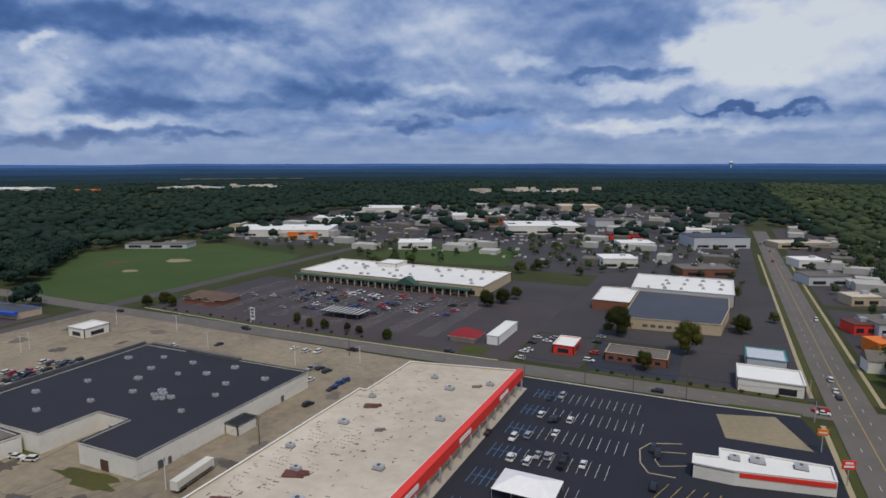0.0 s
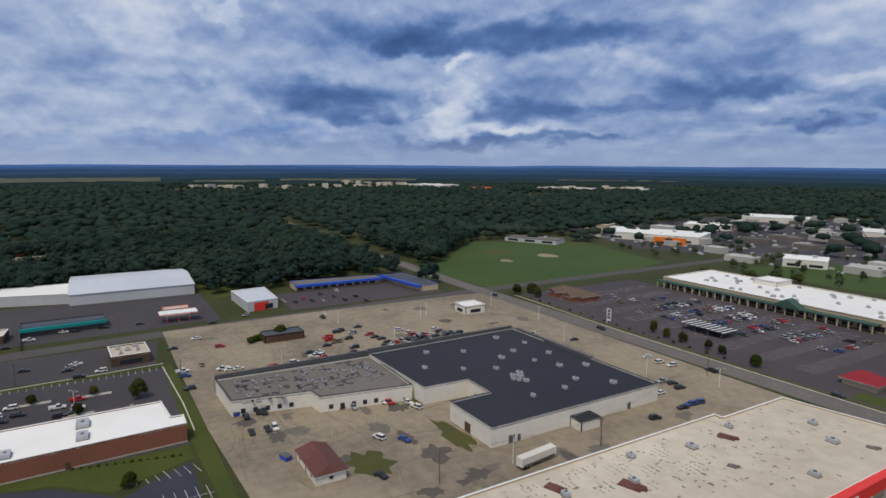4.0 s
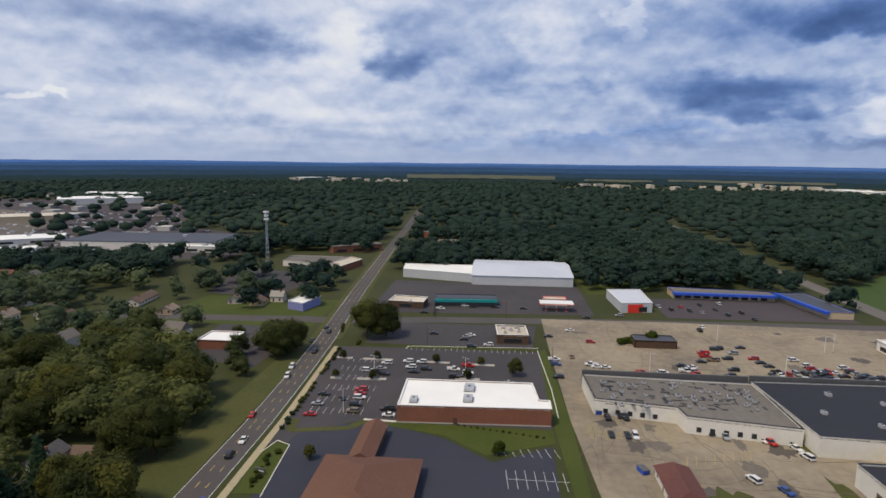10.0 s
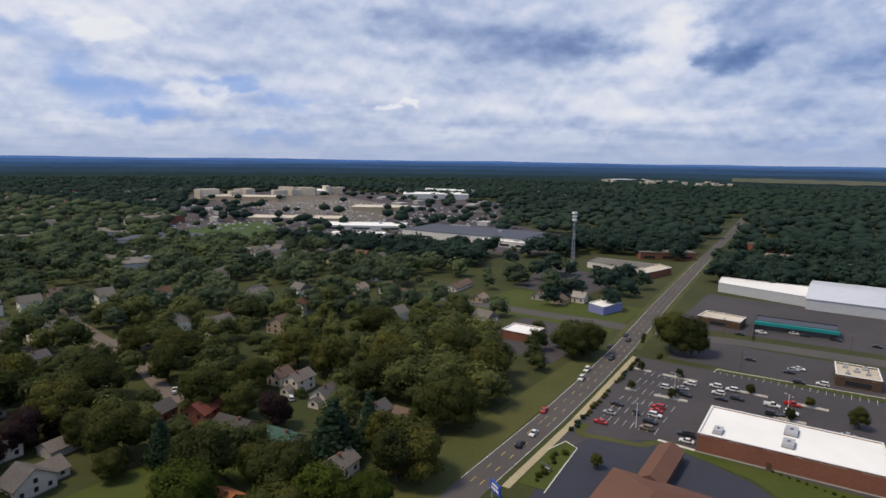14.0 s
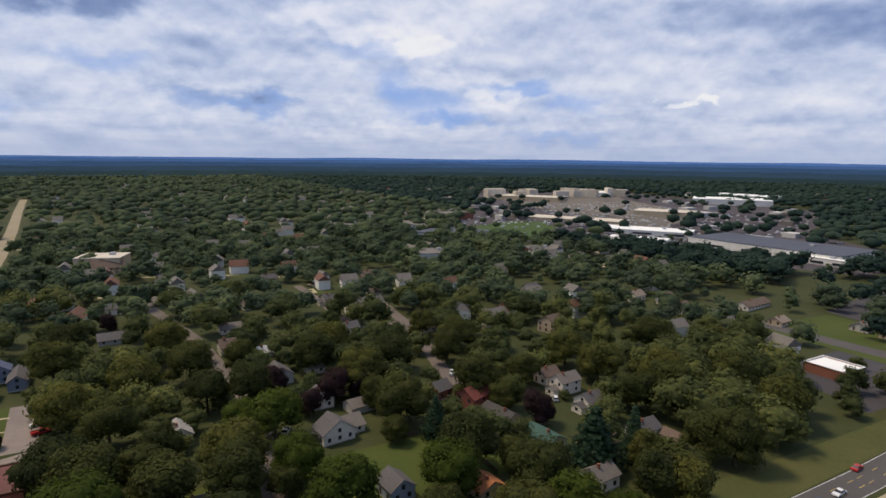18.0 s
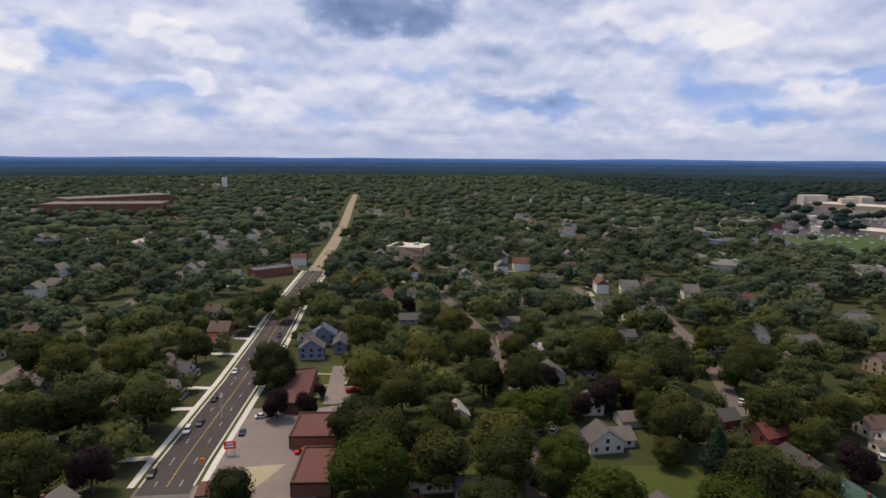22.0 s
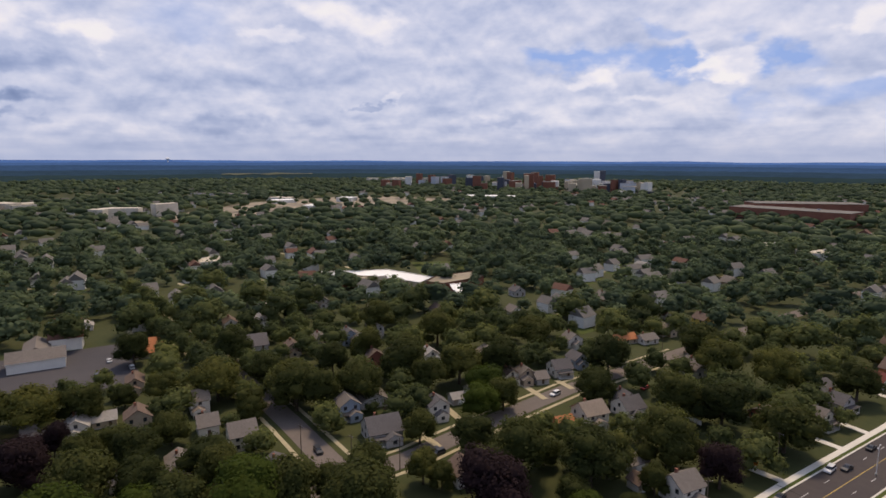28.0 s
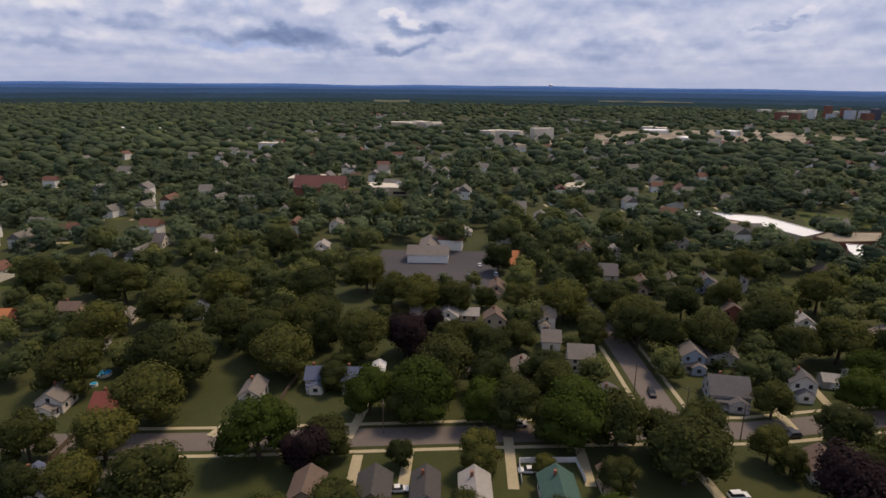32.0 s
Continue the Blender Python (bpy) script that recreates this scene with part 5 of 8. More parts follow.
def tree_kind(seed, kind, material):
    """A template of unit trees 12 m high."""
    rnd = random.Random(seed)
    if kind == "spruce":
        lobes = [(0, 0, 1.6 + 10.2 * (i / 9), 2.7 * (1 - i / 10.5) + .25) for i in range(10)]
        vs, fs = quad_cloud(rnd, lobes, 1000, .32, .85)
    else:
        r = {"round": 5.0, "tall": 3.9, "wide": 6.0}[kind]
        vs, fs = quad_cloud(rnd, lobes_round(rnd, 16, r, 12.0), 3400, .24, .90)
    crown = bpy.data.meshes.new("crown")
    crown.from_pydata(vs, [], fs, shade_flat=False)
    crown.materials.append(material)
    return trunk_mesh(rnd, 12.0, .26).mesh("trunk", M["bark"]), crown


KINDS = {"round": [tree_kind(i, "round", GREEN) for i in range(5)], "tall": [tree_kind(20 + i, "tall", GREEN) for i in range(2)], "wide": [tree_kind(30 + i, "wide", GREEN) for i in range(3)],
         "lime": [tree_kind(40, "round", LIME), tree_kind(41, "wide", LIME)], "purple": [tree_kind(50, "round", PURPLE)], "spruce": [tree_kind(60, "spruce", SPRUCE)]}
TREE_LABEL = {"round": "leafy green broadleaf tree with rounded crown", "tall": "slender leafy green broadleaf tree", "wide": "broad spreading green shade tree", "lime": "bright light-green broadleaf tree",
              "purple": "dark purple-leaved ornamental tree", "spruce": "dark green conical spruce tree"}
TREES = []


def tree(x, y, hgt, kind="round", squash=1.0, seed=0):
    rnd = random.Random(int(x * 31 + y * 17) + seed)
    tr, cr = rnd.choice(KINDS[kind])
    t = thing("tree", TREE_LABEL[kind], "tree", x, y, 0, rnd.uniform(0, 360), "trees of the neighbourhood")
    s = hgt / 12.0
    t.scale = (s * squash * 1.08, s * squash * 1.08, s * 1.02)
    part("trunk", tr, None, t)
    part("crown", cr, None, t)
    TREES.append((x, y, 4.0 * s))
    return t


def shrub(x, y, hgt):
    return tree(x, y, hgt, "wide", 1.2)


# marked trees: x, y, height, kind
MARKED = [(-293, -61, 20, "wide"), (-296, -52, 18, "wide"), (-268, -92, 16, "wide"), (-257, -95, 15, "wide"), (-246, 13, 8, "round"), (-45, 311, 17, "round"), (-10, 293, 16, "round"), (-26, 262, 9, "round"), (14, 340, 11, "round"), (-128, 340, 11, "round"), (-122, 352, 10, "wide"), (-118, 366, 9, "round"), (-134, 352, 8, "wide"),
          (49, -224, 14, "wide"), (44, -216, 12, "round"), (28, -212, 6, "purple"), (-300, 82, 7, "lime"), (-318, 262, 8, "wide"), (-322, 252, 8, "round"), (-308, 258, 7, "wide"),
          (-210, 258, 6, "tall"), (-200, 256, 6, "tall"), (-190, 256, 6, "round"), (-176, 257, 6, "tall"), (-168, 256, 5, "round"), (-150, 254, 6, "lime"), (-215, 264, 5, "round")]
MARKED_2 = [(-168, -51, 4.6, "round"), (-177, 6, 5, "lime"), (-85, -196, 12, "purple"), (-58, -215, 12, "purple"), (-3, -330, 11, "purple"), (194, 6, 12, "purple"), (118, -84, 9, "round"),
            (140, 20, 15, "lime"), (138, 8, 14, "wide"), (137, -12, 14, "lime"), (130, -28, 13, "round"), (190, 60, 17, "wide"), (182, 44, 16, "wide"), (200, 48, 16, "wide"), (126, -56, 12, "wide"),
            (-138, -108, 16, "tall"), (-133, -102, 14, "tall"), (-140, -115, 17, "spruce"), (-48, -150, 15, "lime"), (-40, -183, 14, "lime"), (-2, -175, 12, "spruce"), (3, -160, 15, "wide")]
for q in MARKED + MARKED_2:
    tree(*q)

KEY = {"r": "round", "w": "wide", "l": "lime", "p": "purple", "s": "spruce", "t": "tall"}
LEFT = []   # trees past the nearest, joined below


def crowns(text):
    """Street and garden trees: x y height kind spread; the far ones join the canopy."""
    for line in text.strip().splitlines():
        x, y, hgt, k, fat = line.split()
        x, y, hgt, fat = float(x), float(y), float(hgt), float(fat)
        if math.hypot(x - EYE.x, y) < 300 and len(TREES) < 250:
            tree(x, y, hgt, KEY[k], fat)
        else:
            LEFT.append((x, y, hgt, fat * 1.1))
            TREES.append((x, y, 4.0 * hgt / 12))


crowns("""
114 99 14.0 r 1.12
114 80 16.2 r 1.14
97 60 17.5 r 1.15
118 44 18.0 l 1.25
152 79 18.0 r 1.25
182 76 18.0 r 1.25
147 110 18.0 r 1.25
156 -0 18.0 r 1.25
127 -45 17.3 r 1.14
114 -58 18.0 r 1.25
220 135 18.0 r 1.25
226 175 18.0 r 1.25
109 -41 10.0 r 1.07
172 -14 15 r 1.15
123 -81 10.8 r 1.08
97 88 11.4 r 1.09
""")
crowns("""
97 -88 16.9 p 1.14
-54 -128 18.5 l 1.22
-103 -98 16.2 l 1.14
102 -88 18.5 p 1.19
129 -35 18.1 l 1.15
-112 -90 11.5 l 1.09
134 -20 16 r 1.15
125 -65 15.7 r 1.13
4 -145 18.5 l 1.22
140 6 18.5 l 1.22
-82 -124 16.7 l 1.14
-43 -142 10.8 r 1.08
-103 -111 18.5 w 1.02
-32 -147 17.1 r 1.14
-15 -150 18.5 t 1.44
142 -38 13 l 1.15
-127 -94 18.5 t 1.10
-131 -88 18.5 t 1.01
111 -105 18.5 w 1.02
97 -119 18.5 r 1.22
""")
crowns("""
133 78 18.5 r 1.18
-134 -94 18.5 t 1.51
-93 -134 18.5 r 1.22
2 -162 18.5 r 1.22
98 -127 14.9 r 1.13
-34 -161 18.5 r 1.22
105 -122 11.6 r 1.09
-53 -158 11.7 r 1.09
-126 -117 18.5 s 1.80
78 -149 14.2 p 1.12
9 -172 18.5 r 1.22
161 50 18.5 r 1.22
-16 -175 14.5 r 1.12
144 -92 12.2 r 1.10
-82 -159 9.9 r 1.06
94 -148 18.5 w 1.02
-95 -156 13.6 s 1.45
176 13 16.1 p 1.14
175 28 18.5 r 1.22
178 -1 13.7 r 1.12
""")
crowns("""
-49 -178 18.5 l 1.22
156 88 18.5 r 1.22
172 60 18.5 w 1.02
181 13 14.0 p 1.12
182 -10 12.8 r 1.11
-165 -99 18.5 w 1.02
-162 -106 16.6 r 1.14
-89 -170 18.5 w 1.02
184 -25 12.9 r 1.11
-3 -194 18.5 w 1.02
-130 -148 13.1 p 1.11
184 50 18.5 w 1.02
150 -120 13.2 l 1.11
30 -195 9.4 p 1.05
-64 -190 10.7 p 1.08
189 46 17.3 r 1.14
40 -195 10.8 p 1.08
190 -51 12.1 r 1.10
150 -130 13.5 r 1.11
184 -73 17.5 r 1.15
""")
crowns("""
-86 -186 12.2 r 1.10
-127 -163 13.6 r 1.12
80 -185 18.5 r 1.22
189 -67 18.5 r 1.22
-75 -197 13.9 p 1.12
184 -90 18.0 r 1.15
99 -182 18.5 r 1.22
112 -176 18.5 r 1.22
-47 -207 18.0 r 1.15
195 -68 18.5 r 1.22
-33 -210 16.7 r 1.14
162 -131 14.0 l 1.12
-123 -177 18.5 r 1.22
-76 -201 11.3 p 1.09
173 117 18.5 r 1.22
-168 -140 15.5 r 1.13
10 -215 18.3 r 1.15
137 -163 15.6 r 1.13
-87 -201 18.5 r 1.22
179 -116 15.7 r 1.13
""")
crowns("""
214 -2 15.8 r 1.13
214 12 18.5 r 1.22
-56 -214 11.6 p 1.09
213 -45 18.5 r 1.22
-90 -207 18.5 r 1.22
219 -27 13.2 r 1.11
-183 -138 18.5 r 1.22
180 -131 18.5 r 1.22
221 24 16.2 r 1.14
-204 -109 18.5 r 1.20
-146 -179 14.8 r 1.13
194 -113 18.5 r 1.20
224 -15 9.9 r 1.06
48 -224 18.5 w 1.02
199 107 18.5 t 1.56
218 -65 15.1 r 1.13
176 -148 18.5 r 1.22
-11 -235 18.5 r 1.22
223 57 18.5 r 1.22
200 -117 18.5 r 1.22
""")
crowns("""
-190 -148 18.5 r 1.22
215 -91 15.3 r 1.13
216 92 18.5 r 1.22
-177 -169 18.5 r 1.22
-78 -230 18.5 r 1.22
-108 -219 18.5 r 1.22
-31 -242 18.5 r 1.22
238 37 18.5 r 1.22
-213 -134 18.5 w 1.02
155 -189 18.5 r 1.19
-133 -216 16.0 r 1.14
-51 -248 14.5 r 1.12
-175 -187 18.5 r 1.21
224 -111 16.2 r 1.14
-89 -243 18.5 r 1.22
126 -221 18.5 r 1.22
109 -231 18.5 w 1.02
250 -59 18.2 r 1.15
16 -263 18.5 r 1.22
87 -248 16.7 r 1.14
""")
crowns("""
255 -60 15.2 r 1.13
-147 -230 18.5 r 1.22
196 -183 18.5 r 1.22
226 -149 18.5 r 1.22
227 150 18.5 w 1.02
-25 -277 18.5 r 1.20
272 -22 15.7 r 1.13
145 -238 18.5 r 1.22
150 -242 17.9 r 1.15
-140 -254 16.1 r 1.14
12 -290 18.5 r 1.22
-228 -187 18.5 r 1.22
-247 -168 16.5 r 1.14
259 -133 18.3 r 1.15
282 87 18.5 r 1.22
190 -231 16.8 r 1.14
294 50 18.5 r 1.22
-126 -282 18.5 r 1.18
-46 -305 18.5 l 1.18
41 -306 18.5 r 1.19
""")
crowns("""
-118 -289 13.3 p 1.11
123 -284 18.5 r 1.22
-15 -312 13.3 p 1.11
285 117 18.5 w 1.02
-273 -168 18.5 r 1.22
42 -313 18.5 r 1.22
-85 -307 18.5 r 1.22
-214 -239 18.5 r 1.22
315 1 18.5 r 1.22
311 -61 18.5 r 1.22
-200 -257 18.5 r 1.22
304 -95 18.5 l 1.22
-116 -304 18.5 r 1.22
63 -317 15.8 r 1.13
222 -233 18.5 r 1.22
308 98 18.5 r 1.22
257 -199 18.5 r 1.22
323 -28 18.5 r 1.22
310 -99 18.5 l 1.22
-182 -278 18.5 r 1.22
""")
crowns("""
84 -319 18.5 r 1.22
286 -169 18.5 r 1.22
-166 -297 18.5 r 1.22
-246 -239 18.5 r 1.22
76 -331 18.5 r 1.22
284 183 18.5 r 1.22
117 -320 18.5 r 1.22
54 -338 18.5 r 1.22
205 -272 18.5 r 1.22
-157 -309 18.5 r 1.17
323 -118 18.5 r 1.22
-36 -352 18.5 r 1.22
353 -58 18.5 r 1.22
347 -94 18.5 r 1.22
-69 -361 18.5 r 1.22
40 -377 18.5 r 1.22
373 43 18.5 r 1.22
22 -382 18.5 r 1.22
372 103 18.5 r 1.22
398 -80 18.5 r 1.22
""")
crowns("""
-144 456 12 r 1.1
-134 472 11 w 1.0
12 346 8 r 1.2
13 440 7 r 1.1
-149 597 9 r 1.1
-269 436 10 r 1.2
-255 445 11 w 1.1
-245 459 10 r 1.2
-299 423 9 r 1.2
-76 560 9 r 1.2
-97 586 9 w 1.1
-98 465 8 r 1.0
31 371 7 r 1.1
340 -178 11 r 1.2
352 -174 12 w 1.0
322 -196 10 r 1.2
306 -198 11 r 1.2
""")
SPARSE = [(-258, -95), (-268, -140), (-300, -185), (-360, -262), (-480, -262), (-570, -120), (-420, -95)]
GROVE = [(-148, -100), (-215, -97), (-240, -106), (-250, -140), (-246, -172), (-186, -166), (-168, -120)]
rnd = random.Random(11)
SPOTS = []
cell = 11.6
for iy in range(-50, 32):
    for ix in range(-34, 46):
        x, y = ix * cell + rnd.uniform(-4.2, 4.2), iy * cell + rnd.uniform(-4.2, 4.2)
        r = math.hypot(x - EYE.x, y - EYE.y)
        u, hv, pick, fat = rnd.random(), rnd.random(), rnd.random(), rnd.uniform(1.0, 1.32)
        if r < 95 or r > 330 or (y > -60 and x < 62):
            continue
        grove = inside(x, y, GROVE)
        if u > (.98 if grove else .85) or near_road(x, y, 1.0) or any(inside(x, y, p) for p in LIMITS):
            continue
        if inside(x, y, SPARSE) and u > .22:
            continue
        hgt = 14 + 5 * hv if grove else 7 + 7 * hv
        if hides_road(x, y, hgt, SMALL[-1:] if grove else SMALL) and (u > .2 or inside(x, y, SPARSE) or grove):
            if hides_road(x, y, 3.5) or u > .6:
                continue
            hgt = 4 + 2.5 * hv
        if not grove and hides_house(x, y, hgt):
            if hides_house(x, y, 3.0) or u > .55:
                continue
            hgt = 4 + 3 * hv
        if any(math.hypot(x - a, y - b) < c * 1.3 + (2.5 if grove else 3.5) for a, b, c in TREES if abs(x - a) < 15):
            continue
        SPOTS.append((r, x, y, hgt, "round" if pick < .48 else "wide" if pick < .74 else "tall" if pick < .82 else "lime" if pick < .91 else "spruce" if pick < .955 else "purple", fat))
SPOTS.sort()
room = sum(o.name.startswith("tree") for o in bpy.data.objects)
room = max(0, 289 - room)
for r, x, y, hgt, kind, fat in SPOTS[:room]:
    tree(x, y, hgt, kind, fat)
LEFT += [(x, y, hgt, fat * 1.1) for r, x, y, hgt, kind, fat in SPOTS[room:]]

for k in range(27):   # street trees that close over the side street
    for side in (-1, 1):
        x = 200 + 9 * k + rnd.uniform(-2, 2)
        LEFT.append((x, -61 + (x - 200) * .155 + side * rnd.uniform(6, 7.5), rnd.uniform(9, 15), rnd.uniform(1.0, 1.3)))

# woods beyond: joined crowns


def template(seed, count, size, n, tall=12.0, r=5.2):
    rnd = random.Random(seed)
    vs, fs = quad_cloud(rnd, lobes_round(rnd, n, r, tall), count, size, .92 if count < 50 else .82)
    return np.array(vs), fs


def scatter(name, label, spots, temps, material, seed, calm=40.0, jitter=.45):
    """Many crowns in one mesh: spots of x, y, height, spread."""
    rnd = np.random.default_rng(seed)
    allv, loops, starts, tints = [], [], [], []
    base = pos = 0
    for x, y, hgt, k in spots:
        vs, fs = temps[int(rnd.integers(len(temps)))]
        a = rnd.uniform(0, math.tau)
        c, s, sc = math.cos(a), math.sin(a), hgt / 12.0
        v = np.empty_like(vs)
        v[:, 0] = (vs[:, 0] * c - vs[:, 1] * s) * sc * k + x
        v[:, 1] = (vs[:, 0] * s + vs[:, 1] * c) * sc * k + y
        v[:, 2] = vs[:, 2] * sc * 1.04
        allv.append(v)
        tints.append(np.full(len(vs), min(1, max(0, .45 + .55 * noise.noise(Vector((x / calm, y / calm, seed))) + rnd.uniform(-jitter, jitter))), dtype=np.float32))
        for f in fs:
            loops += [i + base for i in f]
            starts.append(pos)
            pos += len(f)
        base += len(vs)
    me = bpy.data.meshes.new(name)
    v = np.concatenate(allv)
    me.vertices.add(len(v))
    me.vertices.foreach_set("co", v.ravel())
    me.loops.add(len(loops))
    me.loops.foreach_set("vertex_index", np.array(loops, dtype=np.int32))
    me.polygons.add(len(starts))
    me.polygons.foreach_set("loop_start", np.array(starts, dtype=np.int32))
    me.attributes.new("tint", "FLOAT", "POINT").data.foreach_set("value", np.concatenate(tints))
    me.materials.append(material)
    me.update(calc_edges=True)
    return tagged(new(name, me), label, "trees", kind="stuff")


CLEAR = [[(-348, -562), (-412, -490), (-465, -381), (-500, -251), (-640, -230), (-760, -420), (-1095, -560), (-1207, -1196), (-848, -1306), (-420, -700)],
         [(-352, 240), (-437, 238), (-569, 378), (-560, 480), (-640, 927), (-300, 1250), (-85, 1300), (110, 900), (110, 420), (40, 240)], [(-1780, 190), (-1830, 900), (-2040, 1160), (-2300, 900), (-2300, 190)],
         [(1377, 67), (1392, -107), (1685, -128), (1661, 82)], [(400, -208), (372, -232), (374, -272), (420, -302), (450, -260)], rect(455, 78, 492, 148), rect(560, 300, 640, 380), [(900, -60), (1200, -300), (1300, -600), (1000, -800), (960, -400)],
         [(1345, -1016), (1120, -1160), (836, -1140), (940, -1480), (1480, -1560), (1800, -1250)], [(-1330, 940), (-1180, 960), (-1200, 1140), (-1420, 1140)]]
import collections

BARE = [[(-379, -641), (-495, -683), (-541, -656), (-501, -587), (-410, -530), (-369, -559)], [(-744, -1102), (-1186, -1170), (-1002, -969), (-847, -642), (-597, -513), (-561, -595), (-637, -730), (-703, -979)]]

def built_up(x, y):
    """True in blocks of houses with thin tree cover."""
    return noise.noise(Vector((x / 120, y / 120, 21.0))) > -.02


FAR_HOUSES = []   # x, y, width, depth, wall height, turn
taken = set()
rh = random.Random(77)
for i in range(2400):
    an, r = rh.uniform(0, math.tau), rh.uniform(17, 42) ** 2
    x, y = r * math.cos(an), r * math.sin(an)
    if r < 310 or (x < 62 and y > -120) or (x < -420 and y > -520) or near_road(x, y, 3) or any(inside(x, y, p) for p in CLEAR + LIMITS) or inside(x, y, SPARSE) or x > 60 and y > 420:
        continue
    if not built_up(x, y) and i % 4:
        continue
    if any(math.hypot(x - a, y - b) < 22 for a, b, c in HOUSES) or (x // 22, y // 22) in taken:
        continue
    taken.add((x // 22, y // 22))
    FAR_HOUSES.append((x, y, rh.uniform(7.5, 10.5), rh.uniform(9, 14), rh.uniform(5, 7), rh.choice([0, 90]) + rh.uniform(-12, 12)))
KEEP = collections.defaultdict(list)
for q in FAR_HOUSES:
    KEEP[int(q[0] // 40), int(q[1] // 40)].append(q)
for hx, hy, half in HOUSES:
    if math.hypot(hx, hy) > 270:
        KEEP[int(hx // 40), int(hy // 40)].append((hx, hy))


def fronts_house(x, y, hgt, r):
    """True where a crown would cover a far house."""
    dx, dy = x / r, y / r
    reach = r * hgt / 90 * .2
    for i in (-1, 0, 1):
        for j in (-1, 0, 1):
            for q in KEEP[int(x // 40) + i, int(y // 40) + j]:
                ex, ey = q[0] - x, q[1] - y
                s, c = ex * dx + ey * dy, abs(ex * dy - ey * dx)
                if -8 < s < reach + 3 and c < 6.5:
                    return True
    return False


MIDS, WOODS = [], []
cell = 14.2
for iy in range(-50, 51):
    for ix in range(-50, 51):
        x, y = ix * cell + rnd.uniform(-4, 4), iy * cell + rnd.uniform(-4, 4)
        r = math.hypot(x + 5, y)
        u, hv = rnd.random(), rnd.random()
        if not 330 < r < 700:
            continue
        town = (x > 72 or y < -150) and not (x < -400)
        if x > -345 and 60 < y < 470 and x < 72:
            continue
        if x > 72 and y > 330 and u > .6:
            continue
        if u > ((.60 if built_up(x, y) else .95) if town else .97) or near_road(x, y, 0 if town else 7) or any(inside(x, y, p) for p in LIMITS) or (any(inside(x, y, p) for p in CLEAR) and u > .32):
            continue
        if any(inside(x, y, p) for p in BARE) and u > .03:
            continue
        if inside(x, y, SPARSE) and u > .3:
            continue
        if any(math.hypot(x - a, y - b) < c + 3 for a, b, c in HOUSES if abs(x - a) < 14):
            continue
        hgt = (8 + 10 * hv) if town else 13 + 7 * hv
        if town and fronts_house(x, y, hgt, r):
            continue
        if any(inside(x, y, p) for p in CLEAR[:2]):
            MIDS.append((x, y, 5 + 4 * hv, rnd.uniform(1.0, 1.3)))
        else:
            (MIDS if town else WOODS).append((x, y, hgt, rnd.uniform(1.1, 1.65) if town else rnd.uniform(1.25, 1.65)))
scatter("tree_canopy", "leafy green shade trees between the houses", LEFT, [template(110 + i, 560, .42, 10) for i in range(6)], GREEN_WIDE, 4)
MID_T = [template(70 + i, 130, .66, 7) for i in range(6)]
scatter("tree_canopy", "dense green tree canopy over the neighbourhood and woods, lightened as by haze", MIDS, MID_T, GREEN_TOWN_HAZE, 5, 60.0, .4)
scatter("tree_canopy", "dense dark green woods beyond the stores, tinted as by haze", WOODS, MID_T, GREEN_FAR_HAZE, 7, 120.0, .22)
FARS = []
cell = 20.0
for iy in range(-119, 120):
    for ix in range(-119, 120):
        x, y = ix * cell + rnd.uniform(-8, 8), iy * cell + rnd.uniform(-8, 8)
        r = math.hypot(x, y)
        u, hv = rnd.random(), rnd.random()
        az_here = math.degrees(math.atan2(-x, y)) % 360
        if not 690 < r < 2380 or 315 < az_here < 342:
            continue
        if (any(inside(x, y, p) for p in CLEAR) and u > .2) or near_road(x, y, 1) or any(inside(x, y, p) for p in BARE) and u > .03:
            continue
        if x > -400 and y < 300 and built_up(x, y) and u > .62:
            continue
        if r < 1750 and fronts_house(x, y, 12, r):
            continue
        FARS.append((x, y, 9 + 9 * hv, rnd.uniform(1.2, 1.9)))
FAR_T = [template(90 + i, 2, 2.0, 0, 12, 6.5) for i in range(6)]
FARS = [tuple(q) for q in FARS]
# far crowns by side: leaf colour stands in for sun and cloud shade
TOWN_SIDE = [q for q in FARS if (q[0] > 110 or q[1] < -170) and q[0] > -500]
scatter("far_woods", "far dark green woods reaching to the horizon, tinted as by haze", [q for q in FARS if not ((q[0] > 110 or q[1] < -170) and q[0] > -500)], FAR_T, GREEN_FAR_HAZE, 6, 220.0, .16)
scatter("tree_canopy", "far green shade trees over the town, lightened as by haze", TOWN_SIDE, FAR_T, GREEN_TOWN_HAZE, 8, 160.0, .3)

# ---------- road markings ----------
dashes("lane_marking", MAIN[1:4], .15, 3, 9, 3.6, .062, M["paint_white"], "white dashed lane lines on the main road")
dashes("lane_marking", MAIN[1:4], .15, 3, 9, -3.6, .062, M["paint_white"], "white dashed lane lines on the main road")
dashes("lane_marking", MAIN[1:4], .25, 400, 0, .2, .062, M["paint_yellow"], "yellow centre line of the main road")
dashes("lane_marking", SOUTH, .15, 3, 9, 3.4, .075, M["paint_white"], "white dashed lane lines on the new road")
dashes("lane_marking", SOUTH, .15, 3, 9, -3.4, .075, M["paint_white"], "white dashed lane lines on the new road")
dashes("lane_marking", SOUTH, .2, 400, 0, 0, .075, M["paint_yellow"], "yellow centre line of the new road")
dashes("lane_marking", CROSS[1:8], .2, 400, 0, 4.6, .058, M["paint_white"], "white edge line of the side road")
dashes("lane_marking", CROSS[1:8], .2, 400, 0, -4.6, .058, M["paint_white"], "white edge line of the side road")
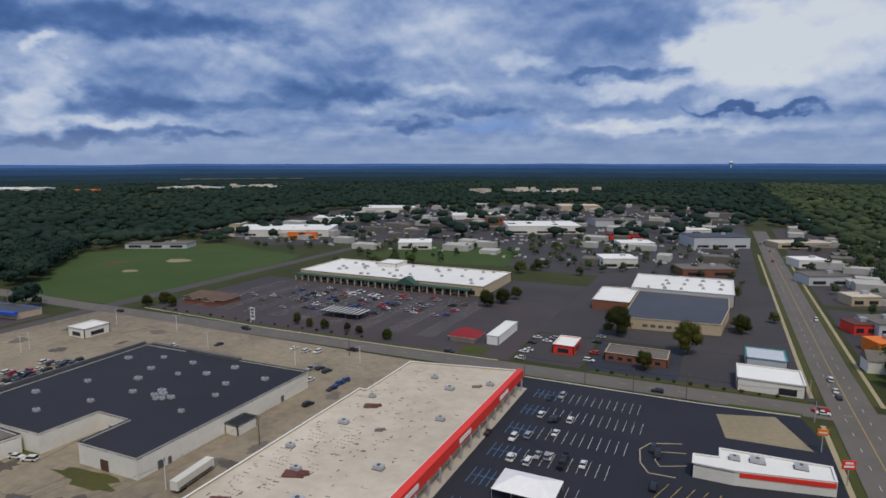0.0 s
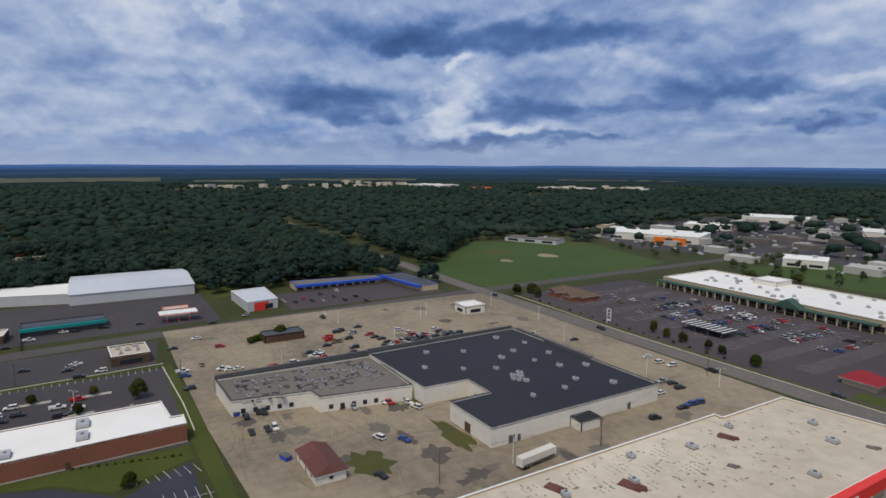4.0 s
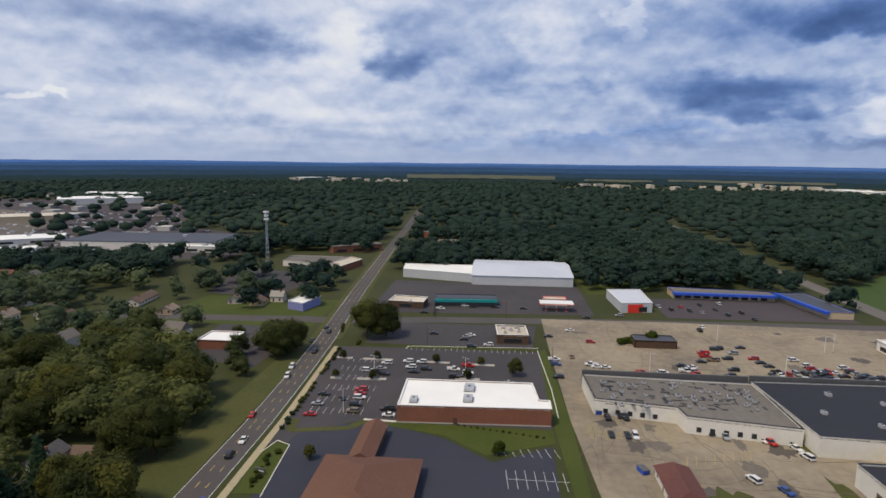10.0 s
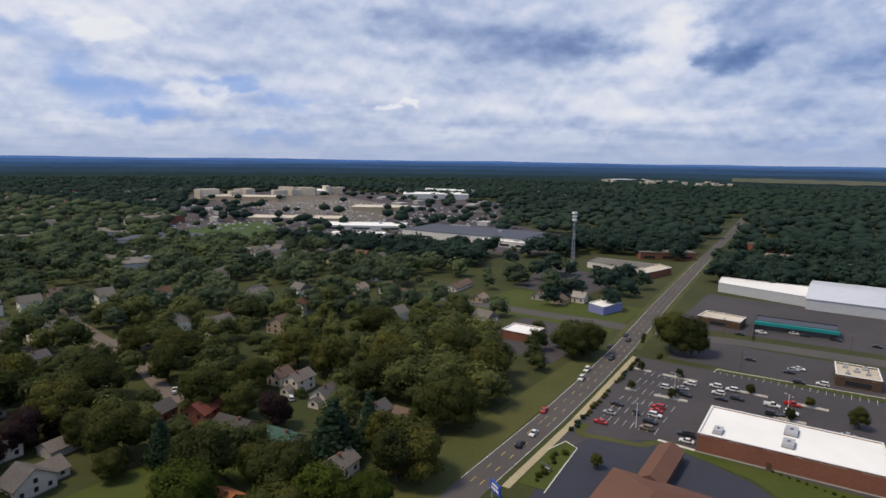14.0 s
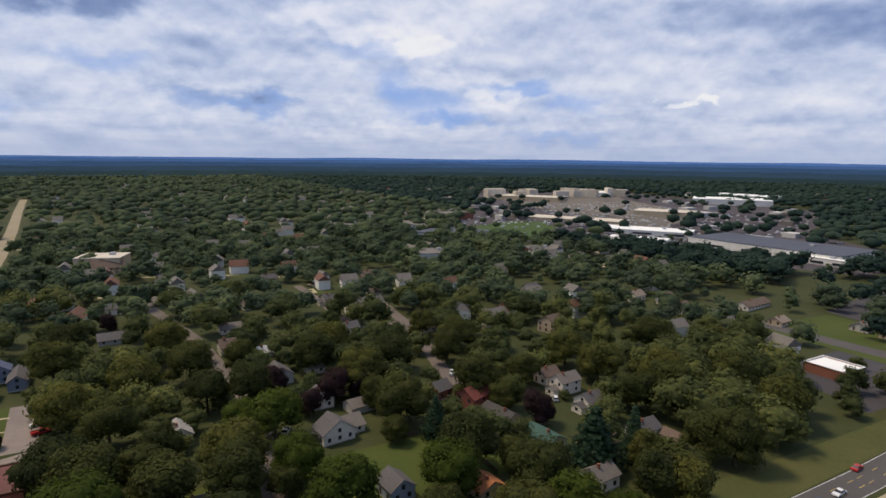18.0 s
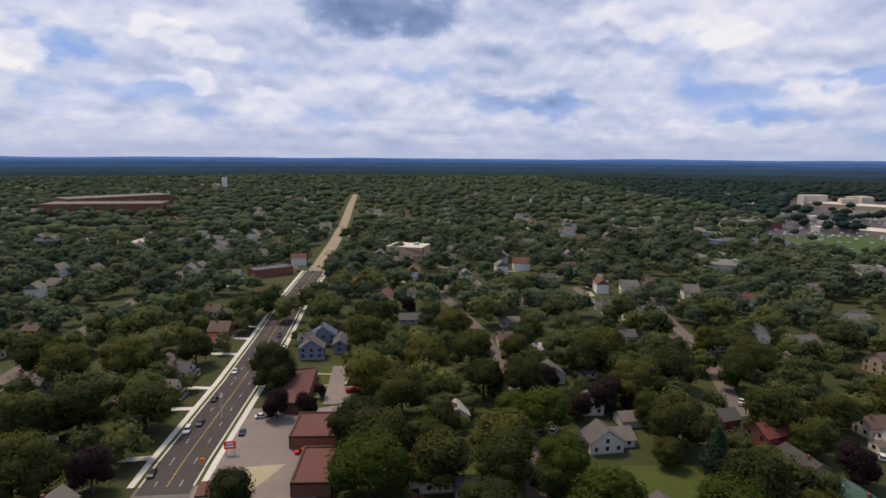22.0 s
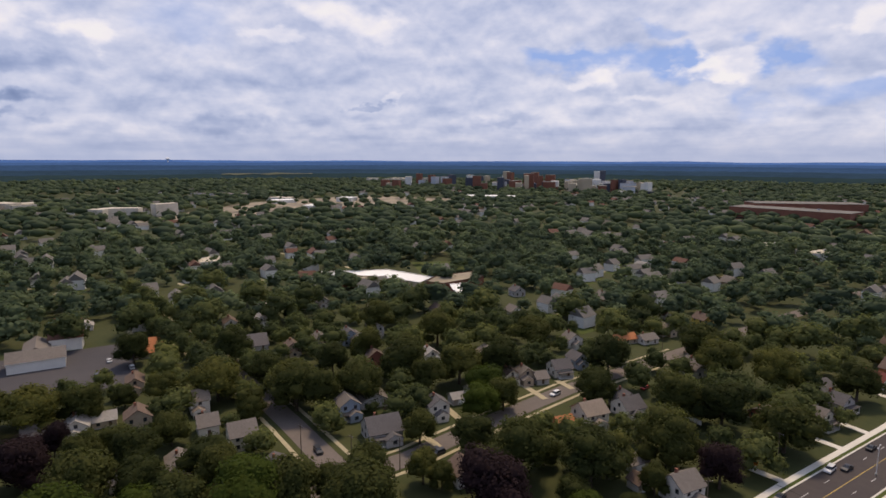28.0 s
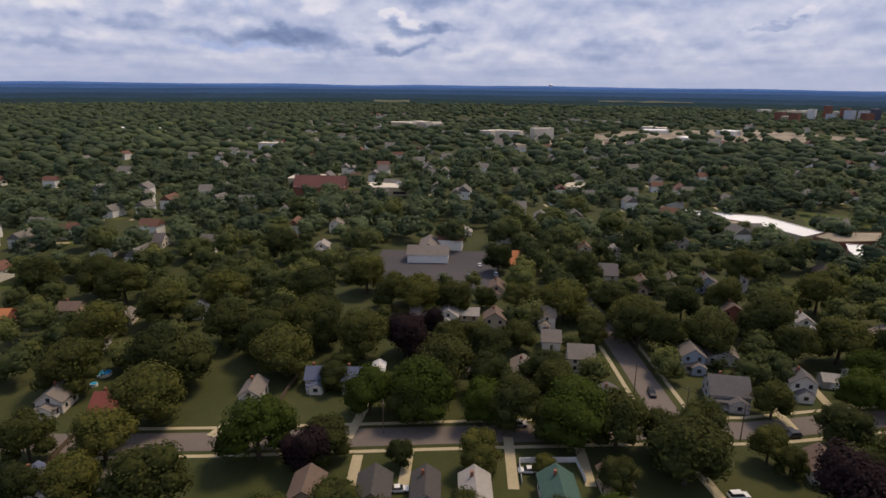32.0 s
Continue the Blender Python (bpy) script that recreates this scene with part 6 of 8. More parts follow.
dashes("lane_marking", CROSS[1:8], .22, 3, 6, 1.5, .058, M["paint_yellow"], "yellow dashed line of the side road")
dashes("lane_marking", CROSS[1:8], .22, 3, 6, -1.5, .058, M["paint_yellow"], "yellow dashed line of the side road")
dashes("lane_marking", STREET1[1:4], .2, 3, 8, 0, .052, M["paint_yellow"], "yellow dashed line of the wide street")


def stalls(name, label, lines, top, material, width=.14):
    """Painted stall lines: x0, y0, x1, y1 each."""
    mb = MB()
    for x0, y0, x1, y1 in lines:
        mb.prism(ccw(ribbon([(x0, y0), (x1, y1)], width)), top - .01, top)
    return solid(name, mb, material, label, "parking lines", "stuff")


def stall_row(x0, x1, y, pitch, half, cross=True):
    n = int((x1 - x0) / pitch)
    out = [(x0 + i * pitch, y - half, x0 + i * pitch, y + half) for i in range(n + 1)]
    return out + ([(x0, y, x1, y)] if cross else [])


C_ROWS = [217, 201, 184, 167, 150, 133, 116, 99, 82]
stalls("stall_lines", "faded white stall lines on black asphalt", sum([stall_row(-50, -17 - .25 * abs(y - 200), y, 2.75, 4.6, False) for y in C_ROWS], []), .074, M["paint_white"], .13)
stalls("stall_lines", "blue stall lines for disabled drivers", sum([stall_row(-61, -52.5, y, 2.1, 4.6) for y in C_ROWS[:7]], []), .075, M["paint_blue"], .2)
stalls("stall_lines", "slanted pale stall lines by the drive-through", [(x, 158, x + 3.5, 168) for x in np.arange(-12, 30, 3.4)], .074, M["paint_yellow"], .16)
stalls("stall_lines", "white stall lines on blue-black asphalt", [(-182 + .0, 4 + i * 2.75, -176.5, 5.4 + i * 2.75) for i in range(8)] + [(-168, 8 + i * 2.75, -158, 8.6 + i * 2.75) for i in range(7)] + [(-163, 8, -163, 26)], .07, M["paint_white"])
stalls("stall_lines", "white stall lines in the shop car park", [(-281 + .2, -36 + 2.75 * i, -275.5, -36 + 2.75 * i) for i in range(22)] + [(-206 - 11 * k, -62 + 2.7 * i, -200.5 - 11 * k, -62 + 2.7 * i) for k in range(6) for i in range(8)], .075, M["paint_white"])
stalls("stall_lines", "faint stall lines on pale paving", [(-176 - .9 * i, 62 + 3 * i, -182 - .9 * i, 64 + 3 * i) for i in range(8)] + [(-325 + .0, 60 + 2.8 * i, -319.5, 60 + 2.8 * i) for i in range(40)], .062, M["paint_yellow"])
stalls("stall_lines", "faint stall lines of the shopping strip car park", [(x, y, x + 10, y) for x in range(-300, -130, 20) for y in np.arange(268, 350, 2.8)], .062, M["paint_white"], .1)



def uneven(x, y, rx, ry, seed, n=22):
    """A ragged round outline."""
    return [(x + rx * k * math.cos(a), y + ry * k * math.sin(a)) for a, k in
            ((math.tau * i / n, 1 + .75 * noise.noise(Vector((math.cos(math.tau * i / n) * 2.4, math.sin(math.tau * i / n) * 2.4, seed * 1.7)))) for i in range(n))]


# worn paving: repairs, bare sandy spots and sealed cracks
rw = random.Random(31)
WORN = [("repair", mat("dark_repair", (.105, .092, .078), (.085, .075, .065), .5, .9, .1), "dark asphalt repair in the pale paving"), ("sandy_spot", M["sand"], "pale sandy spot worn into the paving"),
        ("repair", mat("grey_repair", (.165, .145, .118), (.12, .105, .088), .5, .9, .1), "grey asphalt repair in the pale paving")]
for i in range(46):
    x, y = (rw.uniform(-205, -122), rw.uniform(36, 100)) if i < 22 else (rw.uniform(-330, -245), rw.uniform(40, 225)) if i < 38 else (rw.uniform(-138, -120), rw.uniform(60, 220))
    nm, m_, lab = WORN[i % 3]
    slab(nm, uneven(x, y, rw.uniform(1.5, 6.5), rw.uniform(1.2, 4.5), i), .054 + .0003 * i, m_, lab)
cracks = MB()
for i in range(150):
    x, y = (rw.uniform(-335, -245), rw.uniform(36, 228)) if i < 60 else (rw.uniform(-240, -120), rw.uniform(34, 100)) if i < 110 else (rw.uniform(-318, -90), rw.uniform(252, 355))
    an = rw.choice([0, math.pi / 2]) + rw.uniform(-.15, .15)
    for k in range(rw.randint(3, 7)):
        ln = rw.uniform(3, 7)
        x2, y2 = x + ln * math.cos(an), y + ln * math.sin(an)
        cracks.prism(ccw(ribbon([(x, y), (x2, y2)], .11)), .0, .072 + .00002 * i)
        x, y, an = x2, y2, an + rw.uniform(-.3, .3)
solid("crack_sealing", cracks, bpy.data.materials["dark_repair"], "dark lines of tar over cracks in the paving", "paving", "stuff")
# ---------- walks, verges, kerbs, islands ----------
strip("sidewalk", [(-143, -67.8), (-194, -68.6), (-276, -72.4)], 2.4, .12, M["walk"], "pale concrete walk along the side road", "sidewalk")
slab("lawn", [(-147, -66), (-170, -67), (-178, -65), (-176, -60.5), (-148, -58)], .12, M["lawn"], "bright green kerbed entrance lawn", "lawn")
strip("kerb", [(-146.5, -57.8), (-176, -60.2), (-178.4, -65), (-170, -67.3)], .3, .18, M["newwalk"], "white kerb round the entrance lawn", "kerb")
strip("kerb", [(-285, 25), (-281, -38), (-276.5, -38.5)], .35, .18, M["newwalk"], "pale kerb of the car park", "kerb")
strip("kerb", [(-281, 24.3), (-232, 26.8), (-206, 27)], .35, .18, M["newwalk"], "pale kerb of the car park", "kerb")
strip("verge", [(-279, -40), (-282, 24)], 2.0, .1, M["lawn"], "narrow grass verge behind the car park", "verge")
strip("verge", [(-195, -64.5), (-186, -64), (-190, -44), (-197, -40)], 3.0, .1, M["verge"], "dry grass strip between the car parks", "verge")
strip("kerb", [(-197, -41), (-196.5, -29.5)], 1.2, .2, M["newwalk"], "white stone border of the car park", "kerb")
for x0, y0, x1, y1 in ((-235, -52.5, -236, -40.4), (-260, -55.7, -260, -42), (-260.5, -69, -260.3, -60.6), (-235, -63.7, -235.3, -59.4), (-259, -28, -259, -16), (-258, -8, -258, 4), (-240, -12, -240, -2)):
    strip("kerb", [(x0, y0), (x1, y1)], 2.2, .2, M["concrete"], "raised concrete island in the car park", "kerb")
strip("kerb", [(-73, 232.4), (-4, 232.8), (30, 235)], .5, .16, M["newwalk"], "white kerb along the street", "kerb")
strip("verge", [(-320, 250.5), (-221, 246.5), (-140, 247.5), (-88, 249)], 3.0, .1, M["verge"], "grass verge of the shopping strip", "verge")
strip("kerb", [(-320, 248.6), (-221, 244.6), (-140, 245.7), (-88, 247.2)], .4, .16, M["newwalk"], "pale kerb of the shopping strip", "kerb")
strip("verge", [(-47, 250.5), (34, 252)], 3.0, .1, M["verge"], "grass verge along the street", "verge")
strip("verge", [(7, 235.6), (31, 236.4)], 2.6, .1, M["lawn"], "green verge at the crossing", "verge")
for off, m_, w_ in ((9.2, M["verge"], 2.4), (-9.2, M["verge"], 2.4), (11.4, M["walk"], 1.6), (-11.4, M["walk"], 1.6)):
    strip("sidewalk" if w_ < 2 else "verge", [(46.8, 640), (47, 300), (47.2, 256)], w_, .1, m_, "roadside strip along the main road", "sidewalk" if w_ < 2 else "verge", off)
    strip("sidewalk" if w_ < 2 else "verge", [(47.6, 230), (49, 150), (52, 40)], w_, .1, m_, "roadside strip along the main road", "sidewalk" if w_ < 2 else "verge", off)
for off in (6.6, -6.6):
    strip("verge", CROSS[4:8], 2.8, .08, M["verge"], "grass verge of the side road", "verge", off)
    strip("verge", SOUTH, 3.0, .1, M["lawn"], "new grass verge beside the road", "verge", off * 1.29)
slab("lawn", [(29.5, -202), (26, -204), (28, -246), (33, -246)], .06, M["lawn"], "small square lawns between concrete paths", "lawn")
for y in (-212, -224, -236):
    strip("path", [(27, y), (33, y - .6)], 1.2, .1, M["walk"], "short concrete garden path", "path")
slab("parking_lot", [(30, -163.5), (41, -162), (48, -147), (37.5, -146)], .065, M["walk"], "paler concrete patch in the forecourt")
for x0, y0, x1, y1 in ((70, -168, 90, -166), (71, -203, 82, -203), (72, -222, 84, -223), (73, -262, 86, -263), (74, -285, 86, -287), (76, -306, 95, -308)):
    strip("driveway", [(x0, y0), (x1, y1)], 2.6, .11, M["newwalk"], "pale concrete driveway up to a house", "driveway")
for x0, y0, x1, y1 in ((127, 60, 141, 55), (118, 66, 106, 66), (128, 24, 160, 20), (121, 20, 106, 19.5), (143, -70.5, 150, -78), (139, -96, 152, -96), (145, -112, 163, -114), (128, -36, 112, -36), (126, -62, 100, -66), (150, -150, 166, -152), (152, -166, 162, -167), (124, 7.5, 108, 7.5), (131, -18, 110, -18)):
    strip("driveway", [(x0, y0), (x1, y1)], 2.6, .12, M["walk"], "pale concrete driveway beside a house", "driveway")
RES_M = bpy.data.materials["residential_asphalt"]
strip("road", LANE_A, 6.5, .045, RES_M, "narrow shaded residential lane")
strip("road", LANE_B, 6.5, .043, RES_M, "narrow shaded residential lane")
strip("road", LANE_C, 6.0, .041, RES_M, "narrow residential street between trees")

# ---------- cars ----------
for q in ([(-158, 63), (-163, 74), (-155, 76), (-150, 66)], [(-148, 104), (-170, 103), (-168, 98), (-150, 100)], [(-212, 108), (-190, 106), (-190, 100), (-206, 101)]):
    wx, wy = sum(p[0] for p in q) / len(q), sum(p[1] for p in q) / len(q)
    reach_x, reach_y = max(p[0] for p in q) - wx, max(p[1] for p in q) - wy
    slab("weeds", uneven(wx, wy, reach_x * 1.1, reach_y * 1.1, int(wx)), .065, M["verge"], "patch of weeds breaking through paving", "grass")
PAINT = {"w": (.66, .66, .65), "k": (.018, .019, .022), "g": (.30, .31, .32), "r": (.42, .02, .018), "b": (.03, .07, .26), "t": (.20, .15, .10), "d": (.07, .075, .08)}
PAINT_NAME = {"w": "white", "k": "black", "g": "silver grey", "r": "red", "b": "blue", "t": "bronze brown", "d": "dark grey"}
PAINTS = {k: mat("paint_" + k, c, tuple(v * .9 for v in c), 1.0, .3, 0, spec=.5, coords="object") for k, c in PAINT.items()}


def car_body(kind):
    """Side outline swept across, narrower above the belt line."""
    ln, wd, ht = {"sedan": (4.7, 1.82, 1.45), "suv": (4.8, 1.92, 1.75), "pickup": (5.6, 1.98, 1.85)}[kind]
    h = ln / 2
    low = [(-h, .35), (-h + .05, .78), (-h + .9, .92), (h - 1.2, .90), (h - .12, .72), (h, .38)] if kind == "sedan" else [(-h, .42), (-h + .03, 1.0), (h - 1.3, 1.02), (h - .1, .86), (h, .45)]
    mb = MB()
    n = len(low)
    vs = [(x, s * wd / 2 * (1 if z < .9 else .96), z) for s in (-1, 1) for x, z in low]
    fs = [tuple(range(n - 1, -1, -1)), tuple(range(n, 2 * n))] + [(i, i + 1, n + i + 1, n + i) for i in range(n - 1)] + [(n - 1, 0, n, 2 * n - 1)]
    mb.add(vs, fs)
    a, b = {"sedan": ((-h + .75, h - 1.35), (-h + 1.35, h - 2.1)), "suv": ((-h + .1, h - 1.3), (-h + .45, h - 1.95)), "pickup": ((-.5, h - 1.4), (-.3, h - 2.0))}[kind]
    z0 = .90 if kind == "sedan" else 1.0
    y0, y1 = wd / 2 - .06, wd / 2 - .26
    glass = MB().add([(a[0], -y0, z0), (a[1], -y0, z0), (a[1], y0, z0), (a[0], y0, z0), (b[0], -y1, ht - .05), (b[1], -y1, ht - .05), (b[1], y1, ht - .05), (b[0], y1, ht - .05)],
                     [(0, 1, 5, 4), (1, 2, 6, 5), (2, 3, 7, 6), (3, 0, 4, 7), (4, 5, 6, 7)])
    roof = MB().prism([(b[0] - .05, -y1 - .03), (b[1] + .05, -y1 - .03), (b[1] + .05, y1 + .03), (b[0] - .05, y1 + .03)], ht - .06, ht)
    if kind == "pickup":
        for s in (-1, 1):
            mb.box((-h - .5) / 2, s * (wd / 2 - .06), 1.0, h - .55, .12, .35)
        mb.box(-h + .06, 0, 1.0, .12, wd - .1, .35)
    return mb, glass, roof, ln, wd


CAR_PARTS = {}


def car(x, y, rot, key, kind=None):
    rnd = random.Random(int(x * 91 + y * 53))
    kind = kind or rnd.choice(["sedan", "sedan", "suv", "suv", "pickup"])
    if (kind, key) not in CAR_PARTS:
        if kind not in CAR_PARTS:
            mb, glass, roof, ln, wd = car_body(kind)
            r = .34 if kind == "sedan" else .39
            wheel = MB().tube((0, -.11, r), (0, .11, r), r, 10).mesh("wheel", M["tyre"])
            CAR_PARTS[kind] = (mb, glass.mesh("cabin_glass", M["glass"]), roof, wheel, ln, wd)
        mb, glass, roof, wheel, ln, wd = CAR_PARTS[kind]
        CAR_PARTS[kind, key] = (mb.mesh("body", PAINTS[key]), glass, roof.mesh("roof_panel", PAINTS[key]), wheel, ln, wd)
    body, glass, roof, wheel, ln, wd = CAR_PARTS[kind, key]
    t = thing("car", f"{PAINT_NAME[key]} {dict(sedan='saloon car', suv='sport utility car', pickup='pickup truck')[kind]} standing on asphalt", "car", x, y, .06, rot + rnd.uniform(-3, 3) + rnd.choice([0, 180]), "parked cars")
    for nm, me in (("body", body), ("cabin_glass", glass), ("roof_panel", roof)):
        part(nm, me, None, t)
    for sx in (-ln * .31, ln * .31):
        for sy in (-wd / 2 + .1, wd / 2 - .1):
            part("wheel", wheel, None, t, "", pose(sx, sy, 0))
    return t


def cars(text):
    for line in text.strip().splitlines():
        if line[0] != "#":
            x, y, rot, key = line.split()
            car(float(x), float(y), float(rot), key)


cars("""
# C lot
-54.7 213.2 90 k
-50.7 217 90 g
-53.3 197.1 90 w
-49.2 194.9 90 k
-47.7 195.6 90 k
-43 196.8 90 w
-56.8 175.9 90 w
-52.8 179.7 90 g
-45.1 185.2 90 w
-65.7 176.1 90 k
-53 163.1 90 w
-47.9 163.7 90 w
-42.9 168.8 90 w
-14.5 186.9 90 k
-13 183.9 90 k
# C lot b
-53.4 163.3 90 w
-47.9 162.7 90 w
-46.3 168 90 g
-43.4 168.5 90 g
-38.2 165 90 k
-32.5 168.2 90 w
-12.1 163.8 90 k
-38.3 168.8 90 k
""")
cars("""
# rest lot
-79.2 253.3 0 w
-79.4 266.7 0 w
-80.6 263.4 0 w
-81.1 278.6 0 k
-81.1 288 0 w
-49.9 263.1 0 w
-49.7 274.5 0 r
-51.9 292.6 0 k
-51.5 302.2 0 g
-74.7 283.8 0 w
-72.9 289.9 0 g
# street1
-18.2 237.7 0 k
-155.6 230.6 0 k
-112.6 248.3 0 k
-324.6 235.1 0 k
-228.2 237.8 0 k
# main
45.2 280.4 90 w
45.1 267 90 w
45.2 259.7 90 k
52.9 386.9 90 w
45.1 734 90 k
46.7 668.1 90 k
40.7 722.1 90 k
45 601.7 90 r
""")
cars("""
# cross st
37.1 242.7 0 r
37.7 240.4 0 w
# A lot
-304.8 31.2 90 k
-316.9 43.5 90 w
-297.4 51.6 90 r
-268.3 31.1 90 w
-261.9 31.2 90 b
-245.9 30.8 90 k
-263.2 46.8 90 w
-260.7 48.9 90 w
-260.4 52.7 90 w
-255.4 67.1 90 r
-256.2 76.3 90 w
-259.9 86.5 90 w
-265.2 90.8 90 w
-257.3 89.6 90 g
-273.2 97.5 90 k
-286.5 102.5 90 r
-292.8 109.9 90 k
-277 104.5 90 t
-279.1 111 90 k
-263.6 108 90 k
-255.9 103.8 90 k
""")
cars("""
# A lot n
-273.5 39.6 0 t
-333 117.2 0 w
-325.8 113.5 0 k
-194.1 43.1 0 k
-194.1 48.4 0 k
-193.8 50.8 0 w
-207.5 44.2 0 k
-209.7 48.9 0 k
-208.5 50.7 0 k
-211.8 54.6 0 k
-199.4 76.5 0 k
-196.5 80.3 0 g
# A lot 6
-251.4 122.4 90 w
-246.8 123.1 90 w
-253.8 129.4 90 w
-254.6 132.8 90 w
-248.5 132.1 90 k
-258.3 139.2 90 k
-263.4 145 90 k
-256.9 143.7 90 k
-264.8 150.5 90 w
-255.8 147.2 90 k
-261.1 152.4 90 k
-266.6 158 90 k
-259.4 157.8 90 k
-263.1 162.6 90 k
-257.2 161.7 90 k
-260 165.7 90 k
-274.9 123.9 90 k
-270.3 125.6 90 k
-262.4 125.9 90 k
-294.5 112.2 90 k
-280.4 123.1 90 r
-297 123.4 90 k
-281.4 101.9 90 r
-275.9 103.5 90 t
-287.7 116.6 90 g
-280.5 140.7 90 w
""")
cars("""
# A east
-238.9 199.7 80 w
-220.2 210.6 80 k
-182.6 221.5 80 w
-174.6 220.3 80 w
-168.9 221.5 80 w
-149.6 190.2 80 w
-154.1 203.5 80 k
-149.3 201.8 80 k
-157.5 201.7 80 g
-135.5 185.9 80 k
-136 191 80 b
-135.6 195.2 80 b
-134.5 169.7 80 k
# A yard
-169.6 78.5 20 w
-164.2 85 20 b
-147.1 68.9 20 k
-185.3 100.7 20 w
-194 93.5 20 r
-195.7 91.6 20 w
-194.8 99.7 20 g
-190.8 100 20 w
""")
cars("""
# F lot
-302.6 -27.8 90 k
-298.9 -10.5 90 g
-294.2 -11.7 90 k
-301.8 -8.4 90 w
-286.2 0.9 90 w
-283 -7.2 90 k
-257.6 -34.4 90 w
-257.4 -28.3 90 w
-250.4 -32.2 90 w
-244.9 -30.3 90 k
-248.8 -25.4 90 k
-244.2 -50 90 w
-242.8 -45.5 90 k
-247.4 -44.7 90 g
-240.7 -42.4 90 k
-254.3 -43.6 90 w
-222.9 -47.8 90 r
-219.1 -47.6 90 r
-214.8 -46.7 90 w
-208.2 -46.6 90 k
-202.5 -46.3 90 t
-207.6 -60.8 90 g
-198.2 -60.7 90 r
-216.7 -61 90 k
-205.5 -34.2 90 k
-200.7 -33 90 w
-249.7 -13.6 90 w
-255.1 -7.4 90 r
-246 -7.1 90 w
-242 -8.1 90 k
-240.9 -12.6 90 k
-236.6 10.3 90 g
""")
cars("""
# F drive
-213.4 -52.9 30 k
# CROSS
-244.9 -83.6 4 w
-233.5 -81.6 4 w
-195.5 -80.6 4 r
-176.5 -75.6 4 w
-167 -75.7 4 k
-266.3 -80.2 4 k
-282.8 -86.7 4 k
-298.3 -82.6 4 k
-306.2 -86.3 4 k
# T lot
-354.7 -29.6 90 w
-363.8 -15.1 90 w
-362.2 -9.9 90 k
-363 3.7 90 k
-344.6 -38.3 90 k
-362.2 20.8 90 k
-345.2 56.3 90 k
-352 76.1 90 g
# blue lot
-380.1 102.2 0 k
-376.7 105.1 0 g
-371.6 111.2 0 k
-379 118.9 0 r
-369.3 121.6 0 k
-365.7 127.9 0 g
-374.3 138.3 0 k
-361.7 141.3 0 k
-368.6 151.5 0 k
-353.3 152.9 0 k
-386.3 132.7 0 k
-390.5 146 0 w
""")
cars("""
# main S
67.6 -239 93 w
66.6 -210.5 93 k
64.5 -190.4 93 k
55.4 -232.5 93 g
60.9 -288.6 93 k
73.3 -452.4 93 k
73 -476.5 93 k
84.9 -455.3 93 k
# lot S
45.3 -195.3 20 w
26.6 -170.1 20 r
17.9 -224.9 20 w
16.5 -217.5 20 r
# res
155.9 -62.7 0 k
283.1 -13.2 0 w
263 -7.5 0 k
268.2 -20.9 0 w
354.8 -33.4 0 k
# resA
136.8 -92.4 95 k
138.6 -107.6 95 k
136.5 -21.3 95 g
109.8 -68.7 95 w
108 8.3 95 w
116.5 -21.8 95 w
""")
cars("""
# resA2
150.9 -155.8 100 w
137.2 -190.7 100 r
162.5 -122.2 100 w
135.2 -93.4 100 k
# res sw
-53.4 -181.8 60 w
-61.4 -171.2 60 w
-127.7 -202.6 60 w
-141.8 -161 60 w
-149 -161.8 60 w
# main east
66.7 -185.1 95 w
66.5 -158.2 95 k
61.6 -143.2 95 k
48.5 -183.4 95 k
86.3 -120.1 95 k
81.8 -121.9 95 r
79.2 -123.5 95 w
""")

rnd = random.Random(3)
for cx in range(-290, -140, 20):
    for k in range(28):
        y = 268 + 2.8 * k
        for side in (1.9, 8.0):
            dens = .42 * math.exp(-((cx + 210) / 55) ** 2) * math.exp(-((y - 318) / 26) ** 2) * 1.6
            if rnd.random() < dens and not (-212 < cx < -180 and y < 293):
                car(cx + side, y + 1.4, 0, rnd.choice("wwkkggdrbt"))

for x0, y0, x1, y1, n_, rot in ((-259, 122, -265, 148, 8, 90), (-273, 143, -254, 145, 6, 8), (-272, 158, -255, 162, 6, 10), (-267, 87, -252, 91, 5, 10)):
    for k in range(n_):
        u = k / (n_ - 1)
        car(x0 + (x1 - x0) * u, y0 + (y1 - y0) * u, rot + 90, "kwgdr"[(k * 3 + n_) % 5])

# ---------- poles, lamps, signs ----------


def utility_pole(x, y, hgt=10.5, rot=0.0):
    t = thing("utility_pole", "weathered wooden utility pole with crossarm", "utility pole", x, y, 0, rot, "utility poles")
    part("pole", MB().cyl(0, 0, -.3, .17, .11, hgt, 8), M["wood"], t)
    part("crossarm", MB().box(0, 0, hgt - 1.3, 2.4, .12, .14), M["wood"], t)
    for s in (-1.05, -.4, .4, 1.05):
        part("insulator", MB().cyl(s, 0, hgt - 1.16, .05, .04, .18, 6), M["metal"], t)
    return t


def lamp_post(x, y, hgt=9.0, rot=0.0, arm=1.6):
    t = thing("lamp_post", "pale steel car park lamp post", "lamp post", x, y, 0, rot, "lamp posts")
    part("base", MB().cyl(0, 0, 0, .3, .3, .7, 10), M["concrete"], t)
    part("pole", MB().cyl(0, 0, .6, .12, .08, hgt - .6, 8), M["white"], t)
    part("arm", MB().box(0, 0, hgt - .15, arm * 2, .08, .08), M["metal"], t)
    for s in (-1, 1):
        part("lamp_head", MB().box(s * arm, 0, hgt - .28, .7, .35, .16), M["metal"], t)
    return t


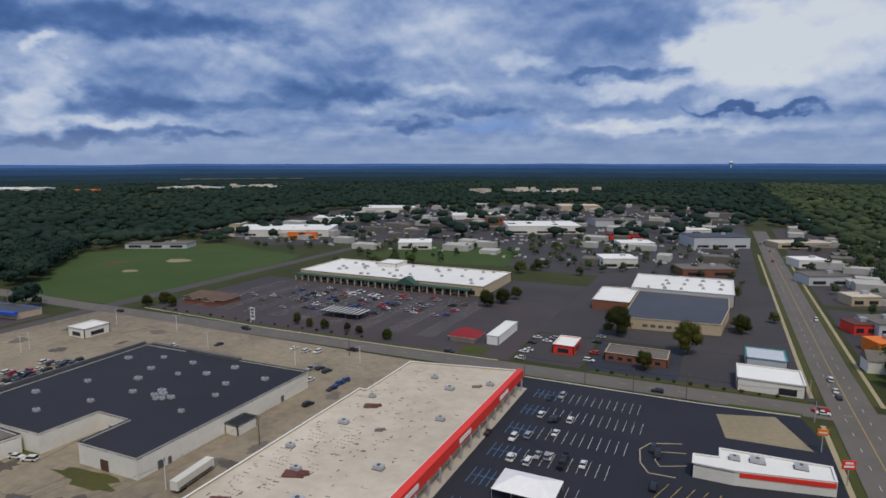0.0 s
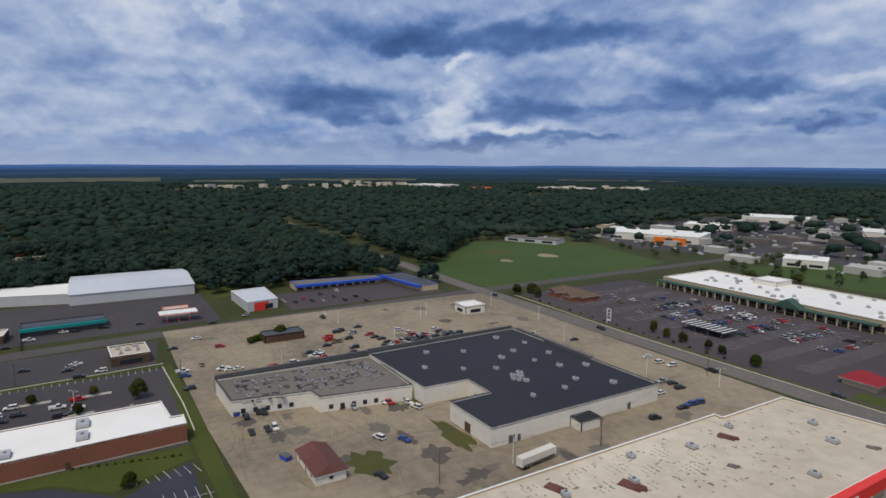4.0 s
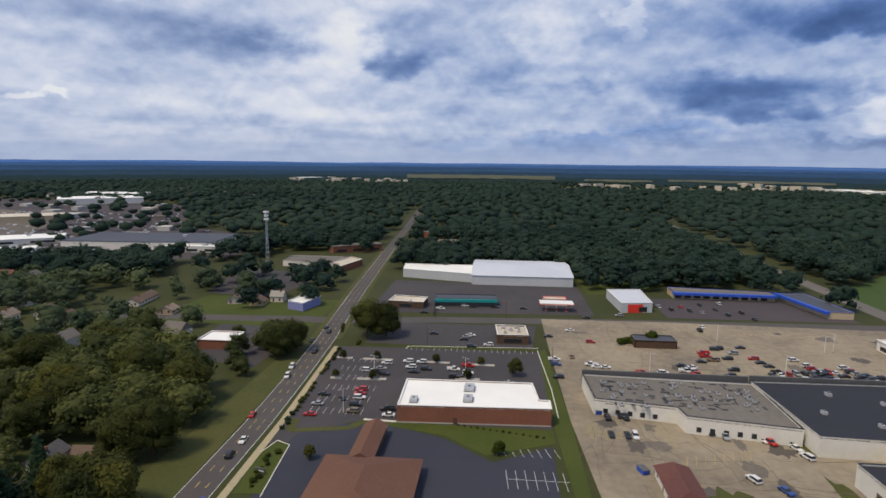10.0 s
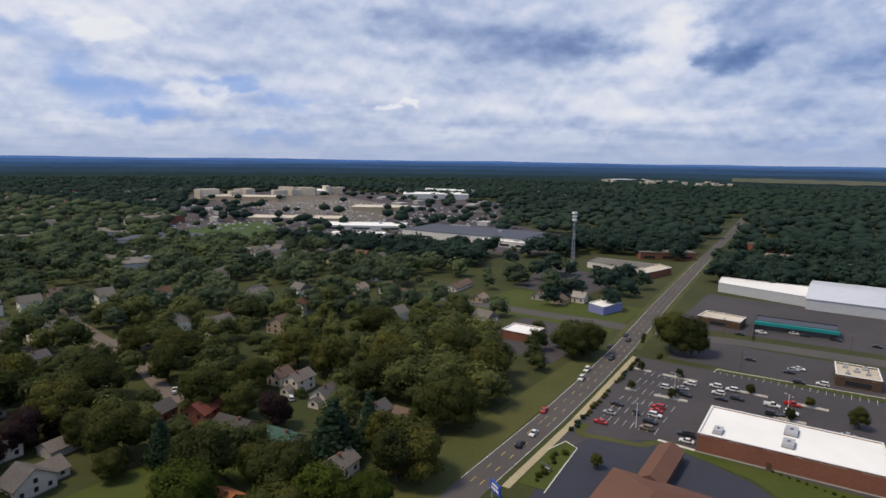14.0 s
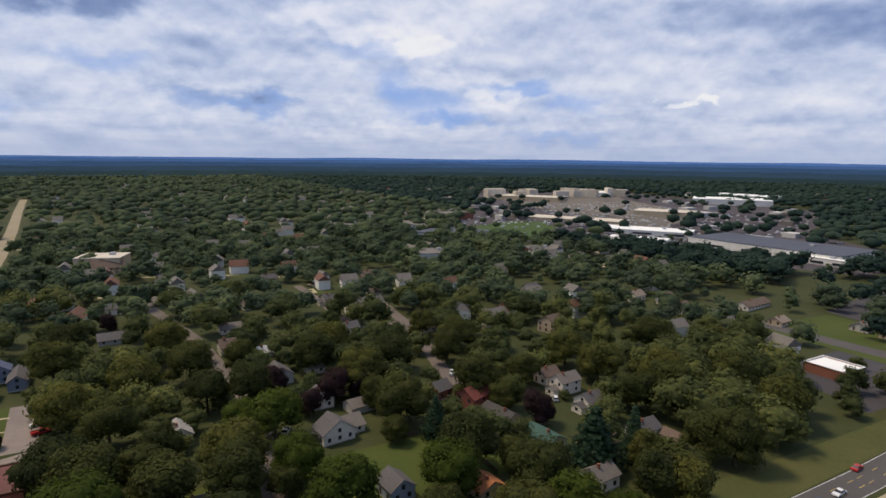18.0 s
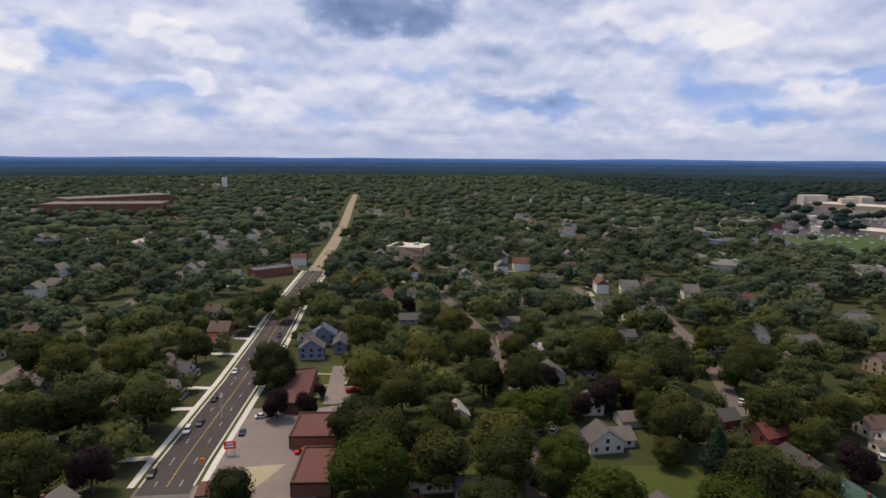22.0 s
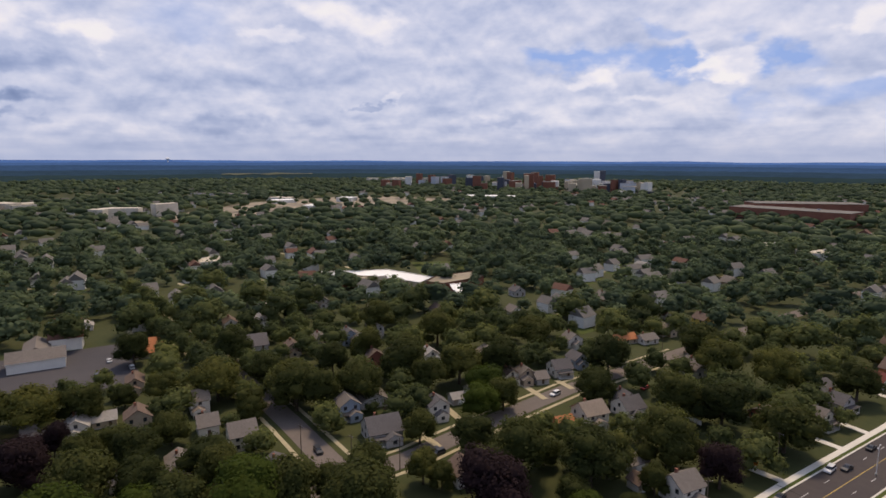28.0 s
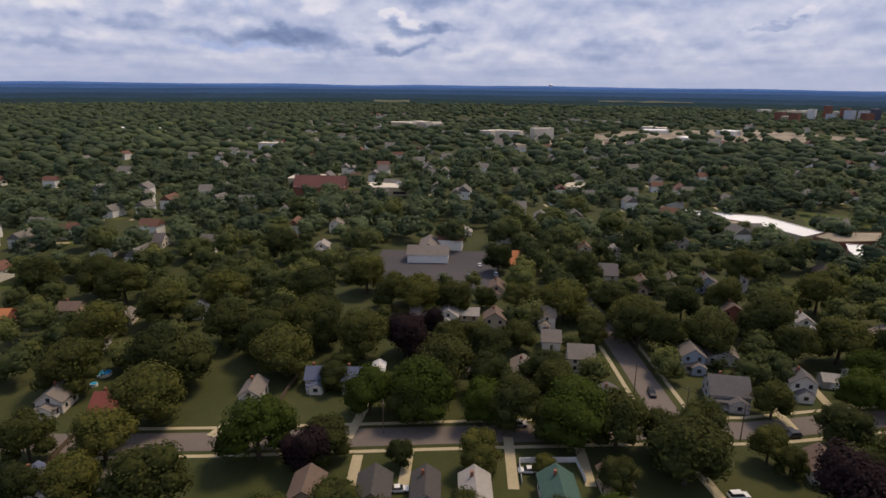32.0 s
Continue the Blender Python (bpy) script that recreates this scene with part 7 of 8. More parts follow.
base_pole = utility_pole(-70.5, 231.7)
for x, y in ((-45.5, 233), (-26.7, 232.6), (-7.6, 235), (-153, 224.5), (-129.3, 138), (-135.4, 81.6), (-256, 29), (-283, -29), (157, -57.7), (142.5, -68), (133, -79), (72.5, -135), (77.5, -177), (144, -195), (-344, 51), (-341, 10), (-337, -45), (127, 42), (131, 15), (160, -230)):
    copy_thing(base_pole, pose(x, y, 0, 0, 0, (x * 7) % 90))
base_lamp = lamp_post(-166, 201.5)
for x, y in ((-219.8, 203.3), (-258.6, 219), (-299, 214), (-296, 166), (-260.8, 128.3), (-307, 116), (-294, 161), (-256.9, 70.5), (-239, -46), (-201.6, -49.5), (-241, -8), (-133.6, 106), (-235.7, 249.5), (58.5, -194), (-141, 215)):
    copy_thing(base_lamp, pose(x, y, 0, 0, 0, (x * 11) % 180))


def wire_run(pts, z):
    t = thing("overhead_wire", "sagging black overhead wires between poles", "cable", 0, 0)
    for off in (-.4, .4):
        line = []
        for a, b in zip(pts, pts[1:]):
            line += [(a[0] + (b[0] - a[0]) * u + off, a[1] + (b[1] - a[1]) * u + off, z - 3.0 * u * (1 - u)) for u in np.linspace(0, 1, 9)[:-1]]
        line.append((pts[-1][0] + off, pts[-1][1] + off, z))
        vs = [(x + .02 * math.cos(a), y + .02 * math.cos(a), zz + .03 * math.sin(a)) for x, y, zz in line for a in (0, 2.1, 4.2)]
        fs = [(3 * i + k, 3 * i + (k + 1) % 3, 3 * i + 3 + (k + 1) % 3, 3 * i + 3 + k) for i in range(len(line) - 1) for k in range(3)]
        part("wire", MB().add(vs, fs), M["black"], t)
    return t


wire_run([(-70.5, 231.7), (-45.5, 233), (-26.7, 232.6), (-7.6, 235), (30, 236)], 9.3)
wire_run([(-153, 224.5), (-129.3, 138), (-135.4, 81.6)], 9.3)
wire_run([(157, -57.7), (142.5, -68), (133, -79)], 9.3)


def board_sign(name, label, x, y, z0, wd, hg, rot, panel, posts=2, bars=0, barm="white"):
    t = thing(name, label, "sign", x, y, 0, rot)
    part("panel", MB().box(0, 0, z0, wd, .35, hg), M[panel], t)
    for s in ([-.35, .35] if posts == 2 else [0]):
        part("post", MB().box(s * wd, 0, 0, .2, .2, z0 + .05), M["metal"], t)
    for i in range(bars):
        for f in (-.19, .19):
            part("lettering", MB().box(0, f, z0 + hg * (i + .6) / (bars + .6), wd * (.75 - .15 * (i % 2)), .03, hg * .22), M[barm], t)
    return t


board_sign("roadside_sign", "red roadside sign board on two posts", 48, -169.4, 2.0, 3.4, 2.4, 8, "red", 2, 2, "white")
board_sign("roadside_sign", "bright blue and white roadside sign board", -135, -66.5, 2.6, 5, 3, 60, "blue", 2, 2)
board_sign("pylon_sign", "tall pylon sign with red shape and white board", 36.6, 188, 5.0, 3.6, 2.6, 20, "red", 1, 2)
board_sign("pylon_sign", "orange pylon sign at the crossing", 33, 208, 5.5, 3, 2, 10, "orange", 1, 1)
board_sign("pylon_sign", "white plaza pylon sign in the car park", -236.5, 252, 1.0, 2.4, 7, 15, "white", 2, 3, "dark_metal")
board_sign("construction_sign", "small orange construction warning sign", 54, -163, 1.2, 1.2, 1.2, 10, "orange", 1)
board_sign("construction_sign", "small orange construction warning sign", 79, -168, 1.2, 1.2, 1.2, 40, "orange", 1)
board_sign("monument_sign", "low dark sign on the entrance lawn", -158, -62.5, .3, 3.4, 1.6, 80, "dark_metal", 2, 1)
for y in (196, 160, 124, 88):
    part("sign_bar", MB().box(-67.05 - C.location.x, y - C.location.y, 5.4, .12, 9, 1.5), M["white"], C, "white unreadable lettering on the red fascia")


def trailer(x, y, rot):
    t = thing("semi_trailer", "long pale box trailer parked on paving", "trailer", x, y, 0, rot)
    part("box", MB().box(0, 0, 1.2, 14.5, 2.6, 2.7), M["wall_white"], t)
    part("side_stripe", MB().box(0, 0, 1.3, 13, 2.64, .5), M["brown"], t)
    part("chassis", MB().box(0, 0, .9, 13.5, 1.2, .3), M["dark_metal"], t)
    for sx in (-5.6, -4.4):
        for sy in (-1.05, 1.05):
            part("wheel", MB().tube((sx, sy - .15, .5), (sx, sy + .15, .5), .5, 12), M["tyre"], t)
    for sy in (-.9, .9):
        part("landing_leg", MB().box(4.5, sy, 0, .15, .15, 1.0), M["dark_metal"], t)
    return t


trailer(-131, 113, 96)


def skip(x, y, rot, m_, label):
    t = thing("dumpster", label, "dumpster", x, y, .05, rot)
    part("body", MB().add([(-1.6, -1, .1), (1.6, -1, .1), (1.6, 1, .1), (-1.6, 1, .1), (-1.9, -1.1, 1.5), (1.9, -1.1, 1.5), (1.9, 1.1, 1.5), (-1.9, 1.1, 1.5)], [(3, 2, 1, 0), (0, 1, 5, 4), (1, 2, 6, 5), (2, 3, 7, 6), (3, 0, 4, 7), (4, 5, 6, 7)]), m_, t)
    part("lid", MB().box(0, 0, 1.5, 3.9, 2.3, .1), M["dark_metal"], t)
    return t


skip(-171, 48, 20, M["blue"], "blue steel dumpster beside the small house")
skip(-212, 41.5, 5, M["blue"], "blue steel dumpster against the white wall")
skip(-189, 112, 80, M["dark_metal"], "dark steel dumpster in the store yard")
# lattice tower
tower = thing("radio_tower", "slender grey lattice radio tower", "tower", -491.6, -191.8)
for i in range(4):
    an = math.tau * i / 4
    part("leg", MB().tube((1.6 * math.cos(an), 1.6 * math.sin(an), 0), (.5 * math.cos(an), .5 * math.sin(an), 46), .16, 5), M["metal"], tower)
for k in range(11):
    s = 1.6 - 1.1 * k / 11
    part("brace", MB().box(0, 0, 4 * k + 2, 2 * s * .72, 2 * s * .72, .14, 45), M["metal"], tower)
for k in range(3):
    part("antenna", MB().box(0, 0, 38 + 3 * k, 3.4, 3.4, 1.6, 30 * k), M["white"], tower)
# traffic signals on span wire at the crossing
for x, y in ((34, 232), (60, 254), (60, 231), (35, 255)):
    t = thing("signal_mast", "steel signal mast at the crossing", "traffic light", x, y, 0, 0, "signal masts")
    part("pole", MB().cyl(0, 0, 0, .16, .12, 7.5, 8), M["metal"], t)
    part("signal_head", MB().box(0, .3, 5.8, .4, .35, 1.1), M["black"], t)
# pools, blue tarpaulin
for x, y, r in ((158, 107, 2.2), (151, 106, 1.1)):
    t = thing("garden_pool", "round blue garden pool on a lawn", "pool", x, y)
    part("rim", MB().cyl(0, 0, 0, r, r, 1.0, 18), M["white"], t)
    part("water", MB().cyl(0, 0, .95, r * .93, r * .93, .08, 18), M["pool"], t)

# ---------- shrubs, islands, small structures ----------
SHRUB = []
for sd in range(3):
    rr = random.Random(200 + sd)
    vs, fs = quad_cloud(rr, [(0, 0, .5, .5), (.25, .1, .38, .36), (-.25, -.1, .4, .36), (.05, -.28, .36, .34)], 130, .09, .92)
    me = bpy.data.meshes.new("foliage")
    me.from_pydata(vs, [], fs)
    me.materials.append((GREEN, SPRUCE, LIME)[sd])
    SHRUB.append(me)
STEM = MB().cyl(0, 0, -.05, .05, .04, .3, 6).mesh("stem", M["bark"])
SHRUB_TEXT = ("rounded dark green shrub in a planting strip", "dark evergreen shrub in a planting strip", "light green clipped shrub in a planting strip")


def bush(x, y, hgt, kind=0):
    rr = random.Random(int(x * 37 + y * 11))
    t = thing("shrub", SHRUB_TEXT[kind], "shrub", x, y, .05, rr.uniform(0, 360), "shrubs of the car parks")
    t.scale = (hgt * 1.15, hgt * 1.15, hgt)
    part("stem", STEM, None, t)
    part("foliage", SHRUB[kind], None, t)
    return t


rr = random.Random(31)
for k in range(24):   # along the walk of the shop car park
    x = -186 - 3.7 * k + rr.uniform(-.8, .8)
    if not -236 < x < -230:
        bush(x, -66.3 - .04 * (-186 - x) + rr.uniform(-.5, .5), rr.uniform(1.2, 2.0), rr.choice([0, 0, 1]))
for k in range(9):
    bush(-300 - 4.2 * k if k < 4 else -288 + 1.0 * k, -76 - .9 * k if k < 4 else -63, rr.uniform(1.2, 1.9), 0)
for k in range(9):   # entrance lawn
    bush(-151 - 2.4 * k, -62.6 + rr.uniform(-1.6, 1.6), rr.uniform(1.0, 1.9), rr.choice([0, 2, 2]))
for k in range(14):   # grass strip behind the white-roofed shop
    bush(-196 + .5 * k, -8 + 2.2 * k, rr.uniform(.5, 1.0), rr.choice([0, 2]))
for k in range(16):   # before the long shops and along the street
    bush(-306 + 9.5 * k, 251.2 + .02 * k, rr.uniform(.9, 1.6), rr.choice([0, 1, 2]))
for k in range(12):
    bush(-44 + 6.2 * k, 251.5, rr.uniform(.9, 1.5), rr.choice([0, 2]))
for x, y in ((-297, 66), (-299, 69), (-301, 72), (-298, 73)):
    bush(x, y, 3.6, 2)
for x, y, h in ((-235.5, -46, 4.6), (-260, -49, 4.4), (-260.4, -65, 4.2), (-235.1, -61.5, 4.0), (-259, -22, 4.5), (-258, -2, 4.4), (-240, -7, 4.8)):
    tree(x, y, h, "round", .95)
# maroon canopy of the old filling station
t = thing("forecourt_canopy", "flat maroon canopy on steel posts over the forecourt", "canopy", 43, -143.5, 0, 8)
part("roof", MB().box(0, 0, 4.2, 10, 7, .6), M["roof_maroon"], t)
for sx in (-3, 3):
    for sy in (-2, 2):
        part("post", MB().box(sx, sy, 0, .25, .25, 4.2), M["metal"], t)
    part("pump", MB().box(sx, 0, 0, .8, .5, 1.5), M["white"], t)
# houses by the side road
row("""
-355 -158 9 10 1 grey grey x 3
-353 -143 9 10 1 tan brown x 3
-363 -134 9 9 1.5 white pale y 3
-326 -186 10 9 1 tan tan x 4
""")
# drive-through lane beside the bank
loop = [(-7, 172.4), (-14.4, 172), (-17.3, 177.3), (-18.5, 186), (-16, 191.5), (-6.7, 195.2)]
strip("kerb", loop, .4, .17, M["walk"], "pale kerb of the drive-through lane", "kerb")
strip("kerb", [(-4.5, 180.9), (-11.8, 177.4), (-13.5, 181), (-12, 187), (-5, 189)], .3, .16, M["walk"], "pale kerb of the drive-through island", "kerb")
# dwellings in the woods
for x, y, ln in ((-590, -68, 30), (-588, -36, 28), (-589, -6, 30), (-612, -45, 34)):
    t = thing("apartment_block", "brown two-storey apartment block with pinkish roof among trees", "apartment building", x, y, 0, 90, "apartment blocks in the woods")
    part("wall", MB().box(0, 0, 0, ln, 11, 6.2), M["brown"], t)
    part("roof", MB().add([(-ln / 2 - .5, -6.2, 6.2), (ln / 2 + .5, -6.2, 6.2), (ln / 2 + .5, 6.2, 6.2), (-ln / 2 - .5, 6.2, 6.2), (-ln / 2 - .5, 0, 8.8), (ln / 2 + .5, 0, 8.8)], [(0, 1, 5, 4), (2, 3, 4, 5), (0, 4, 3), (1, 2, 5), (3, 2, 1, 0)]), ROOFS["tan"], t)
    for lvl in (1.0, 3.9):
        for k in range(6):
            part("window", MB().box((k + .5) / 6 * ln - ln / 2, -5.55, lvl, 1.8, .15, 1.4), M["glass"], t)
slab("lawn", [(-408, 66), (-470, 66), (-474, 136), (-432, 118), (-414, 98)], .03, M["lawn"], "green lawn between the warehouse and the blue-roofed shops", "lawn")
for x0, y0, r0, m_ in ((-486, 352, 16, "verge"), (-446, 384, 12, "sand"), (-505, 470, 14, "verge"), (-440, 330, 7, "sand")):
    ring = [(x0 + r0 * math.cos(a) * (1 + .2 * math.sin(3 * a)), y0 + r0 * .8 * math.sin(a)) for a in np.linspace(0, math.tau, 15)[:-1]]
    slab("infield", ring, .045, M[m_], "bare sandy patch of a ball field", "soil")


def fence(pts, hgt, m_, label):
    """A board fence: posts and one panel between each two."""
    t = thing("fence", label, "fence", 0, 0)
    for a, b in zip(pts, pts[1:]):
        a, b = Vector(a), Vector(b)
        n = max(1, int((b - a).length / 2.4))
        ang = math.degrees(math.atan2(b.y - a.y, b.x - a.x))
        for i in range(n):
            p, q = a.lerp(b, i / n), a.lerp(b, (i + 1) / n)
            c = (p + q) / 2
            part("post", MB().box(p.x, p.y, 0, .12, .12, hgt + .1), m_, t)
            part("panel", MB().box(c.x, c.y, .1, (q - p).length - .14, .05, hgt - .1, ang), m_, t)
    return t


for pts, h, m_, lab in (([(145, 47), (165, 46), (166, 33)], 1.7, M["wood"], "weathered board fence round a back garden"), ([(112, -20), (120, -20), (121, -34), (113, -35)], 1.6, M["white"], "white board fence between gardens"),
                        ([(160, -92), (172, -93), (173, -104)], 1.7, M["wood"], "weathered board fence round a back garden"), ([(-100, -128), (-100, -160), (-84, -161)], 1.6, M["wood"], "weathered board fence along the back lawn"),
                        ([(112, 94), (126, 95)], 1.6, M["wood"], "weathered board fence between gardens"), ([(105, -180), (118, -181), (119, -196)], 1.7, M["white"], "white board fence between gardens"),
                        ([(-116, 34), (-114, 100), (-116, 160)], 2.0, M["metal"], "grey metal fence behind the stores")):
    fence(pts, h, m_, lab)

# ---------- far buildings, hills ----------
FAR_WALL = {"white": M["wall_white"], "offwhite": M["wall_beige"], "orange": M["orange"], "brick": M["wall_brick"], "grey": M["wall_grey"], "tan": M["wall_beige"], "red": M["red"], "bluegrey": M["wall_grey"], "mall": M["wall_white"], "pale": M["wall_white"], "slate": M["roof_bluegrey"]}
FAR_ROOF = {"white": M["roof_white"], "offwhite": M["roof_offwhite"], "orange": M["orange"], "brick": M["roof_grey"], "grey": M["roof_grey"], "tan": M["roof_offwhite"], "red": M["roof_maroon"], "bluegrey": M["roof_bluegrey"], "mall": M["roof_bluegrey"], "pale": M["roof_offwhite"], "slate": M["roof_bluegrey"]}
FAR_TEXT = {"white": "distant white flat-roofed commercial building", "offwhite": "distant store with pale weathered roof", "orange": "distant low building in bright orange", "brick": "distant red brick flat-roofed building", "grey": "distant grey flat-roofed building",
            "tan": "distant tan flat-roofed building", "red": "distant red-painted commercial building", "bluegrey": "distant building with blue-grey roof", "mall": "distant large mall with dark roof and white front", "pale": "distant pale concrete building", "slate": "distant dark slate-coloured office tower"}


def far_building(x, y, wd, dp, hgt, rot, col):
    t = thing("far_building", FAR_TEXT[col], "building", x, y, 0, rot, "far town buildings")
    part("wall", MB().box(0, 0, 0, wd, dp, hgt), FAR_WALL[col], t)
    part("roof", MB().box(0, 0, hgt, wd + .6, dp + .6, .5), FAR_ROOF[col], t)
    k = min(max(int(wd / 14), 2), 3)
    for lvl in range(max(1, min(int(hgt / 6), 3)) if math.hypot(x, y) < 800 else 0 if hgt < 14 else 1 + (hgt > 30)):
        for i in range(k):
            u = (i + .5) / k * wd - wd / 2
            part("window", MB().box(u, -dp / 2 - .1, 1.2 + lvl * 5, wd / k * .6, .3, 2.2), M["glass"], t)
    if math.hypot(x, y) < 1000:
        part("rooftop_unit", MB().box(wd * .2, dp * .1, hgt + .5, 4, 3, 2), M["metal"], t)
    return t


def far_row(text):
    for line in text.strip().splitlines():
        q = line.split()
        x, y, wd, dp, hgt, rot = map(float, q[:6])
        if hgt < 18 or math.hypot(x, y) < 1300:
            far_building(x, y, wd, dp, hgt, rot, q[6])
            continue
        n = max(1, math.ceil(wd / 26))   # a town block of several houses of different height
        rr = random.Random(int(x + 3 * y))
        for i in range(n):
            u = ((i + .5) / n - .5) * wd
            v = rr.uniform(-40, 40)
            c, s = math.cos(radians(rot)), math.sin(radians(rot))
            far_building(x + c * u - s * v, y + s * u + c * v, wd / n * rr.uniform(.6, .95), 18, max(14, min(hgt, 46) * rr.uniform(.45, .95)), rot + rr.uniform(-8, 8), rr.choice([q[6], "brick", "tan", "pale", "slate"]) if q[6] != "red" else rr.choice(["brick", "tan"]))


for lay, (nm, poly, m_, lab) in enumerate((("parking_lot", [(-620, 560), (-440, 500), (-330, 560), (-130, 470), (30, 470), (32, 1250), (-300, 1250), (-640, 930)], "lot_mid", "broad worn asphalt of the far shopping district"),
                          ("parking_lot", [(62, 430), (140, 430), (150, 900), (62, 900)], "lot_grey", "asphalt lots beside the far main road"),
                          ("parking_lot", [(62, 300), (105, 300), (112, 420), (62, 420)], "lot_mid", "asphalt lot of roadside shops"),
                          ("parking_lot", [(-348, -562), (-412, -490), (-465, -381), (-520, -240), (-640, -230), (-760, -420), (-1095, -560), (-1207, -1196), (-848, -1306), (-420, -700)], "lot_grey", "worn paved industrial district"),
                          ("parking_lot", [(900, -60), (1200, -300), (1300, -600), (1000, -800), (960, -400)], "lot_tan", "pale paved yards at the edge of town"),
                          ("field", [(-225, 470), (-165, 480), (-180, 580), (-290, 580), (-310, 480)], "field", "green field behind the shopping strip"),
                          ("field", [(-379, -641), (-495, -683), (-541, -656), (-501, -587), (-410, -530), (-369, -559)], "field", "dry green field among the yards"),
                          ("yard", [(-744, -1102), (-1186, -1170), (-1002, -969), (-847, -642), (-597, -513), (-561, -595), (-637, -730), (-703, -979)], "yard", "worn brownish yards and lots beyond the mall"),
                          ("airfield", [(-1780, 190), (-1830, 900), (-2040, 1160), (-2300, 900), (-2300, 190)], "verge", "pale open airfield grass"),
                          ("parking_lot", [(-242, -100), (-310, -98), (-312, -145), (-256, -145)], "lot_mid", "asphalt lot beside the corner shop"),
                          ("parking_lot", [(-380, -190), (-470, -205), (-455, -130), (-370, -140)], "lot_mid", "asphalt yards along the side road"),
                          ("lawn", [(-305, -95), (-370, -95), (-372, -185), (-310, -190)], "lawn", "lawns between small houses"))):
    slab(nm, poly, .008 + .002 * lay, M[m_], lab)
far_row("""
-490 587 119 60 8.0 24 white
-618 605 67 30 6 23 tan
-440 556 34 5 7.5 24 orange
-527 745 58 40 6.6 23 white
-546 935 98 60 7.8 23 white
-209 745 90 60 9.7 25 white
-288 549 34 30 6.8 25 white
-534 440 64 25 4.6 25 grey
-1790 1020 160 80 15 19 white
-1580 1074 59 40 12.3 17 orange
-79 525 29 25 7.7 24 white
-80 645 35 25 5.9 25 white
-5 691 58 40 11.2 25 bluegrey
-10 514 41 25 5.6 24 brick
-135 859 63 40 7.9 26 grey
-292 801 27 25 10.9 25 brick
76 720 56 25 5.3 25 tan
70 590 25 20 6.5 24 white
71 511 30 20 6.6 23 grey
70 371 12 12 5 23 red
81 376 16 20 6.3 23 grey
""")
far_row("""
74 335 13 12 5.6 23 orange
83 446 18 14 5.6 23 tan
-37 784 49 30 7.2 25 white
-348 877 81 50 6 25 white
-242 1109 72 50 8.3 27 tan
-1405 1293 160 30 14.1 16 white
-1307 1453 141 30 12.6 16 white
-99 711 39 20 5.9 25 red
-424 1533 131 40 10.2 28 white
-580 -347 149 70 8.3 93 mall
-546 -287 55 8 5.7 93 white
-1247 -842 141 60 11 93 white
-570 -505 108 40 5.5 123 white
-1103 -770 143 80 10.9 127 white
-1014 -1086 115 80 9.4 124 white
-792 -1031 154 60 7.1 123 tan
-345 -576 69 60 6 123 bluegrey
-779 -655 90 50 7.4 124 tan
-681 -41 82 15 10 123 brick
-575 -135 50 15 6.5 122 brick
""")
far_row("""
-507 -456 61 20 4.4 123 white
-355 -437 29 20 6.2 123 brick
-340 -662 69 40 6.7 123 grey
-2488 -770 160 60 12 143 white
-2972 -572 160 60 13.9 147 white
-585 -651 136 40 4 123 tan
-318 -723 30 30 4.3 162 white
-256 -678 36 30 7.9 162 grey
-455 -798 42 40 8.3 164 brick
1 -518 32 25 11.4 161 tan
-248 -448 33 30 8.3 160 grey
308 -577 30 25 7.2 -172 pale
449 -888 160 50 18.1 -173 brick
460 -1434 29 20 41.375 -173 pale
-434 -743 63 30 9.4 -171 brick
1099 -1222 79 40 47.5 -173 tan
1018 -1265 55 30 36.25 -175 white
1664 -1080 15 30 47.5 -139 slate
1361 -979 76 50 47.5 -137 grey
1302 -1021 23 30 47.5 -136 tan
""")
far_row("""
1247 -1075 33 30 47.5 -135 brick
1266 -1136 28 30 47.5 -134 brick
1235 -1013 41 30 47 -136 pale
1129 -1129 44 40 43.125 -133 red
1592 -923 85 40 47.5 -140 grey
1495 -782 77 40 41.125 -140 pale
1023 -773 117 40 9.4 -136 white
1145 -493 34 30 8.1 -138 white
1002 -377 43 30 5.9 -137 white
1227 -383 56 30 7.1 -138 pale
1368 -295 138 40 10.3 -137 grey
479 -977 160 50 21.8 -131 brick
832 -649 48 25 6.8 -136 white
259 -574 32 25 6.9 -135 pale
1008 -70 47 40 5.6 -87 white
1160 93 96 30 15.1 -87 tan
1171 -366 47 30 5.7 -83 white
1561 -985 96 40 39.75 -78 grey
1613 -1281 51 30 47.5 -80 slate
1660 -1224 147 50 47.5 -79 brick
""")
far_row("""
1053 579 81 30 5.6 -90 white
805 263 27 20 7.9 -89 pale
485 58 36 25 6.3 -89 tan
520 137 29 25 7 -89 tan
512 -96 39 25 4.8 -90 pale
""")

# downtown: brick, tan and white blocks
rt = random.Random(5)
for i in range(46):
    u, v = rt.random(), rt.random()
    x, y = 1330 - 420 * u + 330 * v, -1010 - 150 * u - 380 * v
    tall = rt.random() < .16
    far_building(x, y, rt.uniform(16, 44), rt.uniform(16, 30), rt.uniform(38, 56) if tall else rt.uniform(11, 26), -136 + rt.choice([0, 90]) + rt.uniform(-4, 4), rt.choice(["brick", "brick", "tan", "white", "pale", "grey", "tan", "offwhite", "slate"]))

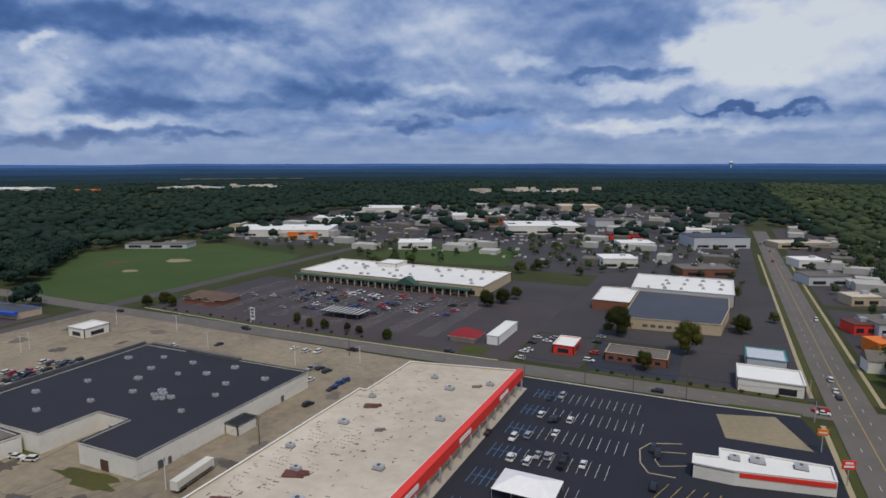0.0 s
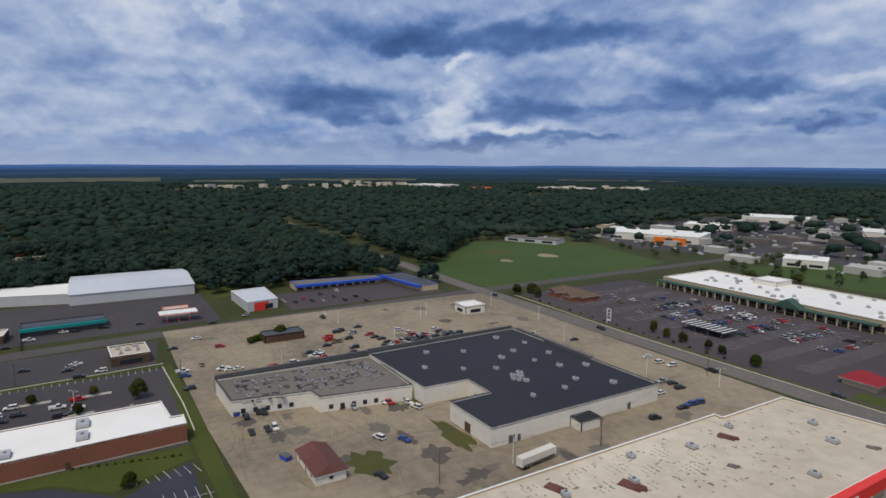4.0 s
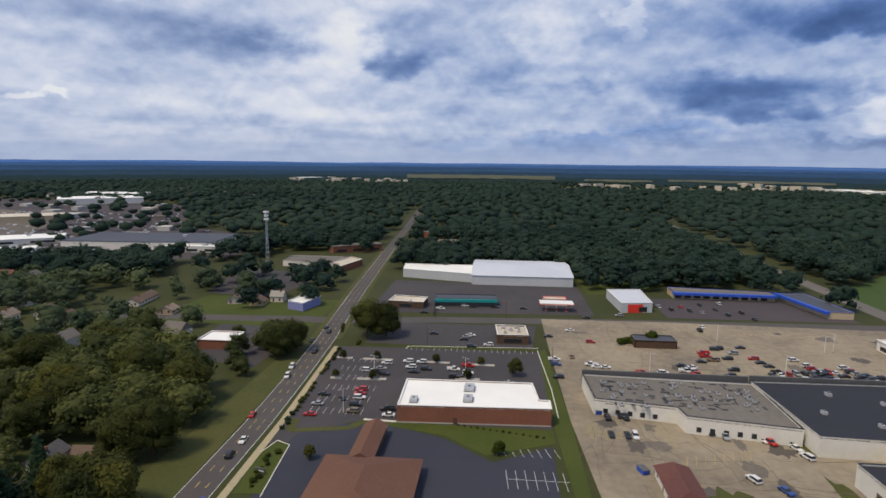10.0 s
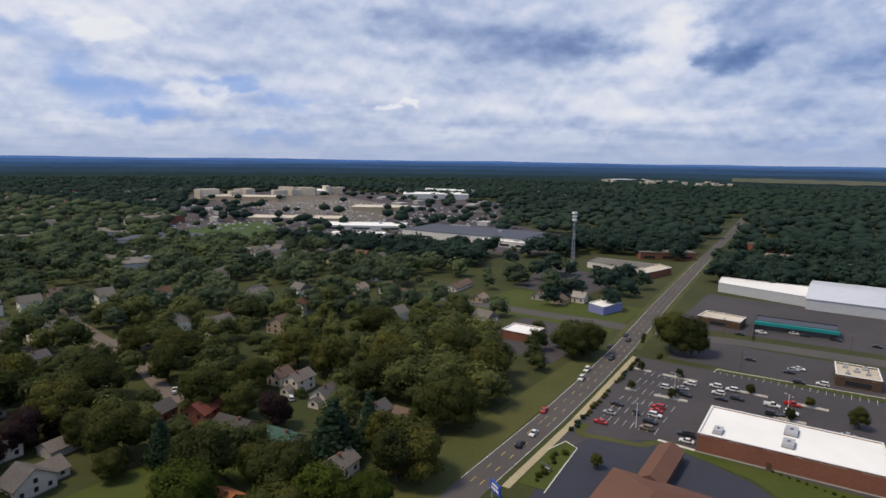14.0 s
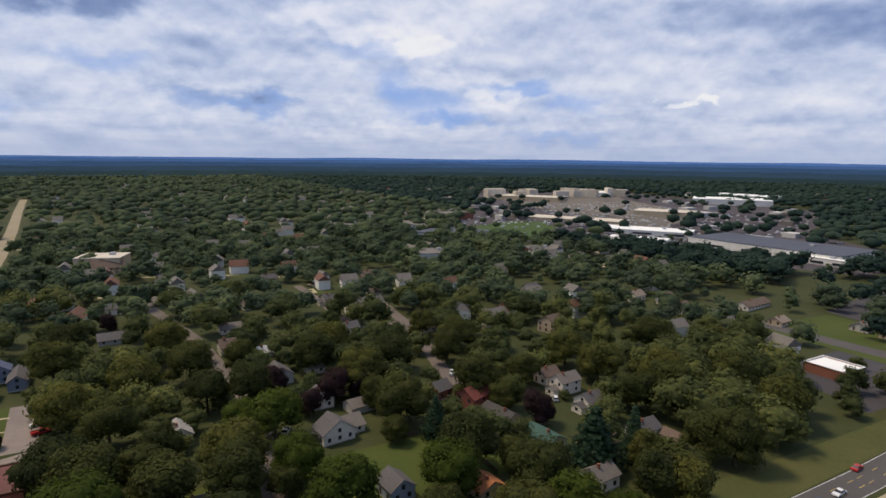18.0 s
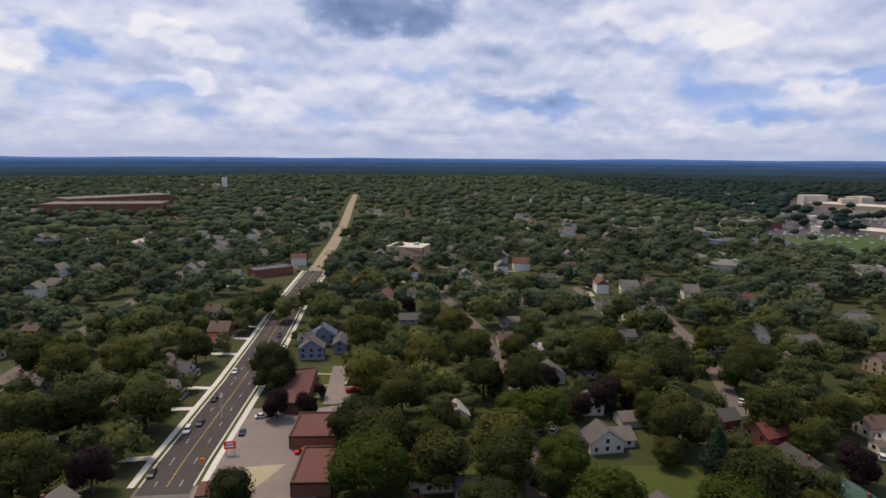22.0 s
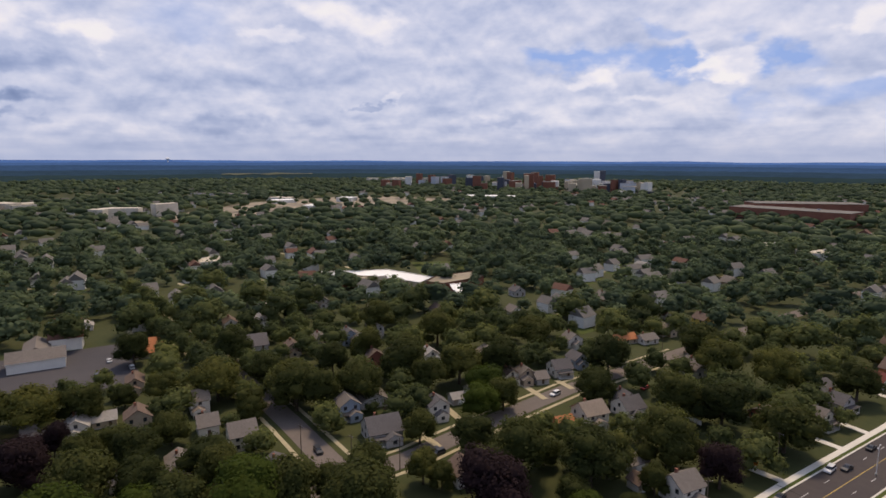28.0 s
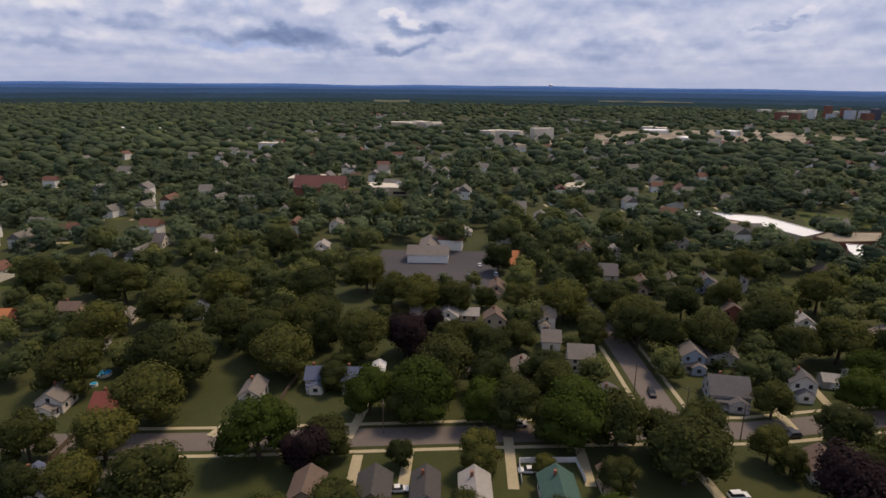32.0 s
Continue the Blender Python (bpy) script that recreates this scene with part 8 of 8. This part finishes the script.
NA, NR = 540, 30
hv, hf = [], []
for j in range(NR + 1):
    r = 2300 + (4780 - 2300) * (j / NR)
    u = j / NR
    for i in range(NA):
        an = math.tau * i / NA
        px, py = r * math.cos(an), r * math.sin(an)
        n1 = noise.noise(Vector((px / 700, py / 700, 3.0)))
        n2 = noise.noise(Vector((px / 60, py / 60, 8.0)))
        hv.append((px, py, 7 + 58 * u ** 1.15 + 9 * n1 * u + 4.5 * n2 * (1 - u * .6) - (6 if j == 0 else 0)))
for j in range(NR):
    for i in range(NA):
        a, b = j * NA + i, j * NA + (i + 1) % NA
        hf.append((a, b, b + NA, a + NA))
OPEN_LAND = [(174.5, 188.5, 2560, 2860), (166, 172, 2480, 2640), (152, 165, 2520, 2700), (128, 139, 2600, 2720), (5, 9, 2500, 2640), (-20, -12, 2700, 2800)]   # bearing from +X, distance
open_v, open_f, open_at = [], [], set()
for n_, f in enumerate(hf):
    fx, fy = sum(hv[i][0] for i in f) / 4, sum(hv[i][1] for i in f) / 4
    b_, r_ = math.degrees(math.atan2(fy, fx)), math.hypot(fx, fy)
    if any(a0 < (b_ if a1 < 180 or b_ > 0 else b_ + 360) < a1 and r0 < r_ < r1 for a0, a1, r0, r1 in OPEN_LAND):
        open_f.append(tuple(range(len(open_v), len(open_v) + 4)))
        open_v += [(hv[i][0], hv[i][1], hv[i][2] + 2.0) for i in f]
solid("field", MB().add(open_v, open_f), mat("far_meadow", (.060, .068, .038), (.085, .088, .052), .02, 1.0, 0), "pale strips of open land among far woods", "field", "stuff")
# each ring bluer and paler than the last: aerial haze painted as base colour
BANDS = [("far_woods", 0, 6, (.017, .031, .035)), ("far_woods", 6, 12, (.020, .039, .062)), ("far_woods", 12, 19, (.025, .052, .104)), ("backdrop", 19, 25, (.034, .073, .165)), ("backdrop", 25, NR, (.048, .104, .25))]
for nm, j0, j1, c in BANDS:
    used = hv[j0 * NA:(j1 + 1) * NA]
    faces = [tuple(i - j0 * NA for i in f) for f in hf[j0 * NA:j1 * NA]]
    m_ = mat("hazed_distant_woods_%d" % j0, c, tuple(q * 1.5 for q in c), .03, 1.0, 0, spec=0.0, stain=.4)
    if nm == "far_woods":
        solid(nm, MB().add(used, faces), m_, "far rolling woods before the horizon, haze painted into their colour", "woods", "stuff")
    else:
        solid(nm, MB().add(used, faces), m_, "wooded ridge on the horizon, painted in haze blue", "backdrop", "structure")

# far small buildings and cars of the shopping districts, and far roofs among the trees
rnd = random.Random(21)
mb_w, mb_r, mb_c = MB(), MB(), MB()
for i in range(230):
    if i < 110:
        x, y = rnd.uniform(-560, 20), rnd.uniform(520, 1240)
    elif i < 150:
        x, y = rnd.uniform(70, 200), rnd.uniform(330, 1000)
    else:
        x, y = rnd.uniform(-1050, -420), rnd.uniform(-1150, -300)
    if not (any(inside(x, y, p) for p in CLEAR[:2]) or (i >= 110 and i < 150)) or any(inside(x, y, p) for p in BARE):
        continue
    wd, dp, hg, rot = rnd.uniform(10, 34), rnd.uniform(9, 22), rnd.uniform(3.5, 6.5), rnd.uniform(-6, 6)
    (mb_w if rnd.random() < .6 else mb_r).box(x, y, 0, wd, dp, hg, rot)
for i in range(1300):
    x, y = (rnd.uniform(-560, 20), rnd.uniform(520, 1100)) if i < 650 else (rnd.uniform(-900, -420), rnd.uniform(-900, -300))
    if any(inside(x, y, p) for p in CLEAR[:2]):
        mb_c.box(x, y, .1, 4.4, 1.8, 1.4, rnd.choice([0, 90]))
solid("far_shops", mb_w, M["skin_far"], "cluster of small distant pale shops", "buildings", "stuff")
solid("far_shops", mb_r, M["roof_grey"], "cluster of small distant grey shops", "buildings", "stuff")
specks = MB()
rs = random.Random(9)
for x0, y0, x1, y1, n_ in ((-2150, -758, -2109, -341, 12), (-2038, 260, -1882, 779, 12), (-2201, 847, -1739, 1069, 14), (-1451, 1207, -1306, 1529, 12), (-625, 1393, -333, 1629, 12), (-743, -1099, -1053, -1032, 12), (-2227, -809, -2290, -426, 8), (1942, -899, 1787, -1101, 14), (1006, -43, 983, -112, 5), (1157, 127, 1133, 59, 4)):
    for i in range(n_):
        u = rs.random()
        specks.box(x0 + (x1 - x0) * u + rs.uniform(-30, 30), y0 + (y1 - y0) * u + rs.uniform(-30, 30), 0, rs.uniform(14, 46), rs.uniform(12, 22), rs.uniform(14, 20), rs.uniform(0, 180))
solid("far_shops", specks, M["roof_offwhite"], "pale distant buildings rising above the woods", "buildings", "stuff")
for x, y in ((4300, -575), (40, 4100)):
    t = thing("water_tower", "white water tower on the horizon", "water tower", x, y, 40, 0, "water towers")
    part("tank", MB().cyl(0, 0, 30, 9, 15, 8, 16).cyl(0, 0, 38, 15, 6, 7, 16), M["white"], t)
    part("stem", MB().cyl(0, 0, -20, 4, 4, 50, 10), M["white"], t)
solid("far_cars", mb_c, M["car"], "scattered distant parked cars", "cars", "stuff")
mw, mr, md = MB(), MB(), MB()
for x, y, wd, dp, hg, rot in FAR_HOUSES:
    mw.box(x, y, 0, wd, dp, hg, rot)
    c, s = math.cos(radians(rot)), math.sin(radians(rot))
    q = [(-wd * .55, -dp * .54, hg), (wd * .55, -dp * .54, hg), (wd * .55, dp * .54, hg), (-wd * .55, dp * .54, hg), (0, -dp * .54, hg + wd * .42), (0, dp * .54, hg + wd * .42)]
    (mr if rnd.random() < .78 else md).add([(x + c * a - s * b, y + s * a + c * b, z) for a, b, z in q], [(1, 2, 5, 4), (3, 0, 4, 5), (0, 1, 4), (2, 3, 5), (3, 2, 1, 0)])
drives, lawns = MB(), MB()
for x, y, wd, dp, hg, rot in FAR_HOUSES:
    d = Vector((x, y)).normalized()
    k = rnd.random()
    lawns.box(x - d.x * 9, y - d.y * 9, -.1, rnd.uniform(9, 15), rnd.uniform(8, 14), .14 + .02 * k, rot)
    if k < .6:
        drives.box(x - d.x * 8 - d.y * 6, y - d.y * 8 + d.x * 6, -.1, 3.2, rnd.uniform(9, 16), .18 + .02 * k, rot)
solid("lawns", lawns, M["lawn"], "small front lawns of distant houses", "lawn", "stuff")
solid("driveways", drives, M["walk"], "pale concrete drives of distant houses", "driveway", "stuff")
solid("far_houses", mw, M["wall_white"], "pale walls of distant houses among trees", "houses", "stuff")
solid("far_roofs", mr, M["roof_grey"], "grey roofs of distant houses among trees", "houses", "stuff")
solid("far_roofs", md, M["roof_brown"], "brown roofs of distant houses among trees", "houses", "stuff")
